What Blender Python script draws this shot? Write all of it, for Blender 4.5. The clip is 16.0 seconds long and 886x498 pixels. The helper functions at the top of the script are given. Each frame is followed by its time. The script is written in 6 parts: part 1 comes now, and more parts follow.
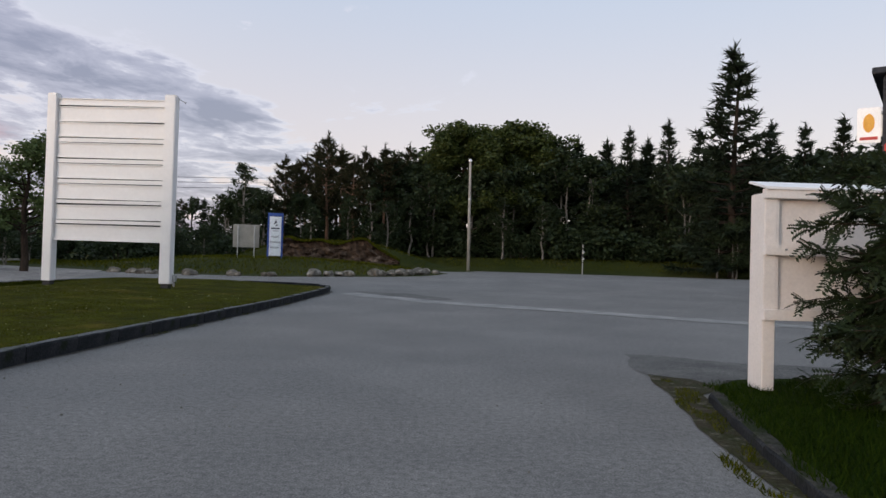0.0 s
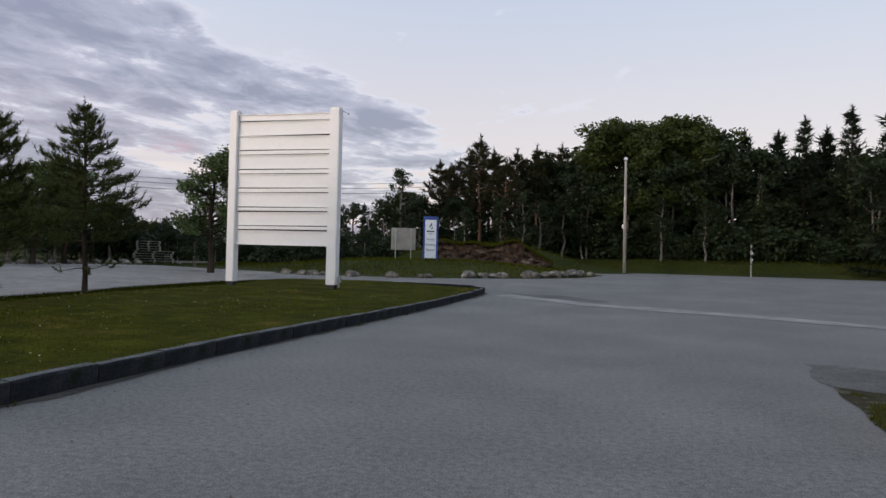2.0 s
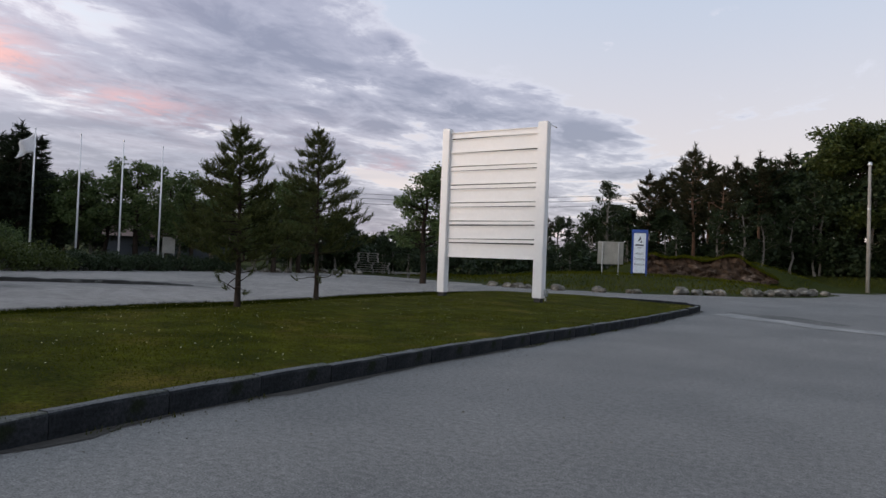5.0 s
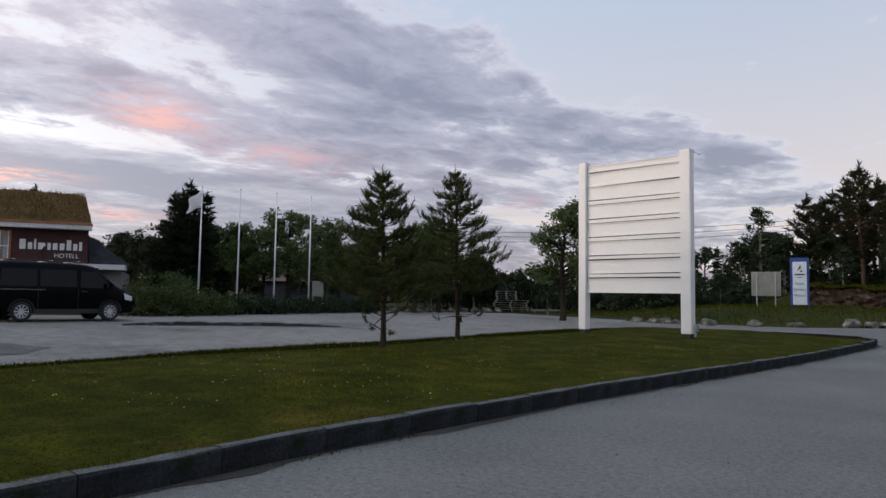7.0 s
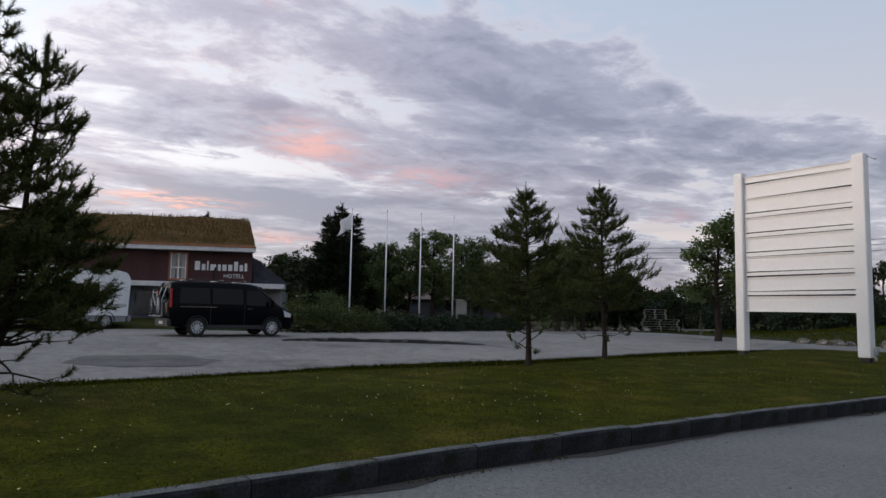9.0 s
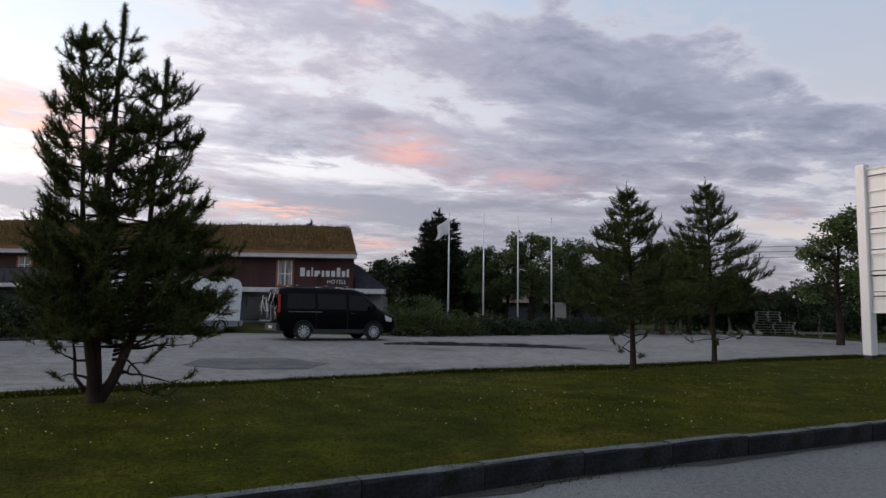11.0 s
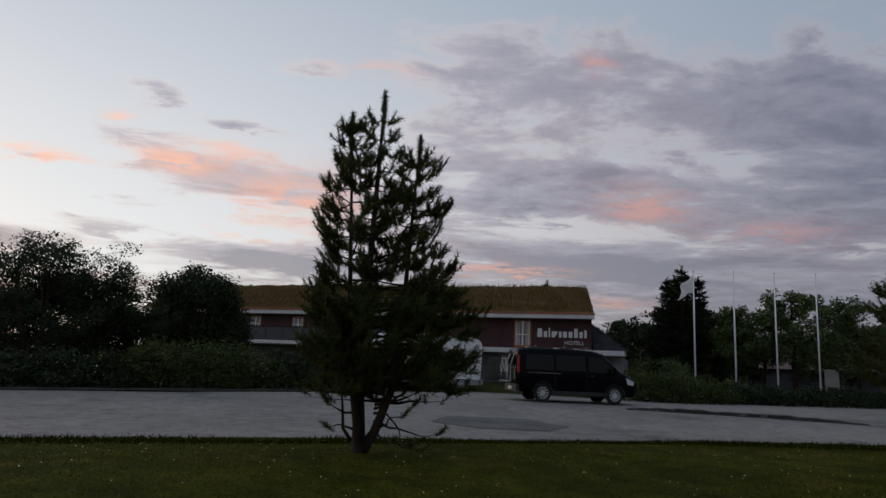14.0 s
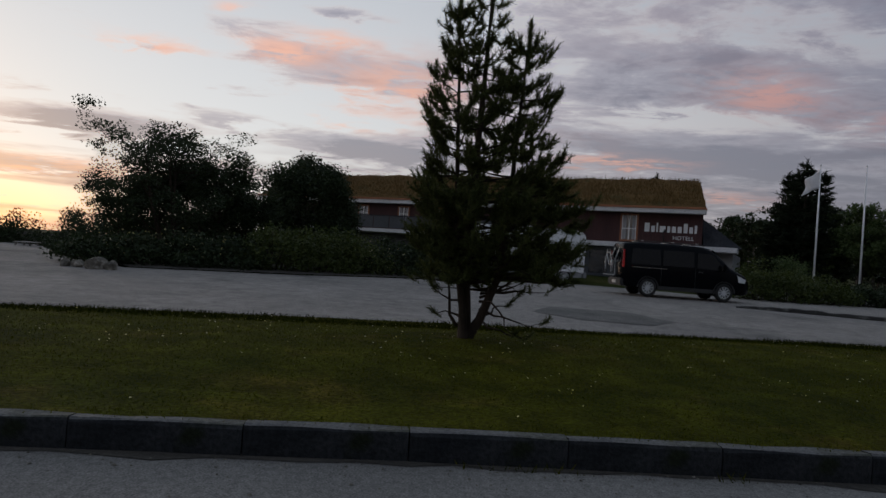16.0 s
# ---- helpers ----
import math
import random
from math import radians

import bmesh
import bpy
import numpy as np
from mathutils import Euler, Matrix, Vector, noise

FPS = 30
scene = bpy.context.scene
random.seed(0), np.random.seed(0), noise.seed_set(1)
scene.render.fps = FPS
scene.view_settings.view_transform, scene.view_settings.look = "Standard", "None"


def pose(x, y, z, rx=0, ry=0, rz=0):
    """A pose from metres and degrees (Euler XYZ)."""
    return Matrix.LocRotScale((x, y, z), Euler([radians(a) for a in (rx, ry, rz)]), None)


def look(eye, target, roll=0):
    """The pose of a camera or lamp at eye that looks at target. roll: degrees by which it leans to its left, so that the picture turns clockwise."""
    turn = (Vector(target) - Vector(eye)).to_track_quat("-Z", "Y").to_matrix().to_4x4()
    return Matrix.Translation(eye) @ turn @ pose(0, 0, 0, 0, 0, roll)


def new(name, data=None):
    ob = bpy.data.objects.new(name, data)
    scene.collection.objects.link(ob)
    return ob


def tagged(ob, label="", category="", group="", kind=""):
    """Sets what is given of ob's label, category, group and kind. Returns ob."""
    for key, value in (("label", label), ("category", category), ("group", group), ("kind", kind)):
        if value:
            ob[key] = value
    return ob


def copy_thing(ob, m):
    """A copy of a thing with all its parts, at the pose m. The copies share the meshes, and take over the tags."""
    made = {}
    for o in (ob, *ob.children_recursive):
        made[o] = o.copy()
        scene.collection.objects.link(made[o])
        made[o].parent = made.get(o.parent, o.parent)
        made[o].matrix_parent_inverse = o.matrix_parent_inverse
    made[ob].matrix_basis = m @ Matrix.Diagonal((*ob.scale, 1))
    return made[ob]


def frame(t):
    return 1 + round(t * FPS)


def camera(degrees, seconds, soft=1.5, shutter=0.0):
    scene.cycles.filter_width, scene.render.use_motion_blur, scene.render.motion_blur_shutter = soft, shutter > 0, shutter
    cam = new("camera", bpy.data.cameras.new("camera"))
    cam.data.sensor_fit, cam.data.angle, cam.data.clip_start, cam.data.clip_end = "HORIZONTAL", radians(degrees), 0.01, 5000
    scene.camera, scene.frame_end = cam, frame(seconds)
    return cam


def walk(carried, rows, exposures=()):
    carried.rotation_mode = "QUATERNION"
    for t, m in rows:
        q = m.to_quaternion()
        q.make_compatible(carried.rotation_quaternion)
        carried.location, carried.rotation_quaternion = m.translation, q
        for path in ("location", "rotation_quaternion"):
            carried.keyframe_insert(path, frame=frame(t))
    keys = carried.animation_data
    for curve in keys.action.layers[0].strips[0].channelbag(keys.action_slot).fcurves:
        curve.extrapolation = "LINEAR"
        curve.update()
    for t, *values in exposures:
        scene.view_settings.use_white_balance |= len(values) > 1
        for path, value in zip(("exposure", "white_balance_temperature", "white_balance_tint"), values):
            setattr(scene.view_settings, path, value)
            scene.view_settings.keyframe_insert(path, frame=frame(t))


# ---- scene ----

# ---------- camera and walk ----------
cam = camera(65.5, 16.0)
ARM = 0.30      # the camera turns on a short arm round the one who holds it
EYE = 1.35
TURNS = (
    (0.0, 0.00, 0.96, -1.65),
    (0.5, 3.77, 0.92, -1.51),
    (1.0, 8.48, 0.88, -1.34),
    (1.5, 10.75, 0.77, -1.39),
    (2.0, 12.59, 0.77, -1.47),
    (2.5, 14.66, 0.55, -1.77),
    (3.0, 17.56, 0.38, -1.54),
    (3.5, 19.93, 0.27, -1.71),
    (6.0, 35.41, 3.04, -1.94),
    (6.5, 37.64, 4.01, -1.48),
    (7.0, 40.83, 4.15, -0.90),
    (7.5, 44.91, 5.00, -0.25),
    (8.0, 47.58, 5.34, -0.54),
    (8.5, 49.46, 5.59, -0.78),
    (9.0, 52.55, 5.44, -1.16),
    (11.5, 64.20, 5.05, -0.75),
    (12.0, 69.24, 4.18, -0.55),
    (12.5, 73.62, 4.40, -0.34),
    (13.0, 75.88, 5.69, -1.57),
    (13.5, 78.45, 8.12, -2.46),
    (14.0, 79.90, 10.06, -2.47),
    (14.5, 82.08, 9.75, -2.57),
    (15.0, 85.34, 6.81, -3.06),
    (15.5, 87.59, 3.93, -3.74),
    (16.0, 88.34, 0.56, -4.10),
)


def held(yaw, pitch, roll):
    a = radians(yaw)
    return pose(-ARM * math.sin(a), ARM * math.cos(a) - ARM, EYE, 90 + pitch, roll, yaw)


walk(cam, [(t, held(y, p, r)) for t, y, p, r in TURNS],
     exposures=((0, 0.08), (3.5, 0.1), (6, 0.03), (9, -0.12), (11.5, -0.18), (12.5, -0.30), (13.5, -0.66), (14.5, -1.0), (15.5, -1.07), (16, -1.0)))

# ---------- sky and sun ----------
SUN_AZ = 136.0   # degrees to the left of +y
world = bpy.data.worlds.new("sky")
scene.world = world
world.use_nodes = True
NT = world.node_tree
NT.nodes.clear()


def wmath(op, a, b=None, c=None, clamp=False):
    n = NT.nodes.new("ShaderNodeMath")
    n.operation, n.use_clamp = op, clamp
    for i, v in enumerate((a, b, c)):
        if v is None:
            continue
        if isinstance(v, (int, float)):
            n.inputs[i].default_value = v
        else:
            NT.links.new(v, n.inputs[i])
    return n.outputs[0]


def wstep(v, lo, hi):
    n = NT.nodes.new("ShaderNodeMapRange")
    n.interpolation_type = "SMOOTHSTEP"
    NT.links.new(v, n.inputs[0])
    n.inputs[1].default_value, n.inputs[2].default_value = lo, hi
    return n.outputs[0]


def wmix(f, a, b, blend="MIX"):
    n = NT.nodes.new("ShaderNodeMix")
    n.data_type, n.blend_type = "RGBA", blend
    if isinstance(f, (int, float)):
        n.inputs[0].default_value = f
    else:
        NT.links.new(f, n.inputs[0])
    for i, v in ((6, a), (7, b)):
        if isinstance(v, tuple):
            n.inputs[i].default_value = (*v, 1)
        else:
            NT.links.new(v, n.inputs[i])
    return n.outputs[2]


def wnoise(vec, scale, detail, rough=0.55, offset=(0, 0, 0), stretch=(1, 1, 1), turn=0.0, distort=0.0):
    m = NT.nodes.new("ShaderNodeMapping")
    NT.links.new(vec, m.inputs[0])
    m.inputs[1].default_value = offset
    m.inputs[2].default_value = (0, 0, turn)
    m.inputs[3].default_value = stretch
    n = NT.nodes.new("ShaderNodeTexNoise")
    NT.links.new(m.outputs[0], n.inputs["Vector"])
    n.inputs["Scale"].default_value, n.inputs["Detail"].default_value = scale, detail
    n.inputs["Roughness"].default_value, n.inputs["Distortion"].default_value = rough, distort
    return n.outputs[0]


# cloud forms as (degrees left of +y, degrees up, half width, half height, strength)
BANKS = ((117, 4.4, 9, 0.7, 0.28), (107, 5.6, 9, 0.6, 0.18), (52, 13, 12, 3.5, 0.05), (52, 5.5, 24, 3.0, 0.12), (88, 6.5, 14, 2.0, 0.07), (30, 14, 7, 1.6, 0.08), (44, 13, 8, 3.5, 0.07), (70, 9.0, 9, 1.0, 0.16), (94, 8.3, 8, 0.9, 0.27), (116.5, 7.9, 6, 0.8, 0.36),
         (104, 20.4, 4.0, 0.9, 0.24), (97.5, 18.8, 3.5, 0.6, 0.22), (74, 14.5, 6, 2.6, 0.07), (33.5, 17.6, 2.2, 0.9, 0.16), (15.9, 17.8, 0.9, 0.6, 0.17), (7.4, 19.6, 2.0, 0.9, 0.15), (18, 11.4, 3.5, 0.8, 0.15),
         (112.6, 14.0, 3.0, 0.5, 0.13), (97, 14.4, 8, 2.6, 0.17), (105, 16.8, 5, 1.4, 0.13), (106, 9.6, 5, 0.6, 0.12), (92, 24, 3.0, 0.8, 0.15))
GAPS = ((57, 16.6, 2.6, 0.8, 0.09), (67, 11.4, 5, 0.7, 0.13), (37, 14.2, 3.6, 0.5, 0.10), (50, 9.4, 3, 0.6, 0.12), (35, 6.6, 5, 0.7, 0.13), (72, 11.8, 5, 0.8, 0.14), (96, 5.9, 9, 0.9, 0.12),
        (60, 28, 14, 4.0, 0.07), (45, 22.5, 8, 2.4, 0.07), (33, 10.3, 2.0, 0.5, 0.08))
ROSES = ((64, 13.8, 3.8, 1.5, 1.0), (54, 11.4, 4, 0.9, 0.8), (68, 19, 14, 5, 0.10), (46, 10, 14, 3, 0.10), (80, 10, 8, 3, 0.10), (74.5, 8.5, 3.6, 0.45, 1.2), (66, 6.0, 4, 0.5, 0.8), (34.5, 8.2, 2.2, 0.6, 0.5), (103, 15.4, 3.0, 0.9, 1.1), (98.5, 16.6, 3.0, 0.8, 0.9), (93.0, 13.4, 5.5, 2.4, 0.95),
         (106, 18.2, 1.4, 0.5, 1.0), (112.5, 14.2, 3.2, 0.8, 0.9), (-19.3, 15.7, 2.2, 0.5, 0.55), (-20, 11.3, 2.5, 0.7, 0.45), (68, 25, 1.6, 0.9, 0.9), (88, 24.5, 3.4, 0.6, 0.7), (97, 10.6, 4, 0.5, 0.6), (118, 4.6, 8, 0.6, 0.8))


def sky_nodes():
    tc = NT.nodes.new("ShaderNodeTexCoord")
    sep = NT.nodes.new("ShaderNodeSeparateXYZ")
    NT.links.new(tc.outputs["Generated"], sep.inputs[0])
    x, y, z = sep.outputs
    up = wmath("MAXIMUM", z, 0.0)
    # the cloud layer as a flat ceiling, its rolls drawn out towards the north
    low = wmath("ADD", up, 0.05)
    px, py = wmath("DIVIDE", x, low), wmath("DIVIDE", y, low)
    comb = NT.nodes.new("ShaderNodeCombineXYZ")
    NT.links.new(px, comb.inputs[0])
    NT.links.new(py, comb.inputs[1])
    ceil = comb.outputs[0]
    n1 = wnoise(ceil, 1.15, 8, 0.60, (3.1, 1.7, 0), (1.0, 0.62, 1), 0.0, 0.5)
    n2 = wnoise(ceil, 3.3, 7, 0.62, (7.7, 2.2, 3), (1.0, 0.78, 1), 0.0, 0.5)
    n5 = wnoise(ceil, 8.5, 6, 0.60, (1.3, 8.1, 5), (1.0, 0.75, 1), 0.0, 0.4)
    # bearing and height in degrees, frayed by the noise so that no form has a smooth edge
    fray = wmath("SUBTRACT", n2, 0.5)
    fray1 = wmath("SUBTRACT", n1, 0.5)
    left = wmath("MULTIPLY", wmath("ARCTAN2", wmath("MULTIPLY", x, -1.0), y), 180 / math.pi)
    left = wmath("ADD", left, wmath("MULTIPLY", fray1, 9.0))
    high = wmath("MULTIPLY", wmath("ARCSINE", z), 180 / math.pi)
    high = wmath("ADD", high, wmath("MULTIPLY", fray, 3.4))

    def forms(table):
        total = None
        for a, e, ra, re, k in table:
            u = wmath("MULTIPLY_ADD", left, 1 / ra, -a / ra)
            v = wmath("MULTIPLY_ADD", high, 1 / re, -e / re)
            # rolls fall away to the north
            v = wmath("MULTIPLY_ADD", u, -0.25 * (1 if a < 85 else 0.3), v)
            d = wmath("MULTIPLY_ADD", u, u, wmath("MULTIPLY", v, v))
            g = wmath("MULTIPLY", wmath("EXPONENT", wmath("MULTIPLY", d, -1.0)), k)
            total = g if total is None else wmath("ADD", total, g)
        return total

    sx, sy = -math.sin(radians(SUN_AZ)), math.cos(radians(SUN_AZ))
    toward = wmath("ADD", wmath("MULTIPLY", x, sx), wmath("MULTIPLY", y, sy))
    near_sun = wstep(toward, -0.05, 1.0)
    west = wstep(toward, -0.6, 0.35)
    # clear air
    clear = wmix(wstep(up, 0.04, 0.50), (0.84, 0.735, 0.755), (0.555, 0.66, 0.83))
    clear = wmix(west, wmix(1.0, clear, (0.84, 0.84, 0.86), "MULTIPLY"), clear)
    clear = wmix(wmath("MULTIPLY", near_sun, wstep(up, 0.85, 0.05)), clear, (1.42, 1.46, 1.53))
    glow = wmath("MULTIPLY", wstep(toward, 0.88, 1.0), wstep(up, 0.11, 0.0))
    clear = wmix(glow, clear, (2.9, 1.75, 0.85))
    # cloud bank over the west, broken into rolls and rags
    edge = wmath("ADD", wmath("MULTIPLY", px, -1.0), wmath("MULTIPLY", py, 0.12))
    south = wstep(wmath("ADD", left, wmath("MULTIPLY", high, 0.7)), 111.0, 89.0)
    bank = wmath("MULTIPLY", wstep(edge, 1.15, 1.85), south)
    body = wmath("ADD", wmath("MULTIPLY", n1, 0.60), wmath("MULTIPLY_ADD", n2, 0.40, wmath("MULTIPLY_ADD", n5, 0.13, -0.065)))
    cover = wmath("MULTIPLY_ADD", bank, 0.165, body)
    cover = wmath("ADD", cover, forms(BANKS))
    cover = wmath("SUBTRACT", cover, forms(GAPS))
    cover = wmath("SUBTRACT", cover, wmath("MULTIPLY", wmath("SUBTRACT", 1.0, wstep(edge, -0.2, 1.0)), 0.06))
    dens = wstep(cover, 0.56, 0.64)
    lit = wmix(near_sun, (0.67, 0.665, 0.775), (1.25, 1.18, 1.22))
    middle = wmix(near_sun, (0.405, 0.408, 0.535), (0.86, 0.81, 0.93))
    dark = wmix(near_sun, (0.245, 0.256, 0.375), (0.50, 0.48, 0.61))
    cloud = wmix(wstep(cover, 0.60, 0.69), lit, middle)
    cloud = wmix(wstep(cover, 0.67, 0.80), cloud, dark)
    sky = wmix(wmath("MULTIPLY", dens, 0.95), clear, cloud)
    # the last sun on the undersides
    rosy = wmath("MULTIPLY", forms(ROSES), wmath("MULTIPLY", wstep(n2, 0.30, 0.56), wstep(n5, 0.25, 0.55)))
    rosy = wmath("MULTIPLY", rosy, wstep(cover, 0.50, 0.60), clamp=True)
    warm = wmix(near_sun, (0.78, 0.42, 0.46), (2.0, 1.02, 0.70))
    sky = wmix(wmath("MULTIPLY", rosy, 0.80), sky, warm)
    # thin bars low over the horizon
    n4 = wnoise(tc.outputs["Generated"], 3.0, 5, 0.55, (0, 0, 4.4), (1.0, 1.0, 15.0))
    bars = wmath("MULTIPLY", wmath("MULTIPLY", wstep(n4, 0.44, 0.60), wstep(up, 0.17, 0.07)), wstep(left, 22.0, 45.0))
    bars = wmath("MULTIPLY", bars, wstep(left, 190.0, 150.0))
    sky = wmix(wmath("MULTIPLY", bars, 0.80), sky, wmix(near_sun, (0.30, 0.32, 0.46), (0.62, 0.52, 0.62)))
    nish = NT.nodes.new("ShaderNodeTexSky")
    nish.sky_type, nish.sun_disc = "NISHITA", False
    nish.sun_elevation, nish.sun_rotation = radians(3.0), radians(-SUN_AZ)
    sky = wmix(0.06, sky, nish.outputs[0])
    bg = NT.nodes.new("ShaderNodeBackground")
    NT.links.new(sky, bg.inputs[0])
    bg.inputs[1].default_value = 1.0
    out = NT.nodes.new("ShaderNodeOutputWorld")
    NT.links.new(bg.outputs[0], out.inputs[0])


sky_nodes()
sun = new("sun", bpy.data.lights.new("sun", "SUN"))
sun.data.energy, sun.data.angle, sun.data.color = 1.1, radians(20), (1.0, 0.84, 0.72)
SD = Vector((-math.sin(radians(SUN_AZ)), math.cos(radians(SUN_AZ)), 0.12))
sun.matrix_world = look((0, 0, 60), Vector((0, 0, 60)) - SD)


# ---------- materials ----------
def material(name, c1, c2, scale=4.0, rough=0.8, bump=0.0, fine=40.0, metal=0.0, c3=None, spot=(0.6, 0.7), spot_scale=1.2,
             random_by="", stretch=(1, 1, 1), coat=0.0, spec=0.5, sub=0.0, bump_dist=0.02, amp=0.28, mid=0.0, mid_scale=3.0):
    m = bpy.data.materials.new(name)
    m.use_nodes = True
    t = m.node_tree
    b = t.nodes["Principled BSDF"]
    tc = t.nodes.new("ShaderNodeTexCoord")
    mp = t.nodes.new("ShaderNodeMapping")
    mp.inputs[3].default_value = stretch
    t.links.new(tc.outputs["Object"], mp.inputs[0])

    def nz(s, d=4):
        n = t.nodes.new("ShaderNodeTexNoise")
        t.links.new(mp.outputs[0], n.inputs["Vector"])
        n.inputs["Scale"].default_value, n.inputs["Detail"].default_value = s, d
        n.inputs["Roughness"].default_value = 0.6
        return n.outputs[0]

    def mix(f, a, bb, mode="MIX"):
        n = t.nodes.new("ShaderNodeMix")
        n.data_type, n.blend_type = "RGBA", mode
        if isinstance(f, float):
            n.inputs[0].default_value = f
        else:
            t.links.new(f, n.inputs[0])
        for i, v in ((6, a), (7, bb)):
            if isinstance(v, tuple):
                n.inputs[i].default_value = (*v, 1)
            else:
                t.links.new(v, n.inputs[i])
        return n.outputs[2]

    def rng(v, lo, hi):
        n = t.nodes.new("ShaderNodeMapRange")
        t.links.new(v, n.inputs[0])
        n.inputs[1].default_value, n.inputs[2].default_value = lo, hi
        return n.outputs[0]

    big, small = nz(scale), nz(fine, 3)
    if random_by == "island":
        g = t.nodes.new("ShaderNodeNewGeometry")
        col = mix(g.outputs["Random Per Island"], c1, c2)
    elif random_by == "object":
        g = t.nodes.new("ShaderNodeObjectInfo")
        col = mix(g.outputs["Random"], c1, c2)
    else:
        col = mix(rng(big, 0.35, 0.65), c1, c2)
    if c3:
        col = mix(rng(nz(spot_scale, 5), spot[0], spot[1]), col, c3)
    lo = tuple(1 - amp for _ in range(3))
    hi = tuple(1 + amp for _ in range(3))
    if not random_by or random_by == "object":
        col = mix(1.0, col, mix(rng(small, 0.3, 0.7), lo, hi), "MULTIPLY")
    if mid:
        col = mix(1.0, col, mix(rng(nz(mid_scale, 8), 0.3, 0.7), tuple(1 - mid for _ in range(3)), tuple(1 + mid for _ in range(3))), "MULTIPLY")
    t.links.new(col, b.inputs["Base Color"])
    b.inputs["Roughness"].default_value, b.inputs["Metallic"].default_value = rough, metal
    b.inputs["Specular IOR Level"].default_value = spec
    b.inputs["Coat Weight"].default_value = coat
    b.inputs["Coat Roughness"].default_value = 0.08
    if bump:
        n = t.nodes.new("ShaderNodeBump")
        n.inputs["Strength"].default_value, n.inputs["Distance"].default_value = bump, bump_dist
        t.links.new(small, n.inputs["Height"])
        t.links.new(n.outputs[0], b.inputs["Normal"])
    if sub:
        tr = t.nodes.new("ShaderNodeBsdfTranslucent")
        t.links.new(col, tr.inputs[0])
        ms = t.nodes.new("ShaderNodeMixShader")
        ms.inputs[0].default_value = sub
        t.links.new(b.outputs[0], ms.inputs[1])
        t.links.new(tr.outputs[0], ms.inputs[2])
        t.links.new(ms.outputs[0], t.nodes["Material Output"].inputs[0])
    return m


ASPHALT = material("asphalt", (0.142, 0.135, 0.127), (0.173, 0.162, 0.151), 0.45, 0.9, 0.6, 75, c3=(0.196, 0.187, 0.174), spot=(0.48, 0.74), spot_scale=0.22, bump_dist=0.005, amp=0.5, mid=0.30, mid_scale=18.0, spec=0.3)
PATCH = material("asphalt_patch", (0.065, 0.062, 0.057), (0.115, 0.108, 0.098), 1.4, 0.9, 0.8, 30, c3=(0.19, 0.175, 0.155), spot=(0.60, 0.72), spot_scale=5.0, amp=0.6)
DUST = material("grit", (0.31, 0.295, 0.275), (0.17, 0.167, 0.16), 1.3, 0.95, 0.6, 40, amp=0.4)
GRAVEL = material("gravel", (0.180, 0.164, 0.150), (0.245, 0.222, 0.202), 0.25, 0.95, 0.8, 40, c3=(0.085, 0.080, 0.074), spot=(0.55, 0.68), spot_scale=0.2, amp=0.5, mid=0.25, mid_scale=3.0)
LAWN = material("lawn", (0.029, 0.034, 0.0026), (0.057, 0.057, 0.004), 0.9, 0.95, 0.8, 26, c3=(0.090, 0.068, 0.011), spot=(0.54, 0.72), spot_scale=0.8, bump_dist=0.05, spec=0.04, amp=0.5, mid=0.4, mid_scale=2.6)
WILD = material("rough_grass", (0.022, 0.030, 0.006), (0.042, 0.046, 0.010), 0.25, 0.95, 0.7, 9, c3=(0.062, 0.052, 0.018), spot=(0.58, 0.72), spot_scale=0.35, bump_dist=0.1, spec=0.08)
SOIL = material("bare_soil", (0.035, 0.03, 0.025), (0.06, 0.052, 0.043), 1.2, 0.95, 0.8, 20)
GUTTER = material("gutter_dirt_and_moss", (0.055, 0.043, 0.028), (0.030, 0.034, 0.012), 5.0, 0.95, 0.9, 40, c3=(0.13, 0.115, 0.09), spot=(0.55, 0.66), spot_scale=6.0, amp=0.5, spec=0.1)
# Side lawn and its blades, darkened in colour for the shade of the bush.
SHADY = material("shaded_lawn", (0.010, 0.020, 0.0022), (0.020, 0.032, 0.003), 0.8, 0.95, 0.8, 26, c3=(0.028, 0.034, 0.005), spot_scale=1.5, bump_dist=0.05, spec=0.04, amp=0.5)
BLADE_SHADY = material("shaded_grass_blade", (0.008, 0.019, 0.002), (0.026, 0.043, 0.004), random_by="island", rough=0.9, sub=0.1, spec=0.03)
BLADE = material("grass_blade", (0.022, 0.032, 0.0024), (0.092, 0.090, 0.008), random_by="island", rough=0.85, sub=0.15, spec=0.04)
STRAW = material("dry_grass_blade", (0.085, 0.056, 0.022), (0.18, 0.115, 0.048), random_by="island", rough=0.9, sub=0.2, spec=0.05)
SOD = material("sod", (0.085, 0.052, 0.022), (0.15, 0.092, 0.038), 0.5, 0.95, 0.8, 14, c3=(0.05, 0.045, 0.018), spot=(0.55, 0.68), spot_scale=0.5, bump_dist=0.08, spec=0.05, amp=0.4)
PETAL = material("petal", (0.48, 0.40, 0.08), (0.58, 0.54, 0.40), random_by="island", rough=0.8)
# Kerb tops are pale and faces dark: the fall of light is in the colour.
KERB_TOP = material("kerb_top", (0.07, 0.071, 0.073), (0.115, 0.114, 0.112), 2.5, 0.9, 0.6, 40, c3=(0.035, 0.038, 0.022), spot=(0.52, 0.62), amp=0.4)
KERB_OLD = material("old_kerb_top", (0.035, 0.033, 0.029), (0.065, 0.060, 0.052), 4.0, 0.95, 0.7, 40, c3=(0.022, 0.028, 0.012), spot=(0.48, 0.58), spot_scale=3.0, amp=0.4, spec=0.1)
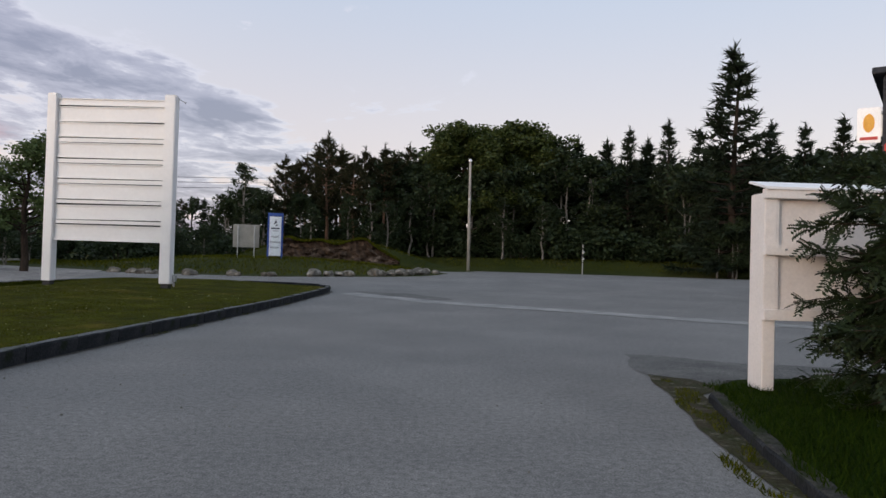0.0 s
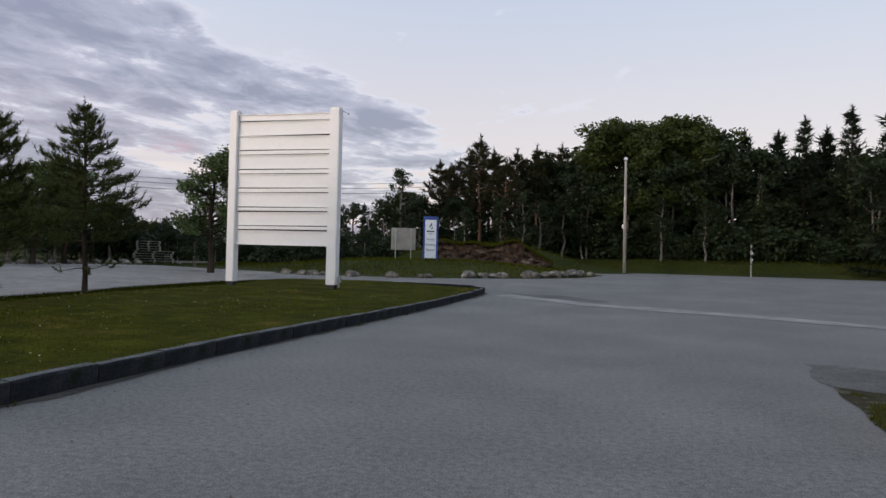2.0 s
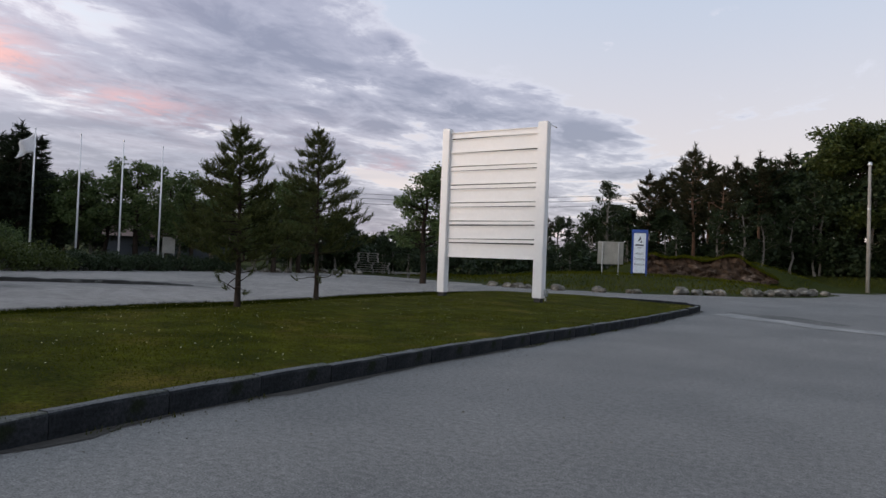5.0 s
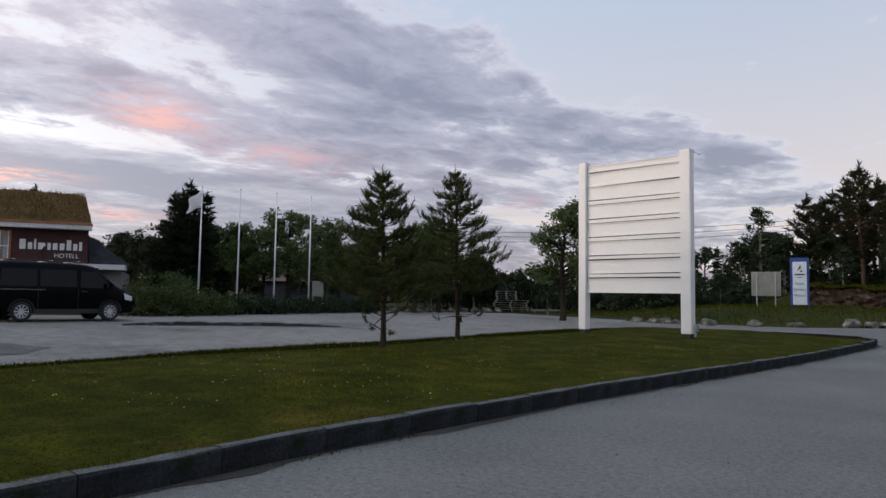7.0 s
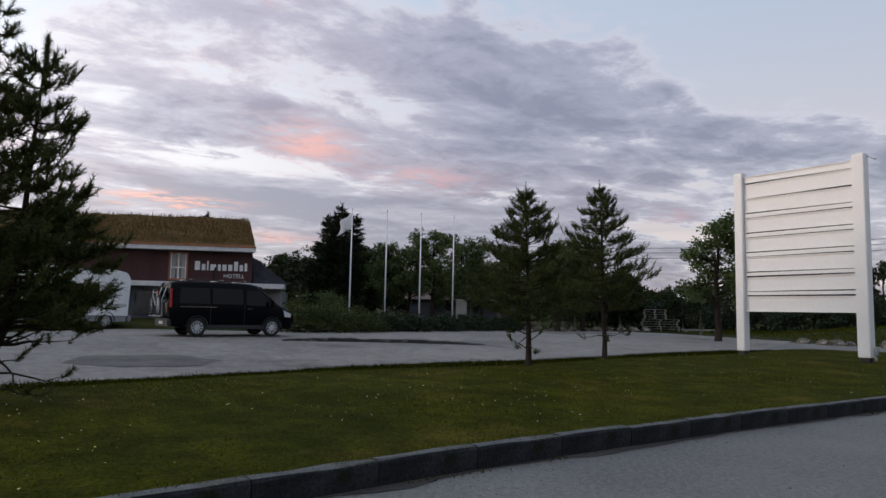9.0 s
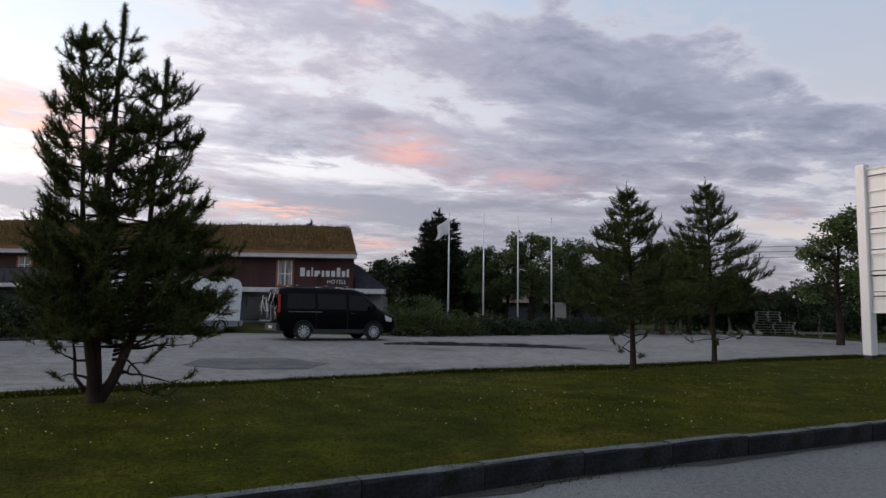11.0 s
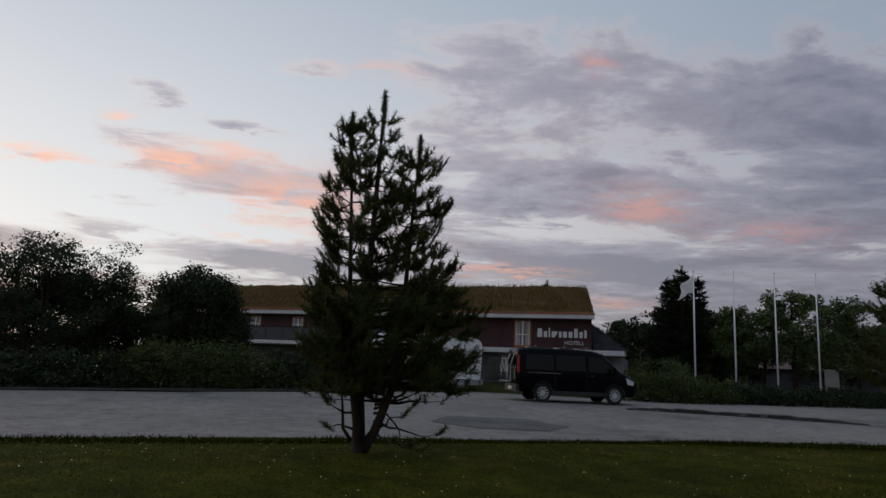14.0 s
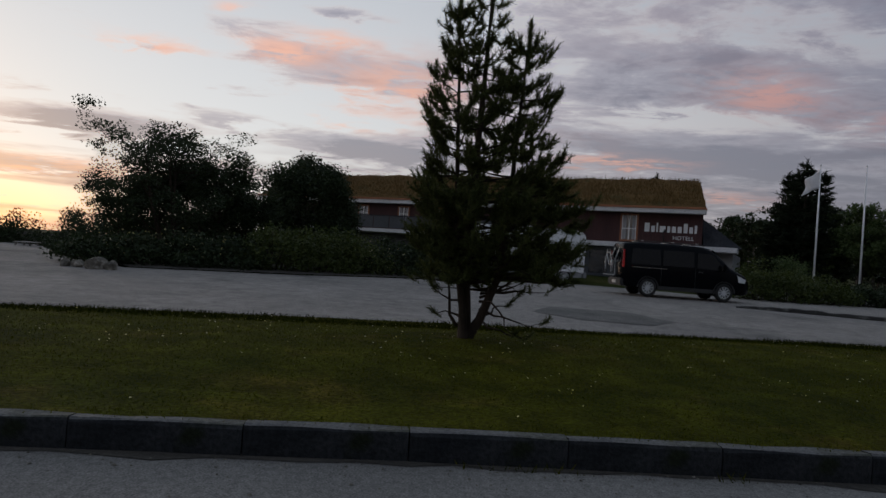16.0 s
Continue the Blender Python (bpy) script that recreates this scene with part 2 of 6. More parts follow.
KERB_FACE_SHADED = material("kerb_face_shaded", (0.013, 0.0145, 0.0165), (0.026, 0.0275, 0.03), 1.6, 0.9, 0.6, 30, c3=(0.012, 0.015, 0.008), spot_scale=2.2, spec=0.15, amp=0.4, mid=0.2)
WHITE = material("white_paint", (0.80, 0.775, 0.765), (0.84, 0.815, 0.80), 0.7, 0.42, 0.0, 9, c3=(0.75, 0.72, 0.70), spot=(0.6, 0.85), spot_scale=0.8, amp=0.025)
CREAM = material("aged_white_paint", (0.70, 0.65, 0.615), (0.77, 0.72, 0.685), 1.4, 0.6, 0.08, 30, c3=(0.63, 0.575, 0.53), spot=(0.58, 0.8), spot_scale=2.0, amp=0.05)
BLACK = material("black_plastic", (0.012, 0.012, 0.013), (0.02, 0.02, 0.021), 6, 0.6, 0.1, 60)
# Near black for the barn: its backlit silhouette is put into the colour.
SILHOUETTE = material("barn_silhouette", (0.010, 0.010, 0.010), (0.022, 0.020, 0.018), 3, 0.95, 0.2, 30, spec=0.05)
STEEL = material("galvanised_steel", (0.34, 0.35, 0.36), (0.46, 0.47, 0.47), 3, 0.45, 0.15, 50, metal=0.7)
ALU = material("weathered_aluminium", (0.24, 0.235, 0.215), (0.33, 0.32, 0.29), 2, 0.55, 0.1, 40, metal=0.2)
BLUE = material("blue_paint", (0.012, 0.05, 0.24), (0.018, 0.065, 0.29), 2, 0.4, 0.05, 30)
SIGN_FACE = material("pale_sign_face", (0.62, 0.67, 0.72), (0.68, 0.72, 0.76), 2, 0.4, 0.03, 30)
INK = material("dark_ink", (0.03, 0.035, 0.06), (0.05, 0.055, 0.08), 5, 0.6)
ROCK = material("granite", (0.075, 0.067, 0.055), (0.17, 0.150, 0.122), 1.6, 0.9, 0.9, 7, c3=(0.29, 0.265, 0.23), spot=(0.56, 0.66), spot_scale=2.6, bump_dist=0.08)
ROCK_RED = material("rusty_rock", (0.030, 0.020, 0.014), (0.095, 0.062, 0.042), 1.3, 0.95, 0.9, 4, c3=(0.24, 0.18, 0.14), spot=(0.58, 0.68), spot_scale=1.1, spec=0.1, bump_dist=0.12)
BARK = material("bark", (0.020, 0.015, 0.012), (0.048, 0.036, 0.028), 3, 0.95, 0.9, 18, stretch=(1, 1, 0.25), spec=0.08)
BARK_RED = material("pine_bark", (0.10, 0.055, 0.034), (0.17, 0.095, 0.058), 3, 0.95, 0.9, 14, stretch=(1, 1, 0.3))
BARK_PALE = material("birch_bark", (0.11, 0.098, 0.085), (0.20, 0.18, 0.16), 2, 0.9, 0.5, 9, c3=(0.04, 0.034, 0.03), spot=(0.58, 0.64), spot_scale=5, stretch=(1, 1, 0.6))
NEEDLE = material("pine_needles", (0.030, 0.042, 0.011), (0.088, 0.098, 0.026), random_by="island", rough=0.7, sub=0.2, spec=0.2)
NEEDLE_DARK = material("spruce_needles", (0.008, 0.015, 0.007), (0.020, 0.030, 0.013), random_by="island", rough=0.75, sub=0.1, spec=0.2)
NEEDLE_RED = material("scots_pine_needles", (0.020, 0.022, 0.010), (0.042, 0.040, 0.018), random_by="island", rough=0.8, sub=0.1, spec=0.15)
LEAF = material("green_leaves", (0.030, 0.046, 0.009), (0.074, 0.092, 0.020), random_by="island", rough=0.6, sub=0.3, spec=0.3)
LEAF_DARK = material("dark_leaves", (0.012, 0.022, 0.008), (0.030, 0.045, 0.015), random_by="island", rough=0.65, sub=0.2, spec=0.25)
LEAF_LIGHT = material("light_leaves", (0.045, 0.075, 0.022), (0.11, 0.145, 0.050), random_by="island", rough=0.6, sub=0.3, spec=0.25)
WOOD_GREY = material("weathered_wood", (0.15, 0.142, 0.13), (0.25, 0.235, 0.21), 2, 0.9, 0.6, 20, stretch=(1, 1, 0.2))
WOOD_POLE = material("grey_pole_wood", (0.25, 0.225, 0.195), (0.36, 0.33, 0.29), 2, 0.9, 0.5, 15, stretch=(1, 1, 0.1))
MAROON = material("maroon_boards", (0.045, 0.014, 0.015), (0.062, 0.02, 0.02), 1.5, 0.75, 0.2, 30, stretch=(1, 1, 0.2))
GREYWALL = material("grey_render", (0.19, 0.19, 0.20), (0.25, 0.25, 0.26), 1, 0.9, 0.3, 30)
SLATE = material("slate", (0.03, 0.032, 0.038), (0.05, 0.052, 0.06), 2, 0.85, 0.4, 12, spec=0.1)
ORANGE = material("orange_wood", (0.24, 0.085, 0.035), (0.31, 0.115, 0.05), 2, 0.6, 0.2, 30)
FASCIA = material("pale_fascia", (0.50, 0.50, 0.52), (0.58, 0.57, 0.58), 2, 0.6, 0.1, 30)
PANEL = material("blue_grey_panel", (0.035, 0.04, 0.05), (0.05, 0.055, 0.066), 1, 0.6, 0.1, 20)
GLASS = material("window_glass", (0.02, 0.022, 0.026), (0.03, 0.033, 0.038), 1, 0.05, spec=0.9)
CURTAIN = material("curtain", (0.24, 0.24, 0.26), (0.34, 0.34, 0.35), 3, 0.85, stretch=(6, 6, 0.3))
CARPAINT = material("black_car_paint", (0.0025, 0.003, 0.004), (0.0035, 0.004, 0.0055), 1, 0.22, spec=0.06, amp=0.0)
CARGLASS = material("tinted_glass", (0.003, 0.0035, 0.0045), (0.0045, 0.005, 0.006), 1, 0.05, spec=0.16, amp=0.0)
RUBBER = material("tyre_rubber", (0.012, 0.012, 0.012), (0.02, 0.02, 0.02), 8, 0.9)
ALLOY = material("alloy", (0.50, 0.51, 0.53), (0.6, 0.61, 0.63), 4, 0.35, metal=0.3, amp=0.05)
CHROME = material("chrome", (0.6, 0.6, 0.62), (0.7, 0.7, 0.71), 4, 0.15, metal=1.0)
REDLENS = material("red_lens", (0.35, 0.02, 0.02), (0.45, 0.03, 0.03), 8, 0.2, coat=0.5)
CLEARLENS = material("clear_lens", (0.55, 0.57, 0.6), (0.65, 0.66, 0.68), 8, 0.1, coat=0.5)
WHITEBODY = material("white_bodywork", (0.66, 0.67, 0.69), (0.74, 0.74, 0.75), 1, 0.35, coat=0.3)
CLOTH = material("flag_cloth", (0.70, 0.70, 0.73), (0.78, 0.77, 0.79), 3, 0.8, 0.1, 60, sub=0.3)
DARKBOARD = material("dark_siding", (0.035, 0.037, 0.042), (0.055, 0.057, 0.063), 1.3, 0.85, 0.3, 20, spec=0.15)
RED = material("red_awning", (0.40, 0.03, 0.025), (0.5, 0.045, 0.035), 2, 0.6)
YELLOW = material("amber_shape", (0.72, 0.33, 0.03), (0.8, 0.4, 0.05), 4, 0.6)
DAMP = material("damp_gravel", (0.022, 0.021, 0.020), (0.050, 0.048, 0.045), 0.8, 0.95, 0.6, 30, spec=0.1, c3=(0.12, 0.115, 0.108), spot=(0.55, 0.65), spot_scale=2.4)
# Blades for the back slope, darker than the mown ones.
BLADE_DARK = material("dark_grass_blade", (0.011, 0.017, 0.0015), (0.030, 0.033, 0.003), random_by="island", rough=0.9, sub=0.1, spec=0.03)
PINKROOF = material("old_tile_roof", (0.15, 0.10, 0.085), (0.22, 0.155, 0.13), 1.5, 0.9, 0.6, 8)
TINROOF = material("pale_tin_roof", (0.24, 0.255, 0.28), (0.32, 0.335, 0.35), 1, 0.6)


# ---------- building helpers ----------
def linked(name, me, mat, parent=None, label=""):
    ob = new(name, me)
    for m in (mat if isinstance(mat, (list, tuple)) else [mat]):
        me.materials.append(m)
    if parent:
        ob.parent = parent
    if label:
        ob["label"] = label
    return ob


def part(name, bm, mat, parent=None, label="", smooth=False):
    me = bpy.data.meshes.new(name)
    bmesh.ops.recalc_face_normals(bm, faces=bm.faces)
    bm.to_mesh(me)
    bm.free()
    if smooth:
        me.polygons.foreach_set("use_smooth", [True] * len(me.polygons))
    return linked(name, me, mat, parent, label)


def raw(name, verts, faces, mat, parent=None, label="", smooth=False):
    me = bpy.data.meshes.new(name)
    me.from_pydata(verts if isinstance(verts, list) else verts.tolist(), [], faces if isinstance(faces, list) else faces.tolist())
    if smooth:
        me.polygons.foreach_set("use_smooth", [True] * len(me.polygons))
    return linked(name, me, mat, parent, label)


def thing(name, m, label, category, group="", kind=""):
    ob = new(name)
    ob.empty_display_size = 0.2
    ob.matrix_world = m
    return tagged(ob, label, category, group, kind)


def box(x0, y0, z0, x1, y1, z1, bevel=0.0, bm=None):
    own = bmesh.new()
    bmesh.ops.create_cube(own, size=1.0)
    for v in own.verts:
        v.co = Vector(((x0 + x1) / 2 + v.co.x * (x1 - x0), (y0 + y1) / 2 + v.co.y * (y1 - y0), (z0 + z1) / 2 + v.co.z * (z1 - z0)))
    if bevel:
        bmesh.ops.bevel(own, geom=own.edges[:], offset=bevel, segments=2, affect="EDGES")
    return merged(bm, own)


def merged(bm, own):
    if bm is None:
        return own
    me = bpy.data.meshes.new("tmp")
    own.to_mesh(me)
    own.free()
    bm.from_mesh(me)
    bpy.data.meshes.remove(me)
    return bm


def tube(pts, radii, n=8, bm=None, caps=True):
    bm = bm or bmesh.new()
    rings = []
    pts = [Vector(p) for p in pts]
    for i, p in enumerate(pts):
        d = (pts[min(i + 1, len(pts) - 1)] - pts[max(i - 1, 0)]).normalized()
        a = d.cross(Vector((0.31, 0.95, 0.07))).normalized()
        b = d.cross(a)
        rings.append([bm.verts.new(p + radii[i] * (math.cos(2 * math.pi * k / n) * a + math.sin(2 * math.pi * k / n) * b)) for k in range(n)])
    for r0, r1 in zip(rings, rings[1:]):
        for k in range(n):
            bm.faces.new((r0[k], r0[(k + 1) % n], r1[(k + 1) % n], r1[k]))
    if caps:
        bm.faces.new(rings[0])
        bm.faces.new(rings[-1])
    return bm


def extrude_poly(poly, y0, y1, bm=None):
    """A polygon in x and z, drawn out from y0 to y1."""
    bm = bm or bmesh.new()
    a = [bm.verts.new((x, y0, z)) for x, z in poly]
    b = [bm.verts.new((x, y1, z)) for x, z in poly]
    n = len(poly)
    bm.faces.new(a)
    bm.faces.new(b)
    for i in range(n):
        bm.faces.new((a[i], a[(i + 1) % n], b[(i + 1) % n], b[i]))
    return bm


def letters(name, text, size, mat, parent, m, depth=0.02):
    cu = bpy.data.curves.new("letters", "FONT")
    cu.body, cu.size, cu.extrude, cu.align_x = text, size, depth, "CENTER"
    tmp = new("tmp_text", cu)
    me = bpy.data.meshes.new_from_object(tmp.evaluated_get(bpy.context.evaluated_depsgraph_get()))
    bpy.data.objects.remove(tmp)
    ob = linked(name, me, mat, parent)
    ob.matrix_basis = m
    return ob


def at(az, d):
    return -d * math.sin(radians(az)), d * math.cos(radians(az))


# ---------- the ground ----------
def ss(lo, hi, v):
    t = np.clip((v - lo) / (hi - lo), 0.0, 1.0)
    return t * t * (3 - 2 * t)


def bump2(x, y, cx, cy, rx, ry, h, turn=0.0):
    c, s = math.cos(radians(turn)), math.sin(radians(turn))
    u, v = (x - cx) * c + (y - cy) * s, -(x - cx) * s + (y - cy) * c
    return h * np.exp(-((u / rx) ** 2 + (v / ry) ** 2) ** 1.5)


def level(x, y):
    """The height of the paved and trodden ground."""
    a, b = 0.5 * ss(15, 45, y), 0.42 * ss(10, 30, -x)
    return (a ** 4 + b ** 4) ** 0.25


def ground_z(x, y):
    z = level(x, y)
    far = np.hypot(x, y)
    left = np.degrees(np.arctan2(-x, y))
    # banks behind the road, the knoll and the raised verge
    z = z + 1.3 * ss(60.5, 68, y + 0.16 * x) + 2.0 * ss(70, 130, y)
    z = z + bump2(x, y, -11.5, 45, 9, 8, 0.75) + bump2(x, y, -9.3, 57, 8.0, 4.0, 2.2)
    # the land falls towards the fjord in the south-west
    z = z - 1.6 * ss(29, 52, far) * ss(108, 116, left)
    z = z + 0.5 * ss(32, 40, -x) * ss(-5, 5, y) * (1 - ss(30, 50, y))
    z = z - 10 * ss(160, 700, far) * (1 - ss(20, 60, y))
    return z


def sheet(name, outline, height, step, mat, label, lift=0.0, wobble=0.0, kind="structure", category="", edge=0.0):
    """A sheet over the outline, which follows the height; its edge drops by edge."""
    from mathutils.geometry import delaunay_2d_cdt
    pts = []
    n = len(outline)
    for i in range(n):
        p, q = Vector(outline[i]), Vector(outline[(i + 1) % n])
        k = max(1, int((q - p).length / step))
        for j in range(k):
            c = p.lerp(q, j / k)
            w = wobble * (noise.noise((c.x * 0.9, c.y * 0.9, 1.3)) + 0.5 * noise.noise((c.x * 3.1, c.y * 3.1, 4.3)))
            d = (q - p).normalized()
            pts.append(Vector((c.x - d.y * w, c.y + d.x * w)))
    m = len(pts)
    ring = np.array([(p.x, p.y) for p in pts])
    xs, ys = np.meshgrid(np.arange(ring[:, 0].min(), ring[:, 0].max(), step), np.arange(ring[:, 1].min(), ring[:, 1].max(), step))
    gx, gy = xs.ravel(), ys.ravel()
    inside = np.zeros(len(gx), bool)
    for (x0, y0), (x1, y1) in zip(ring, np.roll(ring, -1, 0)):
        hit = ((y0 > gy) != (y1 > gy))
        with np.errstate(divide="ignore", invalid="ignore"):
            inside ^= hit & (gx < (x1 - x0) * (gy - y0) / (y1 - y0) + x0)
    for x, y in zip(gx[inside], gy[inside]):
        if np.min((ring[:, 0] - x) ** 2 + (ring[:, 1] - y) ** 2) > (0.45 * step) ** 2:
            pts.append(Vector((x, y)))
    vs, _, fs, *_ = delaunay_2d_cdt(pts, [(i, (i + 1) % m) for i in range(m)], [], 1, 1e-4)
    arr = np.array([(v.x, v.y) for v in vs])
    z = height(arr[:, 0], arr[:, 1]) + lift
    z[:m] -= edge
    ob = raw(name, np.column_stack([arr, z]), [list(f) for f in fs], mat, smooth=True)
    return tagged(ob, label, category or name, kind=kind)


def ground():
    # rings that widen to the horizon
    radii = np.concatenate([np.linspace(0, 140, 94)[1:], np.geomspace(145, 4000, 30)])
    turn = np.linspace(0, 2 * math.pi, 181)[:-1]
    rr, aa = np.meshgrid(radii, turn, indexing="ij")
    x, y = (rr * np.cos(aa)).ravel(), (rr * np.sin(aa)).ravel()
    z = ground_z(x, y) - 0.03
    inner = (level(x, y) - z) < 0.2
    z = np.where((np.hypot(x, y) < 60) & inner & (y < 60), z - 0.05, z)
    verts = np.vstack([[0, 0, -0.08], np.column_stack([x, y, z])])
    n = len(turn)
    faces = [[0, 1 + k, 1 + (k + 1) % n] for k in range(n)]
    for i in range(len(radii) - 1):
        o = 1 + i * n
        faces += [[o + k, o + n + k, o + n + (k + 1) % n, o + (k + 1) % n] for k in range(n)]
    tagged(raw("ground", verts, faces, WILD, smooth=True), "rough dark grass and moss over uneven ground", "ground", kind="structure")


ground()
# kerb lines, from which lawns and roads take their edges
KERB_LEFT = [(-3.6, -16), (-4.0, -9), (-4.45, -4), (-4.78, 0), (-4.95, 4), (-4.86, 8), (-4.66, 12), (-4.36, 17), (-4.06, 22), (-3.93, 24.6), (-4.35, 25.6), (-5.6, 26.2), (-8, 26.6)]
KERB_RIGHT = [(6.4, 7.6), (4.2, 7.75), (3.2, 7.74), (2.78, 7.3), (2.44, 5.6), (2.17, 3.9), (1.9, 1.5), (1.7, -3), (1.6, -12)]
LAWN_FAR = [(-15.0, 25.2), (-14.5, 19), (-14.1, 14), (-13.8, 10), (-13.5, 6), (-13.0, 2), (-12.0, -2), (-10.9, -6), (-10.2, -16)]


def lawn_z(x, y):
    edge_x = np.interp(y, [p[1] for p in KERB_LEFT[:10]], [p[0] for p in KERB_LEFT[:10]])
    far_x = np.interp(-y, [-p[1] for p in LAWN_FAR], [p[0] for p in LAWN_FAR])
    t = np.clip((edge_x - x) / (edge_x - far_x), 0, 1)
    return level(x, y) * 0.5 + 0.195 + 0.11 * ss(0, 0.55, t) - 0.17 * ss(0.66, 1.0, t) + 0.02 * np.sin(x * 1.3 + y * 0.7) * ss(0.05, 0.3, t)


ISLAND = [(-0.2, 41.0), (-1.2, 38.4), (-3.3, 36.2), (-8.4, 33.3), (-14.8, 33.4), (-22, 36), (-30, 42)]
ROAD_FAR = [(90, 46), (60, 52.5), (40, 56.2), (24.7, 58.6), (10.6, 60.4), (0.6, 62.6), (-1.6, 60), (-2.6, 52), (-1.3, 45)]
sheet("asphalt_yard", ROAD_FAR + ISLAND[:5] + [(-18.0, 34.2), (-17.0, 27.5), (-15.0, 25.4), (-12, 25.0), (-6, 24.4), (-5.4, 10), (-4.4, -16), (-4.0, -40), (60, -40), (90, 0)],
      level, 1.6, ASPHALT, "worn pale grey asphalt of a wide road junction", 0.0, 0.06, category="road")
LOT = [(-14.5, 26.5), (-17, 34.6), (-26, 37), (-35.5, 33), (-33, 26), (-29.8, 19), (-30.5, 12), (-33.5, 7.5), (-27.6, 1.6), (-26.2, -1.0), (-23.8, -4.8), (-22.0, -9.5),
       (-24, -12.2), (-36, -20), (-40, -30), (-9.5, -34), (-9.6, -16), (-10.4, -6), (-11.2, -2), (-12.0, 2), (-12.4, 8), (-13.4, 16)]
sheet("gravel_lot", LOT, level, 1.5, GRAVEL, "pale grey gravel car park with worn tracks", 0.012, 0.18, category="car park")
sheet("lawn", [(x - 0.055, y) for x, y in KERB_LEFT[:10]] + [(-4.45, 25.5), (-6, 26.0), (-10, 26.5)] + LAWN_FAR, lawn_z, 0.55, LAWN,
      "mown green lawn with clover and worn tufts", 0.0, 0.05, edge=0.0, category="lawn")
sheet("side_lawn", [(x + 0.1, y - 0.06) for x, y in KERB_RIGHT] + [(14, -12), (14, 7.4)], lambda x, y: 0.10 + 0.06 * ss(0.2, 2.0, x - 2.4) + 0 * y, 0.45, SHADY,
      "unmown green lawn behind a low kerb, darkened in colour for the bush's shade", 0.0, 0.0, category="lawn")
sheet("broken_asphalt", [(2.62, 8.4), (2.9, 7.9), (4.2, 7.9), (8, 8.0), (9.5, 8.7), (7.0, 9.3), (4.4, 9.8), (3.2, 10.6), (2.74, 10.5), (2.58, 9.4)], level, 0.35, PATCH,
      "crumbling darker asphalt beside the kerb end", 0.006, 0.22, category="road")
sheet("kerb_gutter", [(2.60, 8.6), (2.36, 6.9), (2.20, 5.8), (2.09, 4.7), (2.02, 3.6), (1.75, 1.5), (1.6, -2), (1.72, -2), (1.94, 1.5), (2.21, 3.9), (2.48, 5.6), (2.82, 7.3), (3.15, 7.78), (3.0, 8.3)], level, 0.22, GUTTER,
      "brown dirt and dead leaves in the gutter of the low kerb", 0.009, 0.10, category="soil")
sheet("asphalt_repair", [(-3.4, 23.6), (-0.6, 21.6), (0.4, 22.6), (-1.2, 24.8), (-3.0, 25.2)], level, 0.7, PATCH, "patched cracked asphalt at the junction", 0.006, 0.12, category="road")
sheet("dirt_strip", [(-3.6, 23.6), (-0.4, 20.7), (3.4, 18.9), (7.2, 16.7), (16, 12.3), (16, 13.3), (7.5, 17.6), (3.8, 19.9), (0.0, 21.7), (-3.0, 24.5)], level, 0.7, DUST,
      "thin line of pale grit swept over the asphalt", 0.010, 0.20, category="road")
sheet("hedge_bed", [(-22.0, -9.3), (-23.9, -4.6), (-26.4, -0.8), (-27.8, 1.8), (-30, 2.8), (-33, -3), (-29, -12), (-24.5, -12.2)], ground_z, 0.9, SOIL, "bare dark soil under the hedge", 0.05, 0.1, category="soil")
sheet("lot_verge", [(-29.6, 19), (-30.4, 13), (-36, 13), (-41, 30), (-35.2, 33), (-32.9, 26)], ground_z, 1.0, SOIL, "dark soil bed beside the car park", 0.05, 0.1, category="soil")
sheet("gravel_puddle", [at(82, 17.2), at(78, 16.4), at(72, 16.6), at(70.5, 18.0), at(74, 19.3), at(80, 19.0)], level, 0.5, PATCH, "damp dark hollow in the gravel", 0.022, 0.2, category="road")


# ---------- trees ----------
def grown(rng, pts, radii, bm, n=6):
    return tube(pts, radii, n, bm, caps=False)


def leaf_mesh(rng, centres, per, spread, size, flat=0.7, aspect=0.55, up=0.3):
    """Many single leaves, scattered in clumps round the centres."""
    c = np.repeat(np.asarray(centres, float), per, axis=0)
    k = len(c)
    off = rng.normal(0, 1, (k, 3))
    off *= (1.75 * rng.uniform(0, 1, (k, 1)) ** 0.45) / np.linalg.norm(off, axis=1, keepdims=True)
    off *= spread * np.array([1, 1, flat])
    p = c + off
    d = rng.normal(0, 1, (k, 3))
    d[:, 2] = d[:, 2] * 0.6 - 0.15
    d /= np.linalg.norm(d, axis=1, keepdims=True)
    nrm = rng.normal(0, 1, (k, 3)) + np.array([0, 0, up * 3])
    s = np.cross(d, nrm)
    s /= np.linalg.norm(s, axis=1, keepdims=True)
    L = (size * rng.uniform(0.7, 1.35, k))[:, None]
    v = np.stack([p - d * L * 0.5, p + s * L * aspect * 0.5 + d * L * 0.06, p + d * L * 0.5, p - s * L * aspect * 0.5 + d * L * 0.06], 1).reshape(-1, 3)
    return v, np.arange(k * 4).reshape(-1, 4)


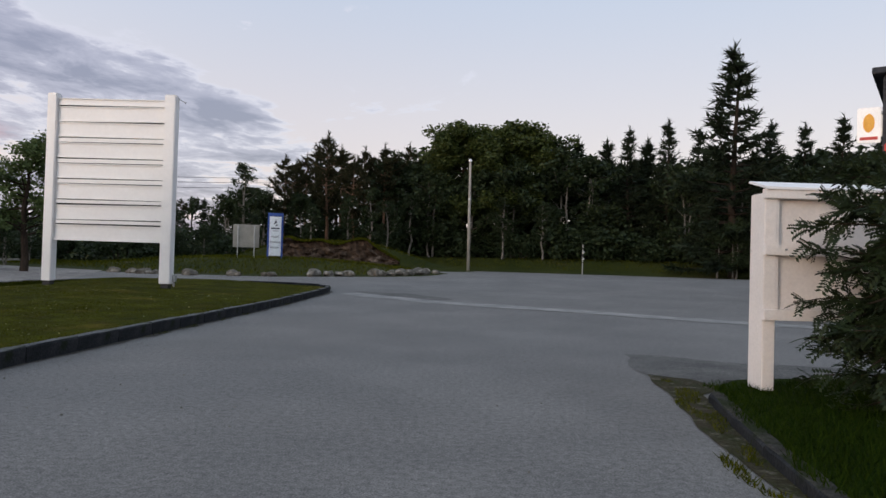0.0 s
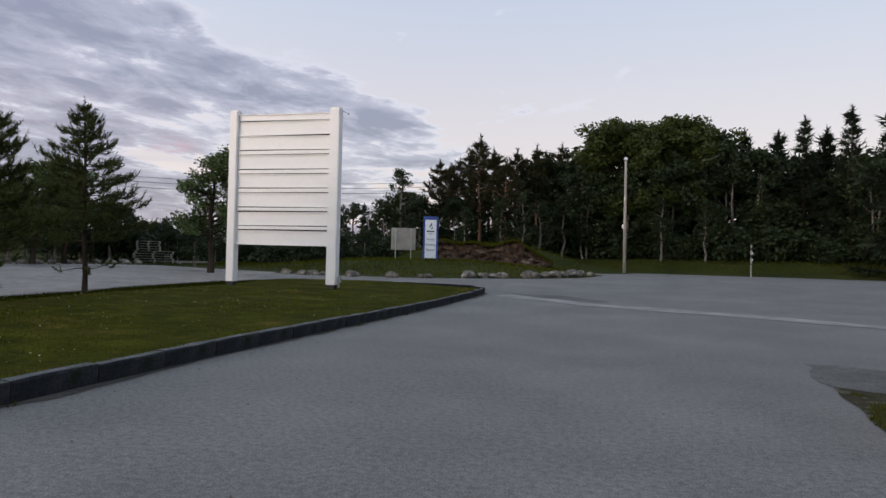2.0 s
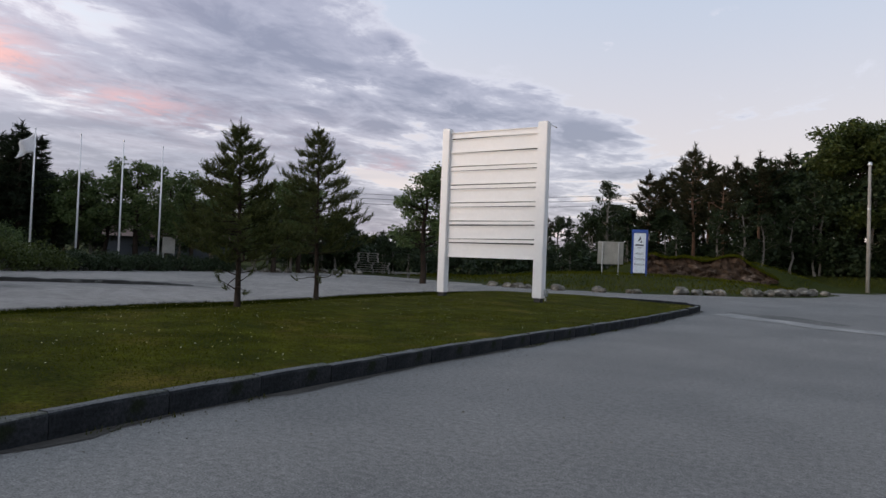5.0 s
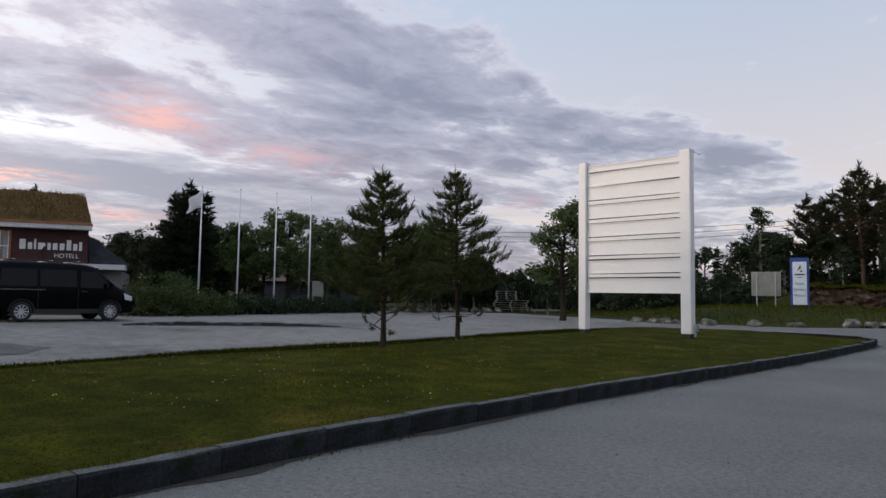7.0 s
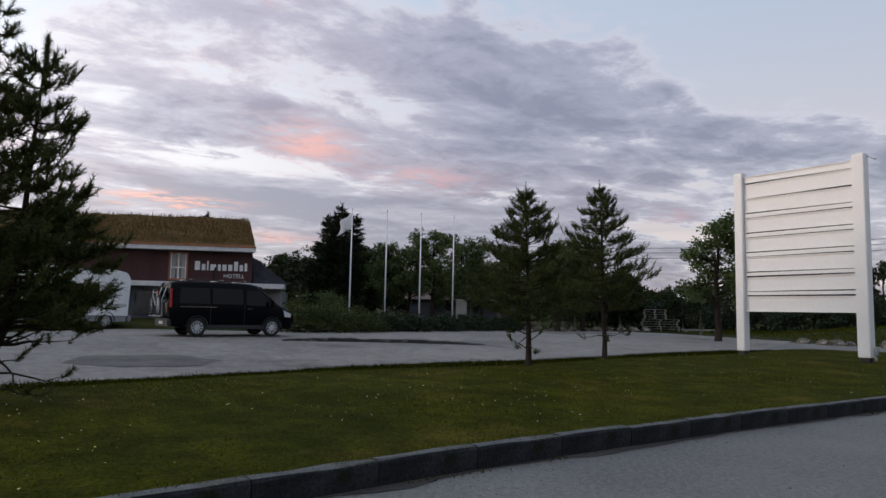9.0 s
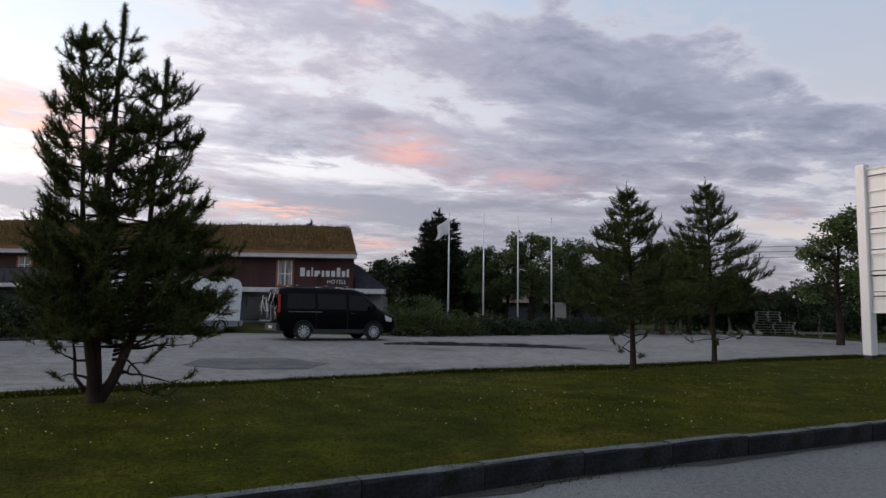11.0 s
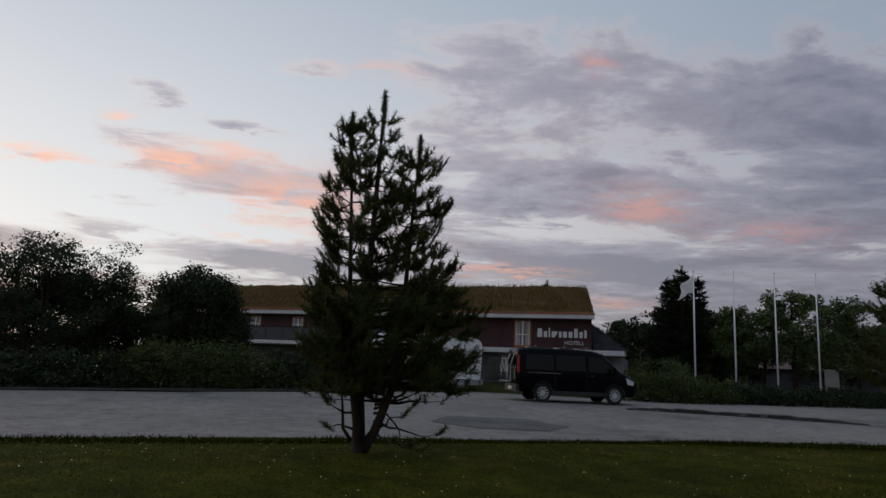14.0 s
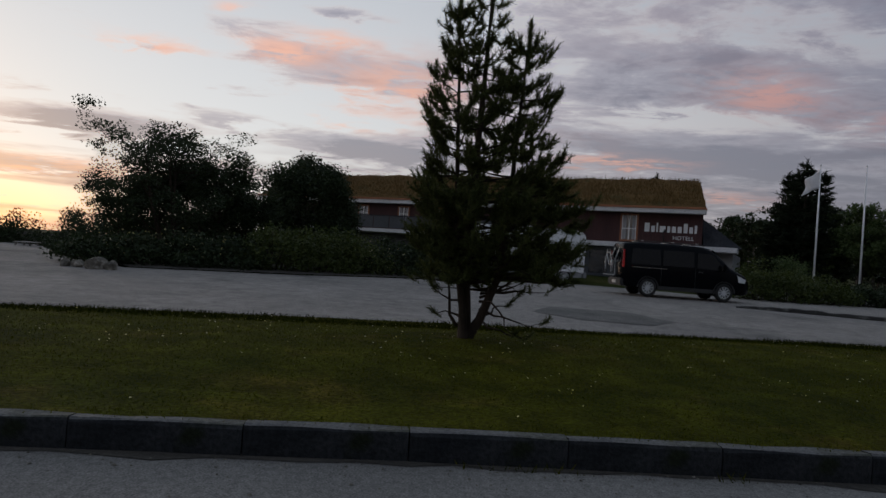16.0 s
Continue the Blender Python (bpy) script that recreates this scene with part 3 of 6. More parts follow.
def tuft_mesh(rng, bases, dirs, per, length, width, fan=0.55):
    """Needles that spray out of twigs."""
    b = np.repeat(np.asarray(bases, float), per, axis=0)
    d = np.repeat(np.asarray(dirs, float), per, axis=0)
    k = len(b)
    lean = d + rng.normal(0, fan, (k, 3))
    lean /= np.linalg.norm(lean, axis=1, keepdims=True)
    start = b + d * rng.uniform(-1.0, 0.5, (k, 1)) * length
    s = np.cross(lean, rng.normal(0, 1, (k, 3)))
    s /= np.linalg.norm(s, axis=1, keepdims=True)
    L = length * rng.uniform(0.65, 1.2, (k, 1))
    v = np.stack([start - s * width * 0.5, start + s * width * 0.5, start + lean * L], 1).reshape(-1, 3)
    return v, np.arange(k * 3).reshape(-1, 3)


def limb_path(rng, start, way, length, bend=0.25, up=0.15, n=5):
    p, d = Vector(start), Vector(way).normalized()
    out = [p.copy()]
    for _ in range(n - 1):
        d = (d + Vector(rng.normal(0, bend, 3)) * 0.5 + Vector((0, 0, up))).normalized()
        p = p + d * (length / (n - 1))
        out.append(p.copy())
    return out


def broadleaf(name, seed, height, width, clear, leaf, per, size, bark, mat, label, category="tree", stems=1, clumps=90, shape=1.0, lean=(0, 0), spread=0.06, jit=0.055, sides=5):
    """A trunk that forks into limbs, and leaves in uneven clumps at the limbs' ends."""
    rng = np.random.default_rng(seed)
    t = thing(name, Matrix(), label, category)
    wood = bmesh.new()
    centres = []
    for s in range(stems):
        a = rng.uniform(0, 6.28)
        foot = Vector((0.25 * math.cos(a), 0.25 * math.sin(a), 0)) * (stems > 1)
        top = Vector((foot.x * 3 + lean[0] * height + rng.normal(0, 0.03) * height, foot.y * 3 + lean[1] * height + rng.normal(0, 0.03) * height, height * rng.uniform(0.8, 0.9)))
        stem = [foot - Vector((0, 0, 0.25))] + [foot.lerp(top, f) + Vector((rng.normal(0, 0.012), rng.normal(0, 0.012), 0)) * height for f in (0.12, 0.3, 0.5, 0.7, 0.85, 1)]
        r0 = height * (0.018 if bark == BARK else 0.012) / math.sqrt(stems) + 0.02
        grown(rng, stem, [r0 * f for f in (1.4, 1.1, 0.9, 0.7, 0.5, 0.32, 0.12)], wood, 7)
        for i in range(int(26 / stems) + 4):
            f = rng.uniform(clear, 0.97)
            base = foot.lerp(top, f)
            g = (f - clear) / (1 - clear)
            reach = width * 0.5 * (math.sin(math.pi * min(1, 0.18 + 0.80 * g)) ** 0.7) * rng.uniform(0.65, 1.08)
            b = rng.uniform(0, 6.28)
            path = limb_path(rng, base, (math.cos(b), math.sin(b), rng.uniform(0.0, 0.75)), reach, 0.3, 0.10)
            rb = r0 * 0.42 * (1 - 0.6 * f)
            grown(rng, path, [rb, rb * 0.8, rb * 0.55, rb * 0.35, rb * 0.12], wood, sides)
            for j in range(max(2, int(clumps / (26 + 4 * stems)) + 1)):
                q = path[int(rng.integers(2, 5))]
                centres.append(np.array(q) + rng.normal(0, jit * width, 3) * np.array([1, 1, 0.7]))
        centres.append(np.array(top))
    part("trunk", wood, bark, t, smooth=True)
    v, f = leaf_mesh(rng, centres, per, spread * width, size)
    raw("crown", v, f, mat, t)
    return t


def conifer(name, seed, height, width, clear, bark, mat, label, kind="spruce", whorls=18, density=1.0, category="tree", needle=0.16, thick=0.02, skirt=1.0, per=16):
    """A straight stem with whorls of boughs that shorten towards the tip."""
    rng = np.random.default_rng(seed)
    t = thing(name, Matrix(), label, category)
    wood = bmesh.new()
    r0 = height * 0.012 + 0.03
    zs = (-0.2, 0.06 * height, 0.3 * height, 0.6 * height, 0.85 * height, height)
    xs = [rng.normal(0, 0.006) * height for _ in zs]
    grown(rng, [(xs[i], xs[-1 - i], z) for i, z in enumerate(zs)], [r0 * f for f in (1.25, 1, 0.8, 0.5, 0.25, 0.05)], wood, 7)
    bases, dirs = [], []
    for w in range(whorls):
        g = (w + rng.uniform(-0.3, 0.3)) / whorls
        z = height * (clear + (0.985 - clear) * max(0.0, g))
        q = max(0.0, 1 - max(0, g))
        if kind == "pine":
            reach = width * 0.5 * (min(1.0, 2.6 * q + 0.05) if g > 0.45 else 0.62 + 0.8 * g) * rng.uniform(0.75, 1.15)
        else:
            reach = width * 0.5 * (q ** 0.85 * skirt + 0.03) * rng.uniform(0.8, 1.2)
        for b in range(int(rng.integers(4, 7))):
            a = rng.uniform(0, 6.28)
            L = reach * rng.uniform(0.6, 1.15)
            rise = rng.uniform(0.25, 0.6) if kind == "young" else (0.55 - 0.75 * q if kind == "spruce" else rng.uniform(0.05, 0.5))
            path = limb_path(rng, (0, 0, z), (math.cos(a), math.sin(a), rise), L, 0.12, 0.07, 5)
            grown(rng, path, [r0 * 0.28 * (0.35 + q), r0 * 0.22 * (0.35 + q), r0 * 0.15, r0 * 0.1, r0 * 0.04], wood, 4)
            count = max(3, int(L / (0.16 * needle / 0.16) * 1.5 * density))
            for i in range(count):
                f = rng.uniform(0.25, 1.0) ** 0.8 * 4
                k = min(3, int(f))
                p = path[k].lerp(path[k + 1], f - k)
                d = (path[k + 1] - path[k]).normalized()
                side = d.cross(Vector((0, 0, 1)))
                sg = rng.choice((-1, 1)) * rng.uniform(0.2, 1.0)
                tip = (d * rng.uniform(0.4, 1.0) + side * sg + Vector((0, 0, rng.uniform(-0.1, 0.5) if kind != "spruce" else rng.uniform(-0.35, 0.15)))).normalized()
                out = rng.uniform(0.0, 1.0) * L * 0.30 * (1.2 - f / 4)
                bases.append(tuple(p + tip * out))
                dirs.append(tuple(tip))
    for z in np.linspace(0.93, 1.0, 6):
        bases.append((xs[-1], xs[0], height * z))
        dirs.append((0, 0, 1))
    part("trunk", wood, bark, t, smooth=True)
    v, f = tuft_mesh(rng, bases, dirs, per, needle, thick)
    raw("crown", v, f, mat, t)
    return t


def bush(name, seed, rx, ry, rz, mat, label, per=34, size=0.07, clumps=90, category="shrub", shell=0.45, square=1.0):
    rng = np.random.default_rng(seed)
    t = thing(name, Matrix(), label, category)
    wood = bmesh.new()
    centres = []
    for i in range(clumps):
        d = rng.normal(0, 1, 3)
        d[2] = abs(d[2])
        d /= np.linalg.norm(d)
        r = rng.uniform(shell, 1.0) ** 0.5 * (0.85 + 0.25 * noise.noise(Vector(d * 2.3) + Vector((seed, 0, 0))))
        d = np.sign(d) * np.abs(d) ** square
        c = d * np.array([rx, ry, rz]) * r + np.array([0, 0, 0.12])
        centres.append(c)
        if i % 6 == 0:
            tube([(0.2 * c[0], 0.2 * c[1], -0.1), (0.55 * c[0], 0.55 * c[1], 0.5 * c[2]), tuple(c)], [0.03, 0.02, 0.006], 4, wood, caps=False)
    part("branching", wood, BARK, t)
    v, f = leaf_mesh(rng, centres, per, 0.13 * (rx + min(rz, 1.3 * rx)) / 2 + 0.05, size)
    raw("foliage", v, f, mat, t)
    return t


def place(ob, x, y, turn=0.0, size=1.0, sink=0.0, z=None):
    ob.matrix_world = pose(x, y, (float(ground_z(x, y)) if z is None else z) - sink, 0, 0, turn) @ Matrix.Scale(size, 4)
    return ob


def again(ob, x, y, turn=0.0, size=1.0, sink=0.0):
    c = copy_thing(ob, pose(x, y, float(ground_z(x, y)) - sink, 0, 0, turn))
    c.scale = (size, size, size)
    return c


# young pines on the lawn
def brushes(rng, path, n, length, bases, dirs, wood, lift=(0.1, 0.85), inner=0.35, step=0.045):
    """Upturned shoots on the outer part of a bough, each a brush of needles, one at its end."""
    last = len(path) - 1
    for i in range(n + 1):
        f = last * 0.999 if i == n else (inner + (1 - inner) * rng.uniform(0, 1) ** 0.8) * last * 0.999
        j = int(f)
        p = path[j].lerp(path[j + 1], f - j)
        d = (path[j + 1] - path[j]).normalized()
        side = d.cross(Vector((0, 0, 1)))
        tip = (d * rng.uniform(0.3, 0.9) + side * rng.uniform(-1.1, 1.1) * (i < n) + Vector((0, 0, rng.uniform(*lift)))).normalized()
        o = length * rng.uniform(0.5, 1.15)
        k = max(2, int(o / step))
        for q in range(k + 1):
            g = q / k
            bend = tip + Vector((0, 0, 0.3 * g))
            bases.append(tuple(p + tip * (o * g) + Vector((0, 0, 0.16 * o * g * g))))
            dirs.append(tuple(bend.normalized()))
        tube([p, p + tip * o], [0.006, 0.003], 3, wood, caps=False)


def lawn_pine(seed, height, width, label):
    rng = np.random.default_rng(seed)
    t = thing("pine_tree", Matrix(), label, "tree")
    wood = bmesh.new()
    grown(rng, [(0, 0, -0.2), (0.02, 0, 0.4), (0.0, 0.03, 0.35 * height), (0.02, -0.01, 0.7 * height), (0, 0, height)], [0.085, 0.062, 0.048, 0.028, 0.006], wood, 8)
    bases, dirs = [], []
    whorls = 18
    for w in range(whorls):
        g = (w + rng.uniform(-0.15, 0.15)) / (whorls - 1)
        z = height * (0.25 + 0.69 * max(0, min(1, g)))
        reach = width * 0.5 * max(0.0, 1.0 - g) ** 0.80 * (0.82 + 0.18 * min(1, g * 5)) * rng.uniform(0.88, 1.1) + 0.10
        count = int(rng.integers(5, 8))
        a0 = rng.uniform(0, 6.28)
        for b in range(count):
            a = a0 + 6.283 * b / count + rng.uniform(-0.4, 0.4)
            L = reach * rng.uniform(0.66, 1.08)
            path = limb_path(rng, (0, 0, z + rng.uniform(-0.06, 0.06)), (math.cos(a), math.sin(a), rng.uniform(-0.05, 0.25)), L, 0.16, 0.05, 5)
            grown(rng, path, [0.014, 0.011, 0.008, 0.005, 0.003], wood, 4)
            brushes(rng, path, int(13 * L) + 4, 0.13 + 0.10 * (1 - g), bases, dirs, wood, inner=0.22, step=0.055)
    for i in range(6):
        a = rng.uniform(0, 6.28)
        L = rng.uniform(0.45, 0.85)
        path = limb_path(rng, (0, 0, rng.uniform(0.30, 0.75)), (math.cos(a), math.sin(a), 0.1), L, 0.35, 0.05, 7)
        grown(rng, path, [0.018, 0.015, 0.012, 0.010, 0.008, 0.006, 0.003], wood, 5)
        brushes(rng, path, 2, 0.10, bases, dirs, wood, inner=0.85)
    for z in np.linspace(-0.40, 0, 8):
        bases.append((0, 0, height + z))
        dirs.append((0, 0, 1))
    part("trunk", wood, BARK, t, smooth=True)
    v, f = tuft_mesh(rng, bases, dirs, 11, 0.085, 0.013, 0.62)
    raw("crown", v, f, NEEDLE, t)
    return t


p1 = lawn_pine(11, 3.95, 2.85, "young green pine on the lawn with bare lower twigs")
place(p1, -11.10, 10.56, z=0.30)
p1.matrix_world = p1.matrix_world @ Matrix.Rotation(radians(1.3), 4, Vector((0.71, -0.70, 0)))
p2 = lawn_pine(12, 4.75, 3.40, "slender young pine on the lawn beside the hoarding")
place(p2, -12.42, 14.70, 40, z=0.31)
p2.matrix_world = Matrix.Translation(p2.matrix_world.translation) @ Matrix.Rotation(radians(1.5), 4, Vector((0.64, -0.77, 0))) @ Matrix.Rotation(radians(40), 4, 'Z')


def forked_pine():
    """The nearest pine: three stems from one foot, the crown heavier on one side."""
    rng = np.random.default_rng(5)
    t = thing("pine_tree", Matrix(), "dark bushy pine with three forked stems on the lawn", "tree")
    wood = bmesh.new()
    bases, dirs = [], []
    stems = (((0, 0, -0.2), (0, -0.02, 0.25), (0, -0.06, 0.9), (0, -0.02, 2.2), (0, 0.02, 3.5), (0, 0.05, 4.70)),
             ((0, -0.02, 0.1), (0.1, -0.06, 0.4), (0.12, -0.20, 1.2), (0.1, -0.26, 2.3), (0.08, -0.31, 3.3), (0.05, -0.36, 4.34)),
             ((0, 0, 0.05), (0.05, 0.16, 0.32), (0.0, 0.36, 0.85), (0.0, 0.45, 1.9), (0.02, 0.50, 3.0), (0.02, 0.56, 4.12)))
    heights = (0.6, 0.9, 1.2, 1.75, 2.3, 2.75, 3.2, 3.7, 4.2, 4.7)
    lean_side = (0.42, 0.58, 0.68, 0.72, 0.62, 0.72, 0.66, 0.58, 0.40, 0.14)
    full_side = (0.75, 1.15, 1.60, 1.62, 1.34, 1.15, 1.02, 0.84, 0.60, 0.22)
    for si, st in enumerate(stems):
        r = (0.085, 0.05, 0.06)[si]
        grown(rng, st, [r * 1.35, r, r * 0.8, r * 0.55, r * 0.36, r * 0.1], wood, 8)
        pts = [Vector(p) for p in st]
        z = (0.80, 1.05, 0.72)[si]
        while z < st[-1][2] - 0.10:
            k = max(i for i in range(5) if pts[i].z <= z)
            base = pts[k].lerp(pts[k + 1], (z - pts[k].z) / (pts[k + 1].z - pts[k].z))
            count = int(rng.integers(5, 7)) if z < 2.0 else int(rng.integers(4, 6))
            a0 = rng.uniform(0, 6.28)
            q = (st[-1][2] - z) / st[-1][2]
            for b in range(count):
                a = a0 + 6.283 * b / count + rng.uniform(-0.35, 0.35)
                ly = np.interp(z, heights, full_side) - base.y if math.sin(a) > 0 else np.interp(z, heights, lean_side) + base.y
                if z > 1.3 and abs(math.cos(a)) > 0.65 and rng.uniform() < 0.3:
                    continue
                lx = 0.08 + 0.85 * min(q, 0.75)
                L = min(abs(math.sin(a)) * ly + abs(math.cos(a)) * lx, 0.12 + 1.6 * q) * rng.uniform(0.60, 0.98)
                L = max(0.10, L * (1.18 if math.sin(a) > 0.2 and z < 2.7 else 1.0))
                path = limb_path(rng, base + Vector((0, 0, rng.uniform(-0.05, 0.05))), (math.cos(a), math.sin(a), rng.uniform(-0.12, 0.18)), L, 0.2, 0.045, 6)
                grown(rng, path, [0.018 * (0.4 + q), 0.015 * (0.4 + q), 0.012 * (0.4 + q), 0.007, 0.005, 0.003], wood, 4)
                bare = z < 1.0 and rng.uniform() < 0.5
                brushes(rng, path, 1 if bare else int(11 * L) + 3, 0.13 + 0.08 * q, bases, dirs, wood, (0.15, 1.05), 0.42, 0.04)
            z += rng.uniform(0.17, 0.25) if z < 2.0 else rng.uniform(0.19, 0.29)
        for h in np.linspace(-0.55, 0.04, 26):
            bases.append((st[-1][0], st[-1][1], st[-1][2] + h))
            dirs.append((0, 0, 1))
        tips = [pts[-1] + Vector((0, 0, -0.42)), pts[-1] + Vector((0, 0, -0.3)), pts[-1] + Vector((0, 0, -0.12))]
        brushes(rng, tips, 9, 0.15, bases, dirs, wood, (0.3, 1.0), 0.0, 0.04)
    # the heavy skirt
    for i in range(34):
        a = rng.normal(1.5, 1.0) if i % 3 else rng.uniform(0, 6.28)
        z = rng.uniform(0.85, 2.0)
        right = math.sin(a) > 0.3
        L = rng.uniform(0.45, 1.0) * (1.15 if right else 0.68)
        path = limb_path(rng, (0, 0.32 if right else -0.1, z), (math.cos(a), math.sin(a), rng.uniform(-0.15, 0.2)), L, 0.2, 0.01, 6)
        grown(rng, path, [0.02, 0.016, 0.013, 0.010, 0.006, 0.003], wood, 5)
        brushes(rng, path, int(9 * L) + 2, 0.17, bases, dirs, wood, (0.0, 0.6), 0.35, 0.04)
    # bare twisted twigs near the foot
    for a, L, z0 in ((1.9, 0.5, 0.35), (1.2, 0.7, 0.3), (4.9, 0.35, 0.35), (1.7, 0.9, 0.45), (1.4, 0.6, 0.7), (4.5, 0.4, 0.55), (5.1, 0.5, 0.8), (1.5, 1.0, 0.65), (1.1, 0.8, 0.55), (2.1, 0.7, 0.6)):
        path = limb_path(rng, (0, 0.15 if a < 3 else -0.1, z0), (0.3 * math.cos(a), math.sin(a), 0.25), L, 0.55, 0.0, 9)
        grown(rng, path, [0.02, 0.017, 0.015, 0.013, 0.011, 0.009, 0.007, 0.005, 0.003], wood, 5)
        brushes(rng, path, 1, 0.10, bases, dirs, wood, inner=0.85)
    tube([(0, -0.12, 0.22), (0.02, -0.22, 0.36), (0.0, -0.24, 0.62), (0.0, -0.26, 0.75)], [0.025, 0.02, 0.016, 0.012], 6, wood)
    part("trunk", wood, BARK, t, smooth=True)
    v, f = tuft_mesh(rng, bases, dirs, 20, 0.08, 0.010, 0.66)
    raw("crown", v, f, NEEDLE, t)
    return t


fp = forked_pine()
place(fp, -9.1, 0.32, z=0.25)


# ---------- the white hoarding ----------
def hoarding():
    a, b = Vector(at(29.80, 23.7)), Vector(at(21.88, 22.0))
    mid, along = (a + b) / 2, (b - a)
    half = along.length / 2
    t = thing("billboard", pose(mid.x, mid.y, 0.36, 0, 0, math.degrees(math.atan2(along.y, along.x))), "tall white metal hoarding of stacked blank boards on two posts", "billboard")
    for s, w in ((-1, 0.14), (1, 0.165)):
        post = part("post", box(s * half - w, -0.12, 0.06, s * half + w, 0.18, 5.65, 0.02), WHITE, t)
        part("footing", box(s * half - 0.11, -0.08, -0.2, s * half + 0.11, 0.14, 0.08), BLACK, post, "black footing")
        part("end_cap", box(s * half - w + 0.03, -0.10, 5.65, s * half + w - 0.03, 0.16, 5.665), STEEL, post)
    x0, x1 = -half + 0.15, half - 0.17
    edges = (1.27, 1.74, 1.91, 2.34, 2.51, 2.96, 3.13, 3.57, 3.74, 4.19, 4.36, 4.80, 4.83, 5.28, 5.31, 5.52)
    rng = random.Random(4)
    for i in range(8):
        z0, z1 = edges[2 * i], edges[2 * i + 1]
        tilt = rng.uniform(-0.012, 0.012)
        bm = box(x0, 0.0, z0, x1, 0.035, z1, 0.004)
        box(x0, -0.035, z0, x1, 0.0, z0 + 0.035, 0.004, bm)
        box(x0, -0.035, z1 - 0.028, x1, 0.0, z1, 0.004, bm)
        for v in bm.verts:
            v.co.z += tilt * v.co.x * 0.5
        part("board", bm, WHITE, t)
        if i < 5:
            bm = box(x0, -0.02, z1 + (0.045 if i in (0, 1) else 0.026), x1, 0.02, edges[2 * i + 2] - 0.026, 0.004)
            for v in bm.verts:
                v.co.z += rng.uniform(-0.003, 0.003)
            part("joint_strip", bm, WHITE, t)
    # a black sheet, put in for the shadow inside the joints
    part("back_sheet", box(x0, 0.07, 1.32, x1, 0.10, 5.46), BLACK, t, "black sheet that stands in for the shadow in the joints")
    for x in (-half * 0.5, half * 0.5):
        part("back_rail", box(x - 0.04, 0.101, 1.3, x + 0.04, 0.17, 5.46), STEEL, t)
    part("bracket", tube([(half + 0.1, 0.1, 5.63), (half + 0.3, 0.05, 5.51), (half + 0.42, 0.0, 5.45)], [0.012, 0.012, 0.025], 6), STEEL, t)
    part("junction_box", box(half + 0.17, 0.05, 0.12, half + 0.26, 0.17, 0.34, 0.01), STEEL, t)
    part("junction_box", box(half + 0.19, 0.04, -0.02, half + 0.24, 0.10, 0.10, 0.01), STEEL, t)


hoarding()


# ---------- the information board and the shrub by the kerb ----------
def info_board():
    t = thing("notice_board", pose(3.27, 7.0, 0.12, 0, 0, 2), "white wooden notice board with a sloping cap and blank panels", "notice board")
    W = 2.3
    for x in (0.0, W - 0.13):
        part("post", box(x, 0.02, -0.3, x + 0.13, 0.32, 2.02, 0.008), CREAM, t)
    part("back_panel", box(0.1, 0.12, 0.74, W - 0.1, 0.20, 2.02), CREAM, t)
    for z0, z1 in ((0.72, 0.83), (1.38, 1.49), (1.96, 2.06)):
        part("rail", box(-0.01, -0.03, z0, W, 0.06, z1, 0.006), CREAM, t)
    for x in (0.05, W - 0.17):
        part("stile", box(x, 0.03, 0.83, x + 0.11, 0.115, 1.96, 0.005), CREAM, t)
    for z0, z1 in ((0.83, 1.38), (1.49, 1.96)):
        part("panel", box(0.16, 0.09, z0, W - 0.17, 0.118, z1), CREAM, t)
    bm = extrude_poly([(-0.05, 2.05), (0.34, 2.145), (0.34, 2.17), (-0.05, 2.075)], -0.015, W + 0.03)
    for v in bm.verts:
        v.co.x, v.co.y = v.co.y, v.co.x
    part("cap", bm, WHITE, t, "weathered sloping cap")
    part("bolt", tube([(0.2, -0.045, 1.44), (0.2, -0.03, 1.44)], [0.012, 0.012], 8), STEEL, t)


info_board()


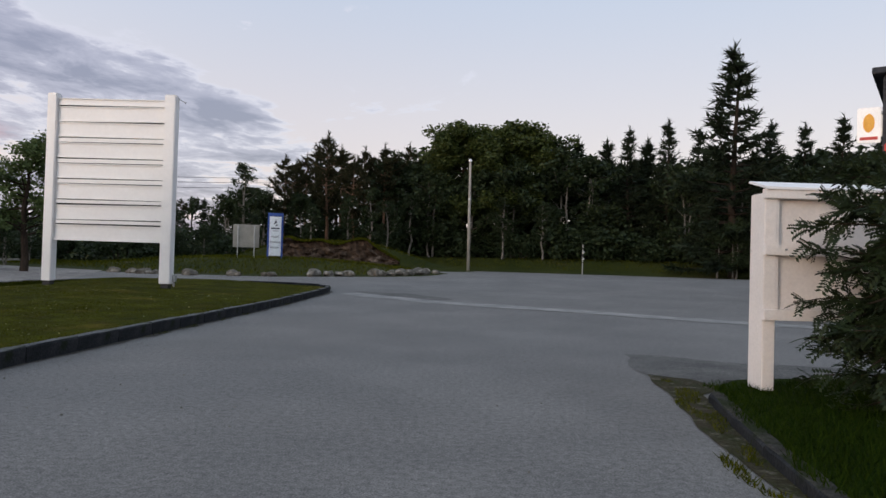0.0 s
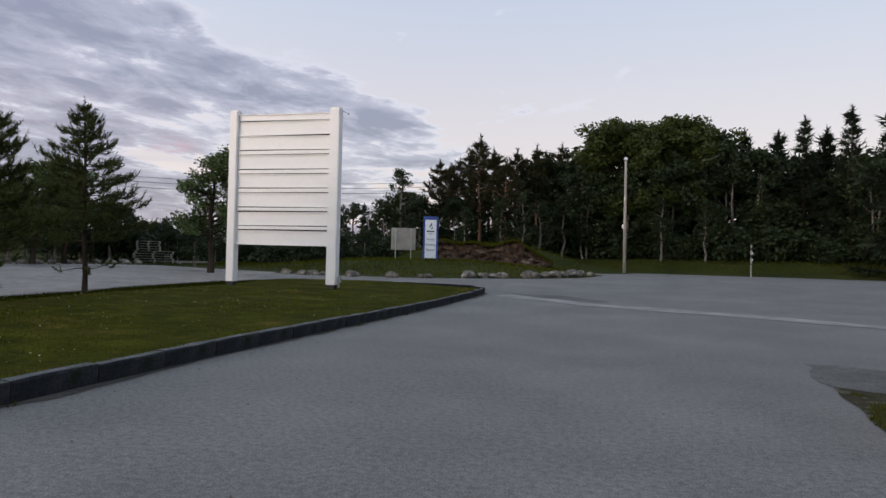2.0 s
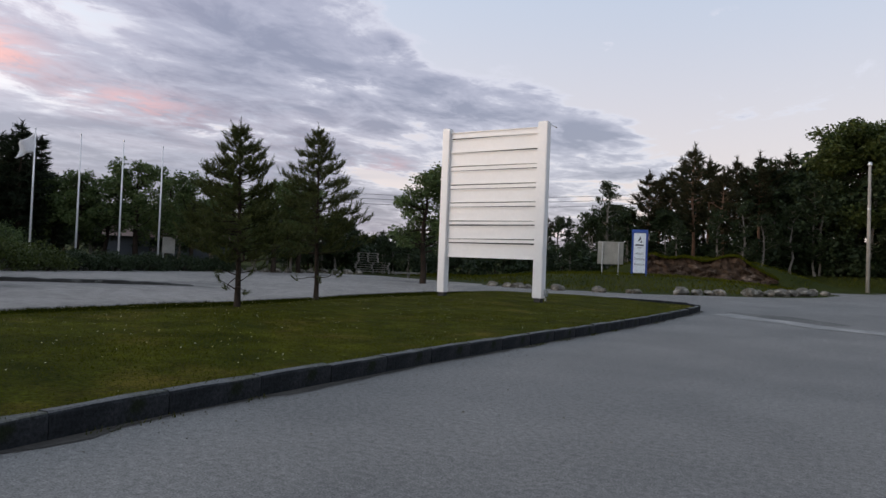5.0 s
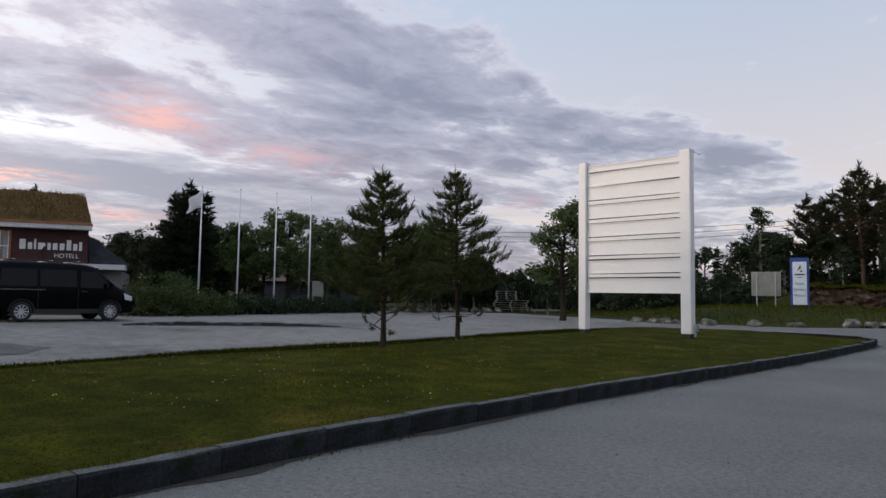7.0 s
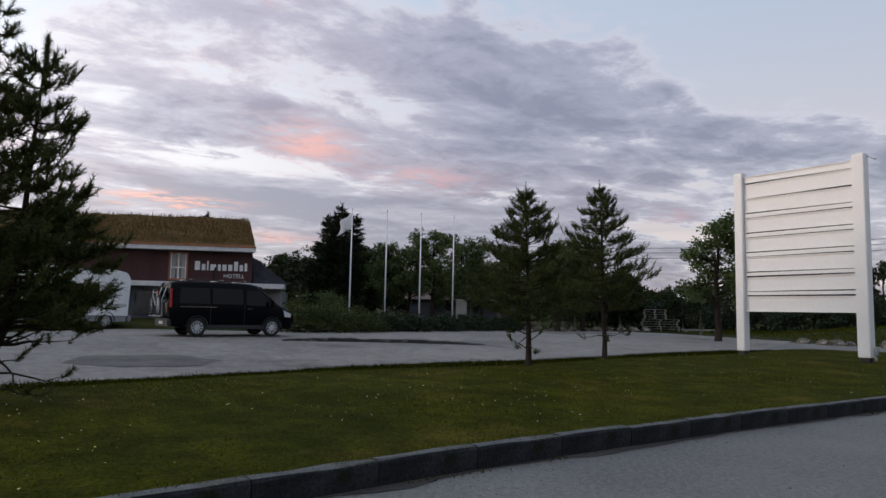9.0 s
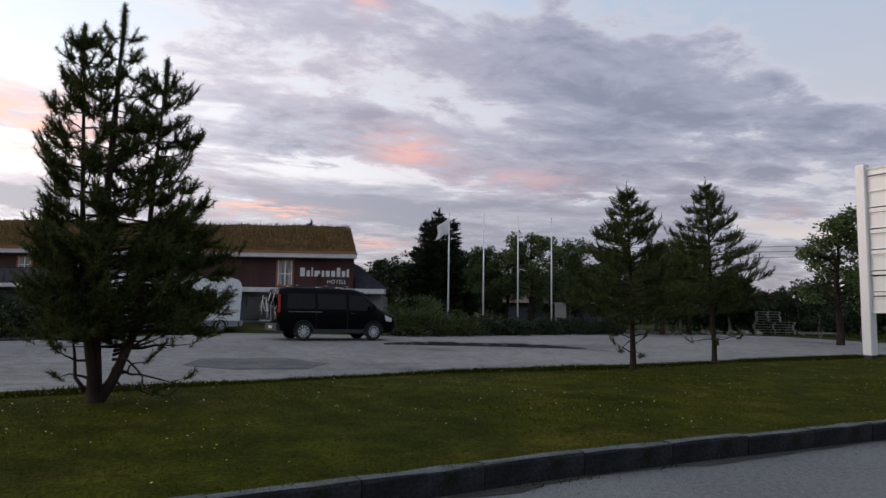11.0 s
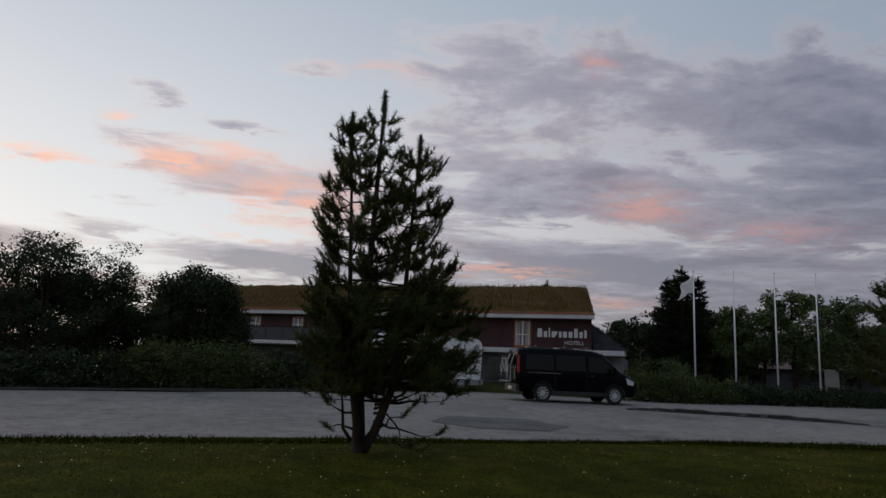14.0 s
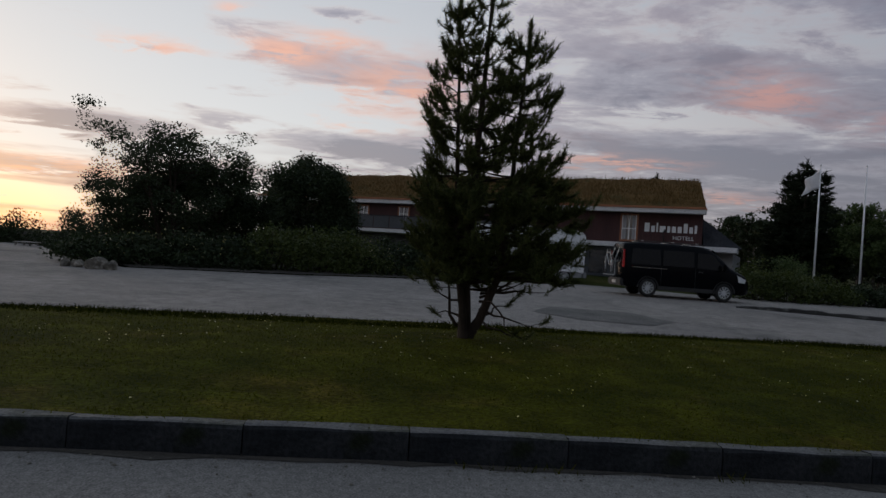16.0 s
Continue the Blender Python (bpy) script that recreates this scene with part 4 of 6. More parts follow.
def rowan_shrub():
    """Drooping boughs with feathered leaves."""
    rng = np.random.default_rng(21)
    t = thing("rowan_bush", pose(4.68, 5.9, 0.15), "dark rowan bush with drooping feathered leaves over the notice board", "shrub")
    wood = bmesh.new()
    vs, fs = [], []

    def leaf(p, d, s):
        side = d.cross(Vector(rng.normal(0, 0.4, 3)) + Vector((0, 0, 1))).normalized()
        for i in range(6):
            q = p + d * s * (i / 6) + Vector((0, 0, -0.04 * s * i * i / 6))
            for sg in (-1, 1):
                tip = q + side * sg * s * 0.34 + d * s * 0.14 + Vector((0, 0, -0.05 * s))
                m = (q + tip) / 2
                w = d * s * 0.10
                k = len(vs)
                vs.extend([tuple(q), tuple(m + w), tuple(tip), tuple(m - w)])
                fs.append([k, k + 1, k + 2, k + 3])

    for i in range(170):
        a = rng.uniform(0, 6.28)
        z = rng.uniform(0.1, 1.9)
        if i < 85:
            a = rng.uniform(2.3, 4.3)
        path = limb_path(rng, (0.15 * math.cos(a), 0.15 * math.sin(a), z), (math.cos(a), math.sin(a), rng.uniform(-0.15, 0.45)), rng.uniform(0.7, 1.4), 0.3, -0.07, 7)
        grown(rng, path, [0.018, 0.015, 0.012, 0.01, 0.008, 0.006, 0.003], wood, 5)
        for j in range(34):
            f = rng.uniform(0.15, 1.0) * 5.99
            k = int(f)
            p = path[k].lerp(path[k + 1], f - k)
            d = ((path[k + 1] - path[k]).normalized() + Vector(rng.normal(0, 0.7, 3))).normalized()
            leaf(p, d, rng.uniform(0.11, 0.19))
    grown(rng, [(0, 0, -0.3), (0.05, 0, 0.5), (0, 0.1, 1.2), (0.05, 0, 2.2)], [0.07, 0.055, 0.04, 0.015], wood, 7)
    part("branching", wood, BARK, t, smooth=True)
    raw("foliage", vs, fs, LEAF_DARK, t)


rowan_shrub()


# ---------- signs on the verge ----------
def blue_sign():
    x, y = at(13.75, 45)
    t = thing("pylon_sign", pose(x, y, 0.72, 0, 0, 10) @ Matrix.Diagonal((1.18, 1.0, 1.12, 1)), "blue framed pylon sign with a pale face and dark lettering", "sign")
    for s in (-1, 1):
        part("leg", box(s * 0.36 - 0.05, -0.06, -0.3, s * 0.36 + 0.05, 0.06, 2.98, 0.01), BLUE, t)
    part("top_rail", box(-0.31, -0.07, 2.80, 0.31, 0.07, 2.98, 0.01), BLUE, t)
    face = part("face", box(-0.308, -0.05, 0.55, 0.308, 0.05, 2.78, 0.01), SIGN_FACE, t)
    bm = bmesh.new()
    for poly in ([(-0.10, 2.30), (0.02, 2.62), (0.08, 2.45)], [(0.0, 2.24), (0.10, 2.40), (0.11, 2.24)]):
        extrude_poly(poly, -0.058, -0.052, bm)
    part("emblem", bm, INK, face, "plain dark emblem")
    part("name_bar", box(-0.22, -0.058, 2.07, 0.22, -0.052, 2.15), INK, face)
    part("name_bar", box(-0.12, -0.058, 1.95, 0.12, -0.052, 1.98), INK, face)
    for i, word in enumerate(("Hotell", "Overnatting", "Restaurant")):
        letters("lettering", word, 0.19, INK, face, pose(0, -0.056, 1.58 - i * 0.30, 90, 0, 0) @ Matrix.Diagonal((0.60 if i else 0.8, 1, 1, 1)), 0.003)


blue_sign()


def back_of_sign():
    x, y = at(16.0, 46.5)
    t = thing("road_sign", pose(x, y, 1.12, 0, 0, 14), "grey aluminium back of a road sign on two posts", "sign")
    part("panel", box(-0.82, 0.0, 0.72, 0.82, 0.03, 2.2, 0.005), ALU, t)
    for i in range(9):
        z = 0.78 + i * 0.162
        part("rib", box(-0.81, -0.04, z, 0.81, 0.0, z + 0.045), ALU, t)
    for s in (-1, 1):
        part("post", tube([(s * 0.52, -0.075, -0.3), (s * 0.52, -0.075, 2.15)], [0.038, 0.038], 8), STEEL, t)
        for z in (1.0, 1.5, 1.95):
            part("clamp", box(s * 0.52 - 0.06, -0.12, z, s * 0.52 + 0.06, -0.036, z + 0.05), STEEL, t)


back_of_sign()


def utility_pole():
    x, y = at(-2.05, 60.5)
    z = float(ground_z(x, y))
    t = thing("utility_pole", pose(x, y, z, 0, 0, 0), "weathered grey wooden pole with a small white cap", "pole")
    part("shaft", tube([(0.06, 0, -0.4), (0.03, 0, 4), (0, 0, 10.1 - z)], [0.15, 0.13, 0.10], 10), WOOD_POLE, t, smooth=True)
    part("cap", tube([(0, 0, 10.1 - z), (0, 0, 10.25 - z), (0, 0, 10.35 - z)], [0.16, 0.16, 0.05], 10), CLEARLENS, t, "small white cap")
    part("band", tube([(0.015, 0, 6.2), (0.014, 0, 6.35)], [0.135, 0.135], 10), STEEL, t)


utility_pole()


def marker_post():
    x, y = at(-11.45, 60.0)
    t = thing("marker_post", pose(x, y, float(ground_z(x, y))), "pale marker post with dark bands at the road's edge", "post")
    part("shaft", tube([(0, 0, -0.3), (0, 0, 2.55)], [0.06, 0.06], 10), ALU, t)
    for z, h in ((0.95, 0.1), (1.5, 0.25), (2.15, 0.12)):
        part("band", tube([(0, 0, z), (0, 0, z + h)], [0.075, 0.075], 10), BLACK, t, "dark band")
    for z in (1.25, 1.8):
        part("reflector", box(0.05, -0.09, z, 0.12, -0.04, z + 0.16, 0.01), CLEARLENS, t)


marker_post()


def rock(seed, size, flat=0.7, mat=ROCK):
    rng = np.random.default_rng(seed)
    bm = bmesh.new()
    bmesh.ops.create_icosphere(bm, subdivisions=2, radius=0.5)
    o = Vector(rng.uniform(-9, 9, 3))
    for v in bm.verts:
        n = v.co.normalized()
        k = 1 + 0.45 * noise.noise(n * 1.1 + o) + 0.2 * noise.noise(n * 2.7 + o)
        v.co = Vector((n.x * 1.25, n.y * 0.9, n.z * flat)) * 0.5 * k * size
    return bm


def verge_rocks():
    spots = ((24.2, 36.2, 0.7), (23.4, 35.9, 0.9), (22.6, 35.6, 0.6), (20.2, 34.9, 1.1), (16.8, 34.6, 0.95), (14.4, 35.0, 0.5), (13.9, 35.0, 0.6), (10.6, 35.6, 1.15), (9.4, 35.9, 0.8),
             (8.5, 36.2, 0.7), (7.8, 36.4, 0.85), (5.6, 37.2, 1.0), (5.0, 37.5, 0.8), (4.3, 37.9, 0.8), (3.5, 38.6, 1.0), (2.8, 39.3, 0.9), (2.1, 40.2, 1.1), (1.5, 41.2, 1.0), (0.6, 42.6, 0.6), (25.5, 37, 0.8))
    for i, (az, d, s) in enumerate(spots):
        s *= 0.72
        x, y = at(az, d)
        ob = part("boulder", rock(100 + i, s), ROCK, smooth=False)
        tagged(ob, "pale granite boulder at the edge of the verge", "rock", "boulders along the verge")
        ob.matrix_world = pose(x, y, float(ground_z(x, y)) + 0.06 * s, 0, 0, 37 * i)
    # the broken face of the knoll, with turf over its brow
    root = thing("rocky_knoll", Matrix(), "broken rusty rock face of a knoll under a brow of turf", "rock")
    nu, nv = 64, 12
    brow, back = [], []
    bm = bmesh.new()
    cols = []
    for i in range(nu + 1):
        f = i / nu
        az = 3.6 + 10.6 * f
        tall = 1.75 * min(1.0, 3.5 * f + 0.12, 5.0 * (1 - f) + 0.35) * (0.86 + 0.3 * noise.noise((f * 5.0, 2.0, 0)))
        col = []
        for j in range(nv + 1):
            g = j / nv
            cell = noise.voronoi((f * 11.0 + 0.15 * g, g * 2.6, 1.7))[0]
            out = 0.75 * (cell[1] - cell[0]) + 0.25 * noise.noise((f * 30.0, g * 6.0, 4))
            d = 50.6 + 0.55 * g - out
            x, y = at(az, d)
            col.append(bm.verts.new((x, y, 1.0 + tall * g + 0.06 * noise.noise((f * 40, g * 9, 8)))))
        cols.append(col)
        brow.append((*at(az, 50.75), 1.03 + tall))
        back.append((*at(az, 55.5), 1.15))
    for p, q in zip(cols, cols[1:]):
        for j in range(nv):
            bm.faces.new((p[j], q[j], q[j + 1], p[j + 1]))
    part("cliff", bm, ROCK_RED, root)
    mid = [((p[0] + q[0]) / 2, (p[1] + q[1]) / 2, 0.75 * p[2] + 0.25 * q[2]) for p, q in zip(brow, back)]
    n = nu + 1
    rngb = np.random.default_rng(6)
    tufts = []
    for k in range(2600):
        i = int(rngb.integers(0, nu))
        base = np.array(brow[i]) + (np.array(brow[i + 1]) - np.array(brow[i])) * rngb.uniform(0, 1) + np.array([0, rngb.uniform(-0.05, 0.8), -0.04])
        tufts += [base - np.array([0.03, 0, 0]), base + np.array([0.03, 0, 0]), base + np.array([rngb.normal(0, 0.08), -0.05, rngb.uniform(0.05, 0.26)])]
    raw("brow_grass", np.array(tufts), np.arange(len(tufts)).reshape(-1, 3), BLADE, root, "long grass that hangs over the brow")["kind"] = "stuff"
    faces = [[o + k, o + k + 1, o + n + k + 1, o + n + k] for o in (0, n) for k in range(nu)]
    raw("turf_brow", brow + mid + back, faces, WILD, root, "grass over the brow of the rock", smooth=True)
    rng = random.Random(8)
    for i in range(34):
        x, y = at(rng.uniform(4.4, 13.8), 49.5 + rng.uniform(-0.5, 0.5))
        s = rng.uniform(0.25, 0.75)
        ob = part("rock", rock(200 + i, s, rng.uniform(0.6, 1.0)), ROCK_RED)
        tagged(ob, "rusty broken rock at the foot of the knoll", "rock", "rocks of the knoll")
        ob.matrix_world = pose(x, y, float(ground_z(x, y)) + rng.uniform(-0.05, 0.12) * s, rng.uniform(-25, 25), 0, rng.uniform(0, 360))
    for i, (az, d, s) in enumerate(((117.3, 23.6, 0.36), (116.5, 23.4, 0.34), (115.2, 22.9, 0.52), (114.3, 22.8, 0.42))):
        x, y = at(az, d)
        ob = part("boulder", rock(300 + i, s, 0.95), ROCK)
        tagged(ob, "pale rounded boulder at the car park's corner", "rock", "boulders at the lot's corner")
        ob.matrix_world = pose(x, y, float(level(x, y)) + 0.2 * s, 0, 0, 70 * i)
    for i in range(15):
        az = 36.5 + i * 0.95
        x, y = at(az, 46.5 - 0.25 * i)
        ob = part("boulder", rock(330 + i, 0.45 + 0.25 * ((i * 7) % 5) / 5, 0.8), ROCK)
        tagged(ob, "pale boulder in the row that ends the car park", "rock", "boulders behind the car park")
        ob.matrix_world = pose(x, y, float(ground_z(x, y)) + 0.1, 0, 0, 50 * i)


verge_rocks()

# ---------- the forest across the road ----------
WOODS = "trees of the wood"
oaks = [broadleaf("broadleaf_tree", 31 + i, 14.0, 9.4, 0.22, 1, 100, 0.34, BARK, LEAF, "broad green deciduous tree at the edge of the wood", stems=2, clumps=170, sides=4) for i in range(2)]
darkleaf = [broadleaf("broadleaf_tree", 41 + i, 9.5, 6.4, 0.18, 1, 30, 0.34, BARK_PALE, LEAF_DARK, "dark deciduous tree in the wood", stems=2, clumps=120, sides=3) for i in range(2)]
birch = [broadleaf("birch_tree", 51 + i, 9.5, 3.4, 0.30, 1, 26, 0.22, BARK_PALE, LEAF_DARK, "slim birch with a pale trunk at the wood's edge", clumps=80, sides=3) for i in range(2)]
spruces = [conifer("spruce_tree", 61 + i, 12.0, 5.2, 0.05, BARK, NEEDLE_DARK, "dark pointed spruce in the wood", "spruce", 30, 1.2, needle=0.45, thick=0.09, per=11) for i in range(2)]
scots = [conifer("pine_tree", 71 + i, 10.5, 4.2, 0.36, BARK_RED, NEEDLE_RED, "tall pine with a reddish bare trunk in the wood", "pine", 16, 1.4, needle=0.40, thick=0.07, per=13) for i in range(2)]
under = [bush("undergrowth", 81 + i, 2.0, 1.6, 2.0, LEAF_DARK, "dark undergrowth at the wood's edge", 26, 0.22, 60) for i in range(2)]
far_leaf = [broadleaf("broadleaf_tree", 45 + i, 9.5, 6.8, 0.10, 1, 13, 0.60, BARK, LEAF_DARK, "dark deciduous tree deep in the wood", clumps=60, sides=3) for i in range(2)]
far_spruce = [conifer("spruce_tree", 65 + i, 12.0, 5.6, 0.05, BARK, NEEDLE_DARK, "dark spruce deep in the wood", "spruce", 20, 0.7, needle=0.7, thick=0.2, per=7) for i in range(2)]
STOCK = {"oak": (oaks, 14.0), "dark": (darkleaf, 9.5), "birch": (birch, 9.5), "spruce": (spruces, 12.0), "pine": (scots, 10.5), "under": (under, 2.0), "far_dark": (far_leaf, 9.5), "far_spruce": (far_spruce, 12.0)}
USED = {}


def plant(kind, az, d, top_el=None, height=None, turn=None):
    """A tree of the kind where az and d say, as high as its tip stands over the horizon."""
    if (d >= 76 or az < -36) and kind != "pine":
        kind = "far_spruce" if kind == "spruce" else "far_dark"
    stock, h0 = STOCK[kind]
    n = USED.get(kind, 0)
    USED[kind] = n + 1
    x, y = at(az, d)
    z = float(ground_z(x, y))
    h = height if height else EYE + d * math.tan(radians(top_el)) - z
    ob = stock[n % 2]
    turn = (n * 67.0) % 360 if turn is None else turn
    if n < 2:
        place(ob, x, y, turn, h / h0, 0.05)
    else:
        ob = again(ob, x, y, turn, h / h0, 0.05)
    ob["group"] = WOODS
    return ob


rngw = random.Random(3)
for az, h in ((-21.6, 4.5), (-22.9, 5.2), (-24.2, 4.2)):
    plant("dark", az, 61.5, height=h)
for k, az, d, el in (("oak", -1.3, 70, 11.9), ("oak", -3.4, 72, 12.7), ("oak", -5.9, 71, 12.3), ("oak", 1.6, 76, 9.4), ("dark", -9.8, 71, 10.4), ("dark", -12.0, 72, 9.6), ("dark", 3.9, 70, 9.0), ("dark", 5.2, 74, 9.2),
                      ("spruce", -14.9, 74, 10.9), ("spruce", -17.9, 74, 11.4), ("spruce", -16.4, 78, 9.9), ("spruce", -22.7, 63, 16.6), ("spruce", -20.2, 72, 10.6), ("spruce", -25.3, 72, 11.0), ("spruce", -27.6, 74, 10.7),
                      ("spruce", -30.0, 72, 11.1), ("spruce", -32.4, 73, 11.2), ("spruce", -13.2, 80, 9.9), ("dark", -19.3, 70, 8.8), ("dark", -23.8, 69, 9.0), ("dark", -27.0, 69, 8.4), ("dark", -31, 70, 9.2),
                      ("pine", 13.1, 66, 8.0), ("pine", 9.75, 66, 10.0), ("pine", 8.6, 72, 9.0), ("pine", 6.7, 70, 9.0), ("pine", 11.4, 71, 8.2), ("pine", 5.0, 69, 9.3), ("pine", 12.2, 75, 7.6), ("pine", 7.6, 64, 8.1),
                      ("pine", 3.0, 79, 9.4), ("spruce", 10.4, 78, 8.7), ("spruce", 4.4, 82, 8.6), ("spruce", -8.8, 82, 9.9), ("spruce", -10.9, 80, 10.0),
                      ("birch", 16.15, 62, 8.6), ("birch", 7.9, 62, 6.4), ("birch", 6.1, 62.5, 6.9), ("birch", 4.7, 63, 6.1), ("birch", 2.8, 66, 6.4), ("birch", -4.9, 66, 6.6), ("birch", -8.2, 66, 5.9), ("birch", 10.9, 61, 5.2),
                      ("dark", 14.6, 66, 5.4), ("dark", 12.0, 65, 5.8), ("dark", 17.6, 72, 5.2), ("dark", 15.6, 74, 6.0), ("dark", 9.0, 76, 8.0), ("dark", 1.0, 67, 8.0), ("dark", -2.0, 68, 8.4), ("dark", -5.4, 68.5, 8.8)):
    tree = plant(k, az, d, el)
    if el > 16:
        tree.scale = (tree.scale[0] * 1.25, tree.scale[1] * 1.25, tree.scale[2])
for i in range(34):
    az = -34 + i * 1.45
    plant("under", az, 67.5 + rngw.uniform(-1, 3), height=rngw.uniform(2.2, 4.0))
for i in range(26):
    az = -36 + i * 2.1
    plant(("dark", "spruce")[i % 2], az, 84 + rngw.uniform(0, 8), 7.0 + rngw.uniform(-0.8, 1.2) if az < 6 else 5.2)
for i in range(40):
    az = -37 + i * 1.08
    plant(("spruce", "dark", "dark")[i % 3], az, 76 + rngw.uniform(0, 7), 8.9 + rngw.uniform(-0.9, 0.9) if az < -8 else 7.6 + rngw.uniform(-0.8, 0.5))
# the far wood to the north-west, seen under the hoarding
for i in range(64):
    az = 15 + i * 0.85
    plant(("dark", "spruce", "dark", "pine")[i % 4], az, 104 + rngw.uniform(-8, 20), (4.3 if az < 27 else 2.9 if az < 40 else 3.8) + rngw.uniform(-0.6, 0.3))
for i in range(30):
    az = 17.5 + i * 0.85
    plant("dark" if i % 3 else "under", az, 54 + rngw.uniform(-3, 10), height=rngw.uniform(2.2, 3.6))
# unseen trees added round the east and south, to darken reflections and low light
for i in range(44):
    az = -38 - i * 3.3
    plant(("spruce", "dark", "oak")[i % 3], az, 46 + rngw.uniform(0, 16), height=rngw.uniform(8.5, 13))

# ---------- the west side: trees, flags, hedge ----------
light = [broadleaf("rowan_tree", 91 + i, 6.8, 4.2, 0.22, 1, 44, 0.18, BARK, LEAF_LIGHT, "light green airy rowan tree behind the car park", clumps=130, spread=0.06) for i in range(2)]
STOCK["light"] = (light, 6.8)
for az, d, el in ((31.3, 37, 9.3), (53.6, 45, 8.2), (57.7, 46, 6.8), (55.8, 47, 6.6), (49.6, 46, 7.3), (46.5, 47, 6.9), (43.5, 44, 7.4), (41.4, 45, 7.2), (51.4, 50, 6.9), (59.2, 47, 6.2)):
    plant("light", az, d, el)
for az, d, el in ((45.0, 52, 5.4), (48.2, 53, 5.0), (42.0, 53, 5.2), (50.6, 55, 4.6), (38.4, 54, 4.2), (32.4, 44, 3.2), (30.0, 46, 3.0), (35.0, 58, 2.6), (37.0, 57, 3.2)):
    plant("dark", az, d, el)
for i in range(26):
    plant("dark", 38 + i * 1.15, 62 + rngw.uniform(-4, 8), 3.9 + rngw.uniform(-0.5, 0.8))
for az, d, el in ((61.4, 46, 8.8), (60.2, 47, 8.0), (62.5, 47.5, 7.9), (61.0, 48, 8.2), (62.0, 46.5, 8.1)):
    tree = plant("spruce", az, d, el)
    tree.scale = (tree.scale[0] * 1.35, tree.scale[1] * 1.35, tree.scale[2])
plant("dark", 60.6, 48.5, 6.6)
plant("dark", 62.3, 49, 6.4)
for az, d, el in ((64.6, 62, 5.0), (66.3, 64, 5.2), (63.4, 60, 4.8), (68.0, 66, 4.6), (59.0, 60, 4.4), (56.6, 62, 4.2)):
    plant("dark", az, d, el)
plant("spruce", 71.9, 58, 7.6)


def flagpole(az, d, top_el, flag=False):
    x, y = at(az, d)
    z = float(ground_z(x, y))
    h = EYE + d * math.tan(radians(top_el)) - z
    t = thing("flagpole", pose(x, y, z), "white flagpole flying a limp white flag" if flag else "bare white flagpole in the bed beside the car park", "flagpole", "flagpoles by the hotel")
    part("pole", tube([(0, 0, -0.2), (0, 0, h * 0.6), (0, 0, h)], [0.055, 0.045, 0.025], 10), WHITEBODY, t, smooth=True)
    part("finial", tube([(0, 0, h), (0, 0, h + 0.05), (0, 0, h + 0.1)], [0.03, 0.045, 0.01], 8), WHITEBODY, t)
    if flag:
        bm = bmesh.new()
        rows = []
        for i in range(13):
            u = i / 12
            col = []
            for j in range(9):
                v = j / 8
                drop = 0.95 * u ** 1.15 + 0.10 * math.sin(5 * u + 2 * v) * u
                col.append(bm.verts.new((-0.42 * u * 1.1 + 0.05 * v * u, -0.62 * u + 0.14 * math.sin(7 * u + 3 * v) * u, h - 0.15 - 1.0 * v * (1 - 0.2 * u) - drop * 0.8 + 0.2 * v * u)))
            rows.append(col)
        for a, b in zip(rows, rows[1:]):
            for k in range(8):
                bm.faces.new((a[k], a[k + 1], b[k + 1], b[k]))
        fl = part("flag", bm, CLOTH, t, "limp white flag with a faint grey emblem", smooth=True)
        md = fl.modifiers.new("thickness", "SOLIDIFY")
        md.thickness = 0.012
    return t


flagpole(60.6, 40, 8.45, True)
flagpole(57.7, 41, 8.4)
flagpole(54.85, 42, 8.25)
flagpole(52.1, 43, 8.1)


def grown_bush(x, y, rx, ry, rz, mat, label, seed, per=40, size=0.09, clumps=110, group="", turn=0):
    b = bush("bush", seed, rx, ry, rz, mat, label, per, size, clumps)
    place(b, x, y, turn)
    if group:
        b["group"] = group
    return b


rngh = random.Random(17)
HEDGE = "bushes of the hedge"
for i, (az, d, rx, rz) in enumerate(((115.2, 25.6, 1.5, 0.95), (112.4, 25.8, 1.6, 1.05), (109.0, 25.9, 1.7, 1.2), (105.8, 26.0, 1.6, 1.15), (102.6, 26.2, 1.9, 1.75), (99.2, 26.6, 1.8, 1.7), (96.2, 27.2, 1.7, 1.65),
                                      (93.4, 28.2, 1.7, 1.6), (90.4, 29.0, 1.6, 1.45), (87.6, 29.6, 1.4, 1.3))):
    x, y = at(az, d)
    grown_bush(x, y, rx, 1.4, rz, LEAF if i in (4, 5, 6) else LEAF_DARK, "dense green hedge bush on a bare bed" if i in (4, 5, 6) else "dark hedge bush with scattered pale blossoms", 400 + i, 34, 0.115, 120, HEDGE, 20 * i)
for i, (az, d, rx, rz) in enumerate(((64.6, 32.5, 1.4, 1.55), (62.4, 33, 1.4, 1.4), (60.0, 34, 1.4, 1.2), (57.6, 36, 1.3, 0.85), (55.2, 37, 1.4, 0.9), (52.8, 39, 1.4, 0.9), (50.4, 41, 1.5, 0.85), (48.0, 43, 1.5, 0.8))):
    x, y = at(az, d)
    grown_bush(x, y, rx, 1.2, rz, LEAF if i < 3 else LEAF_DARK, "clipped green bush beside the car park" if i < 3 else "low dark shrub in front of the flagpoles", 420 + i, 32, 0.115, 110, "shrubs by the car park", 31 * i)
x, y = at(62.2, 41)
grown_bush(x, y, 1.6, 1.4, 2.1, LEAF_LIGHT, "bush in pale blossom behind the van", 440, 40, 0.09, 100)


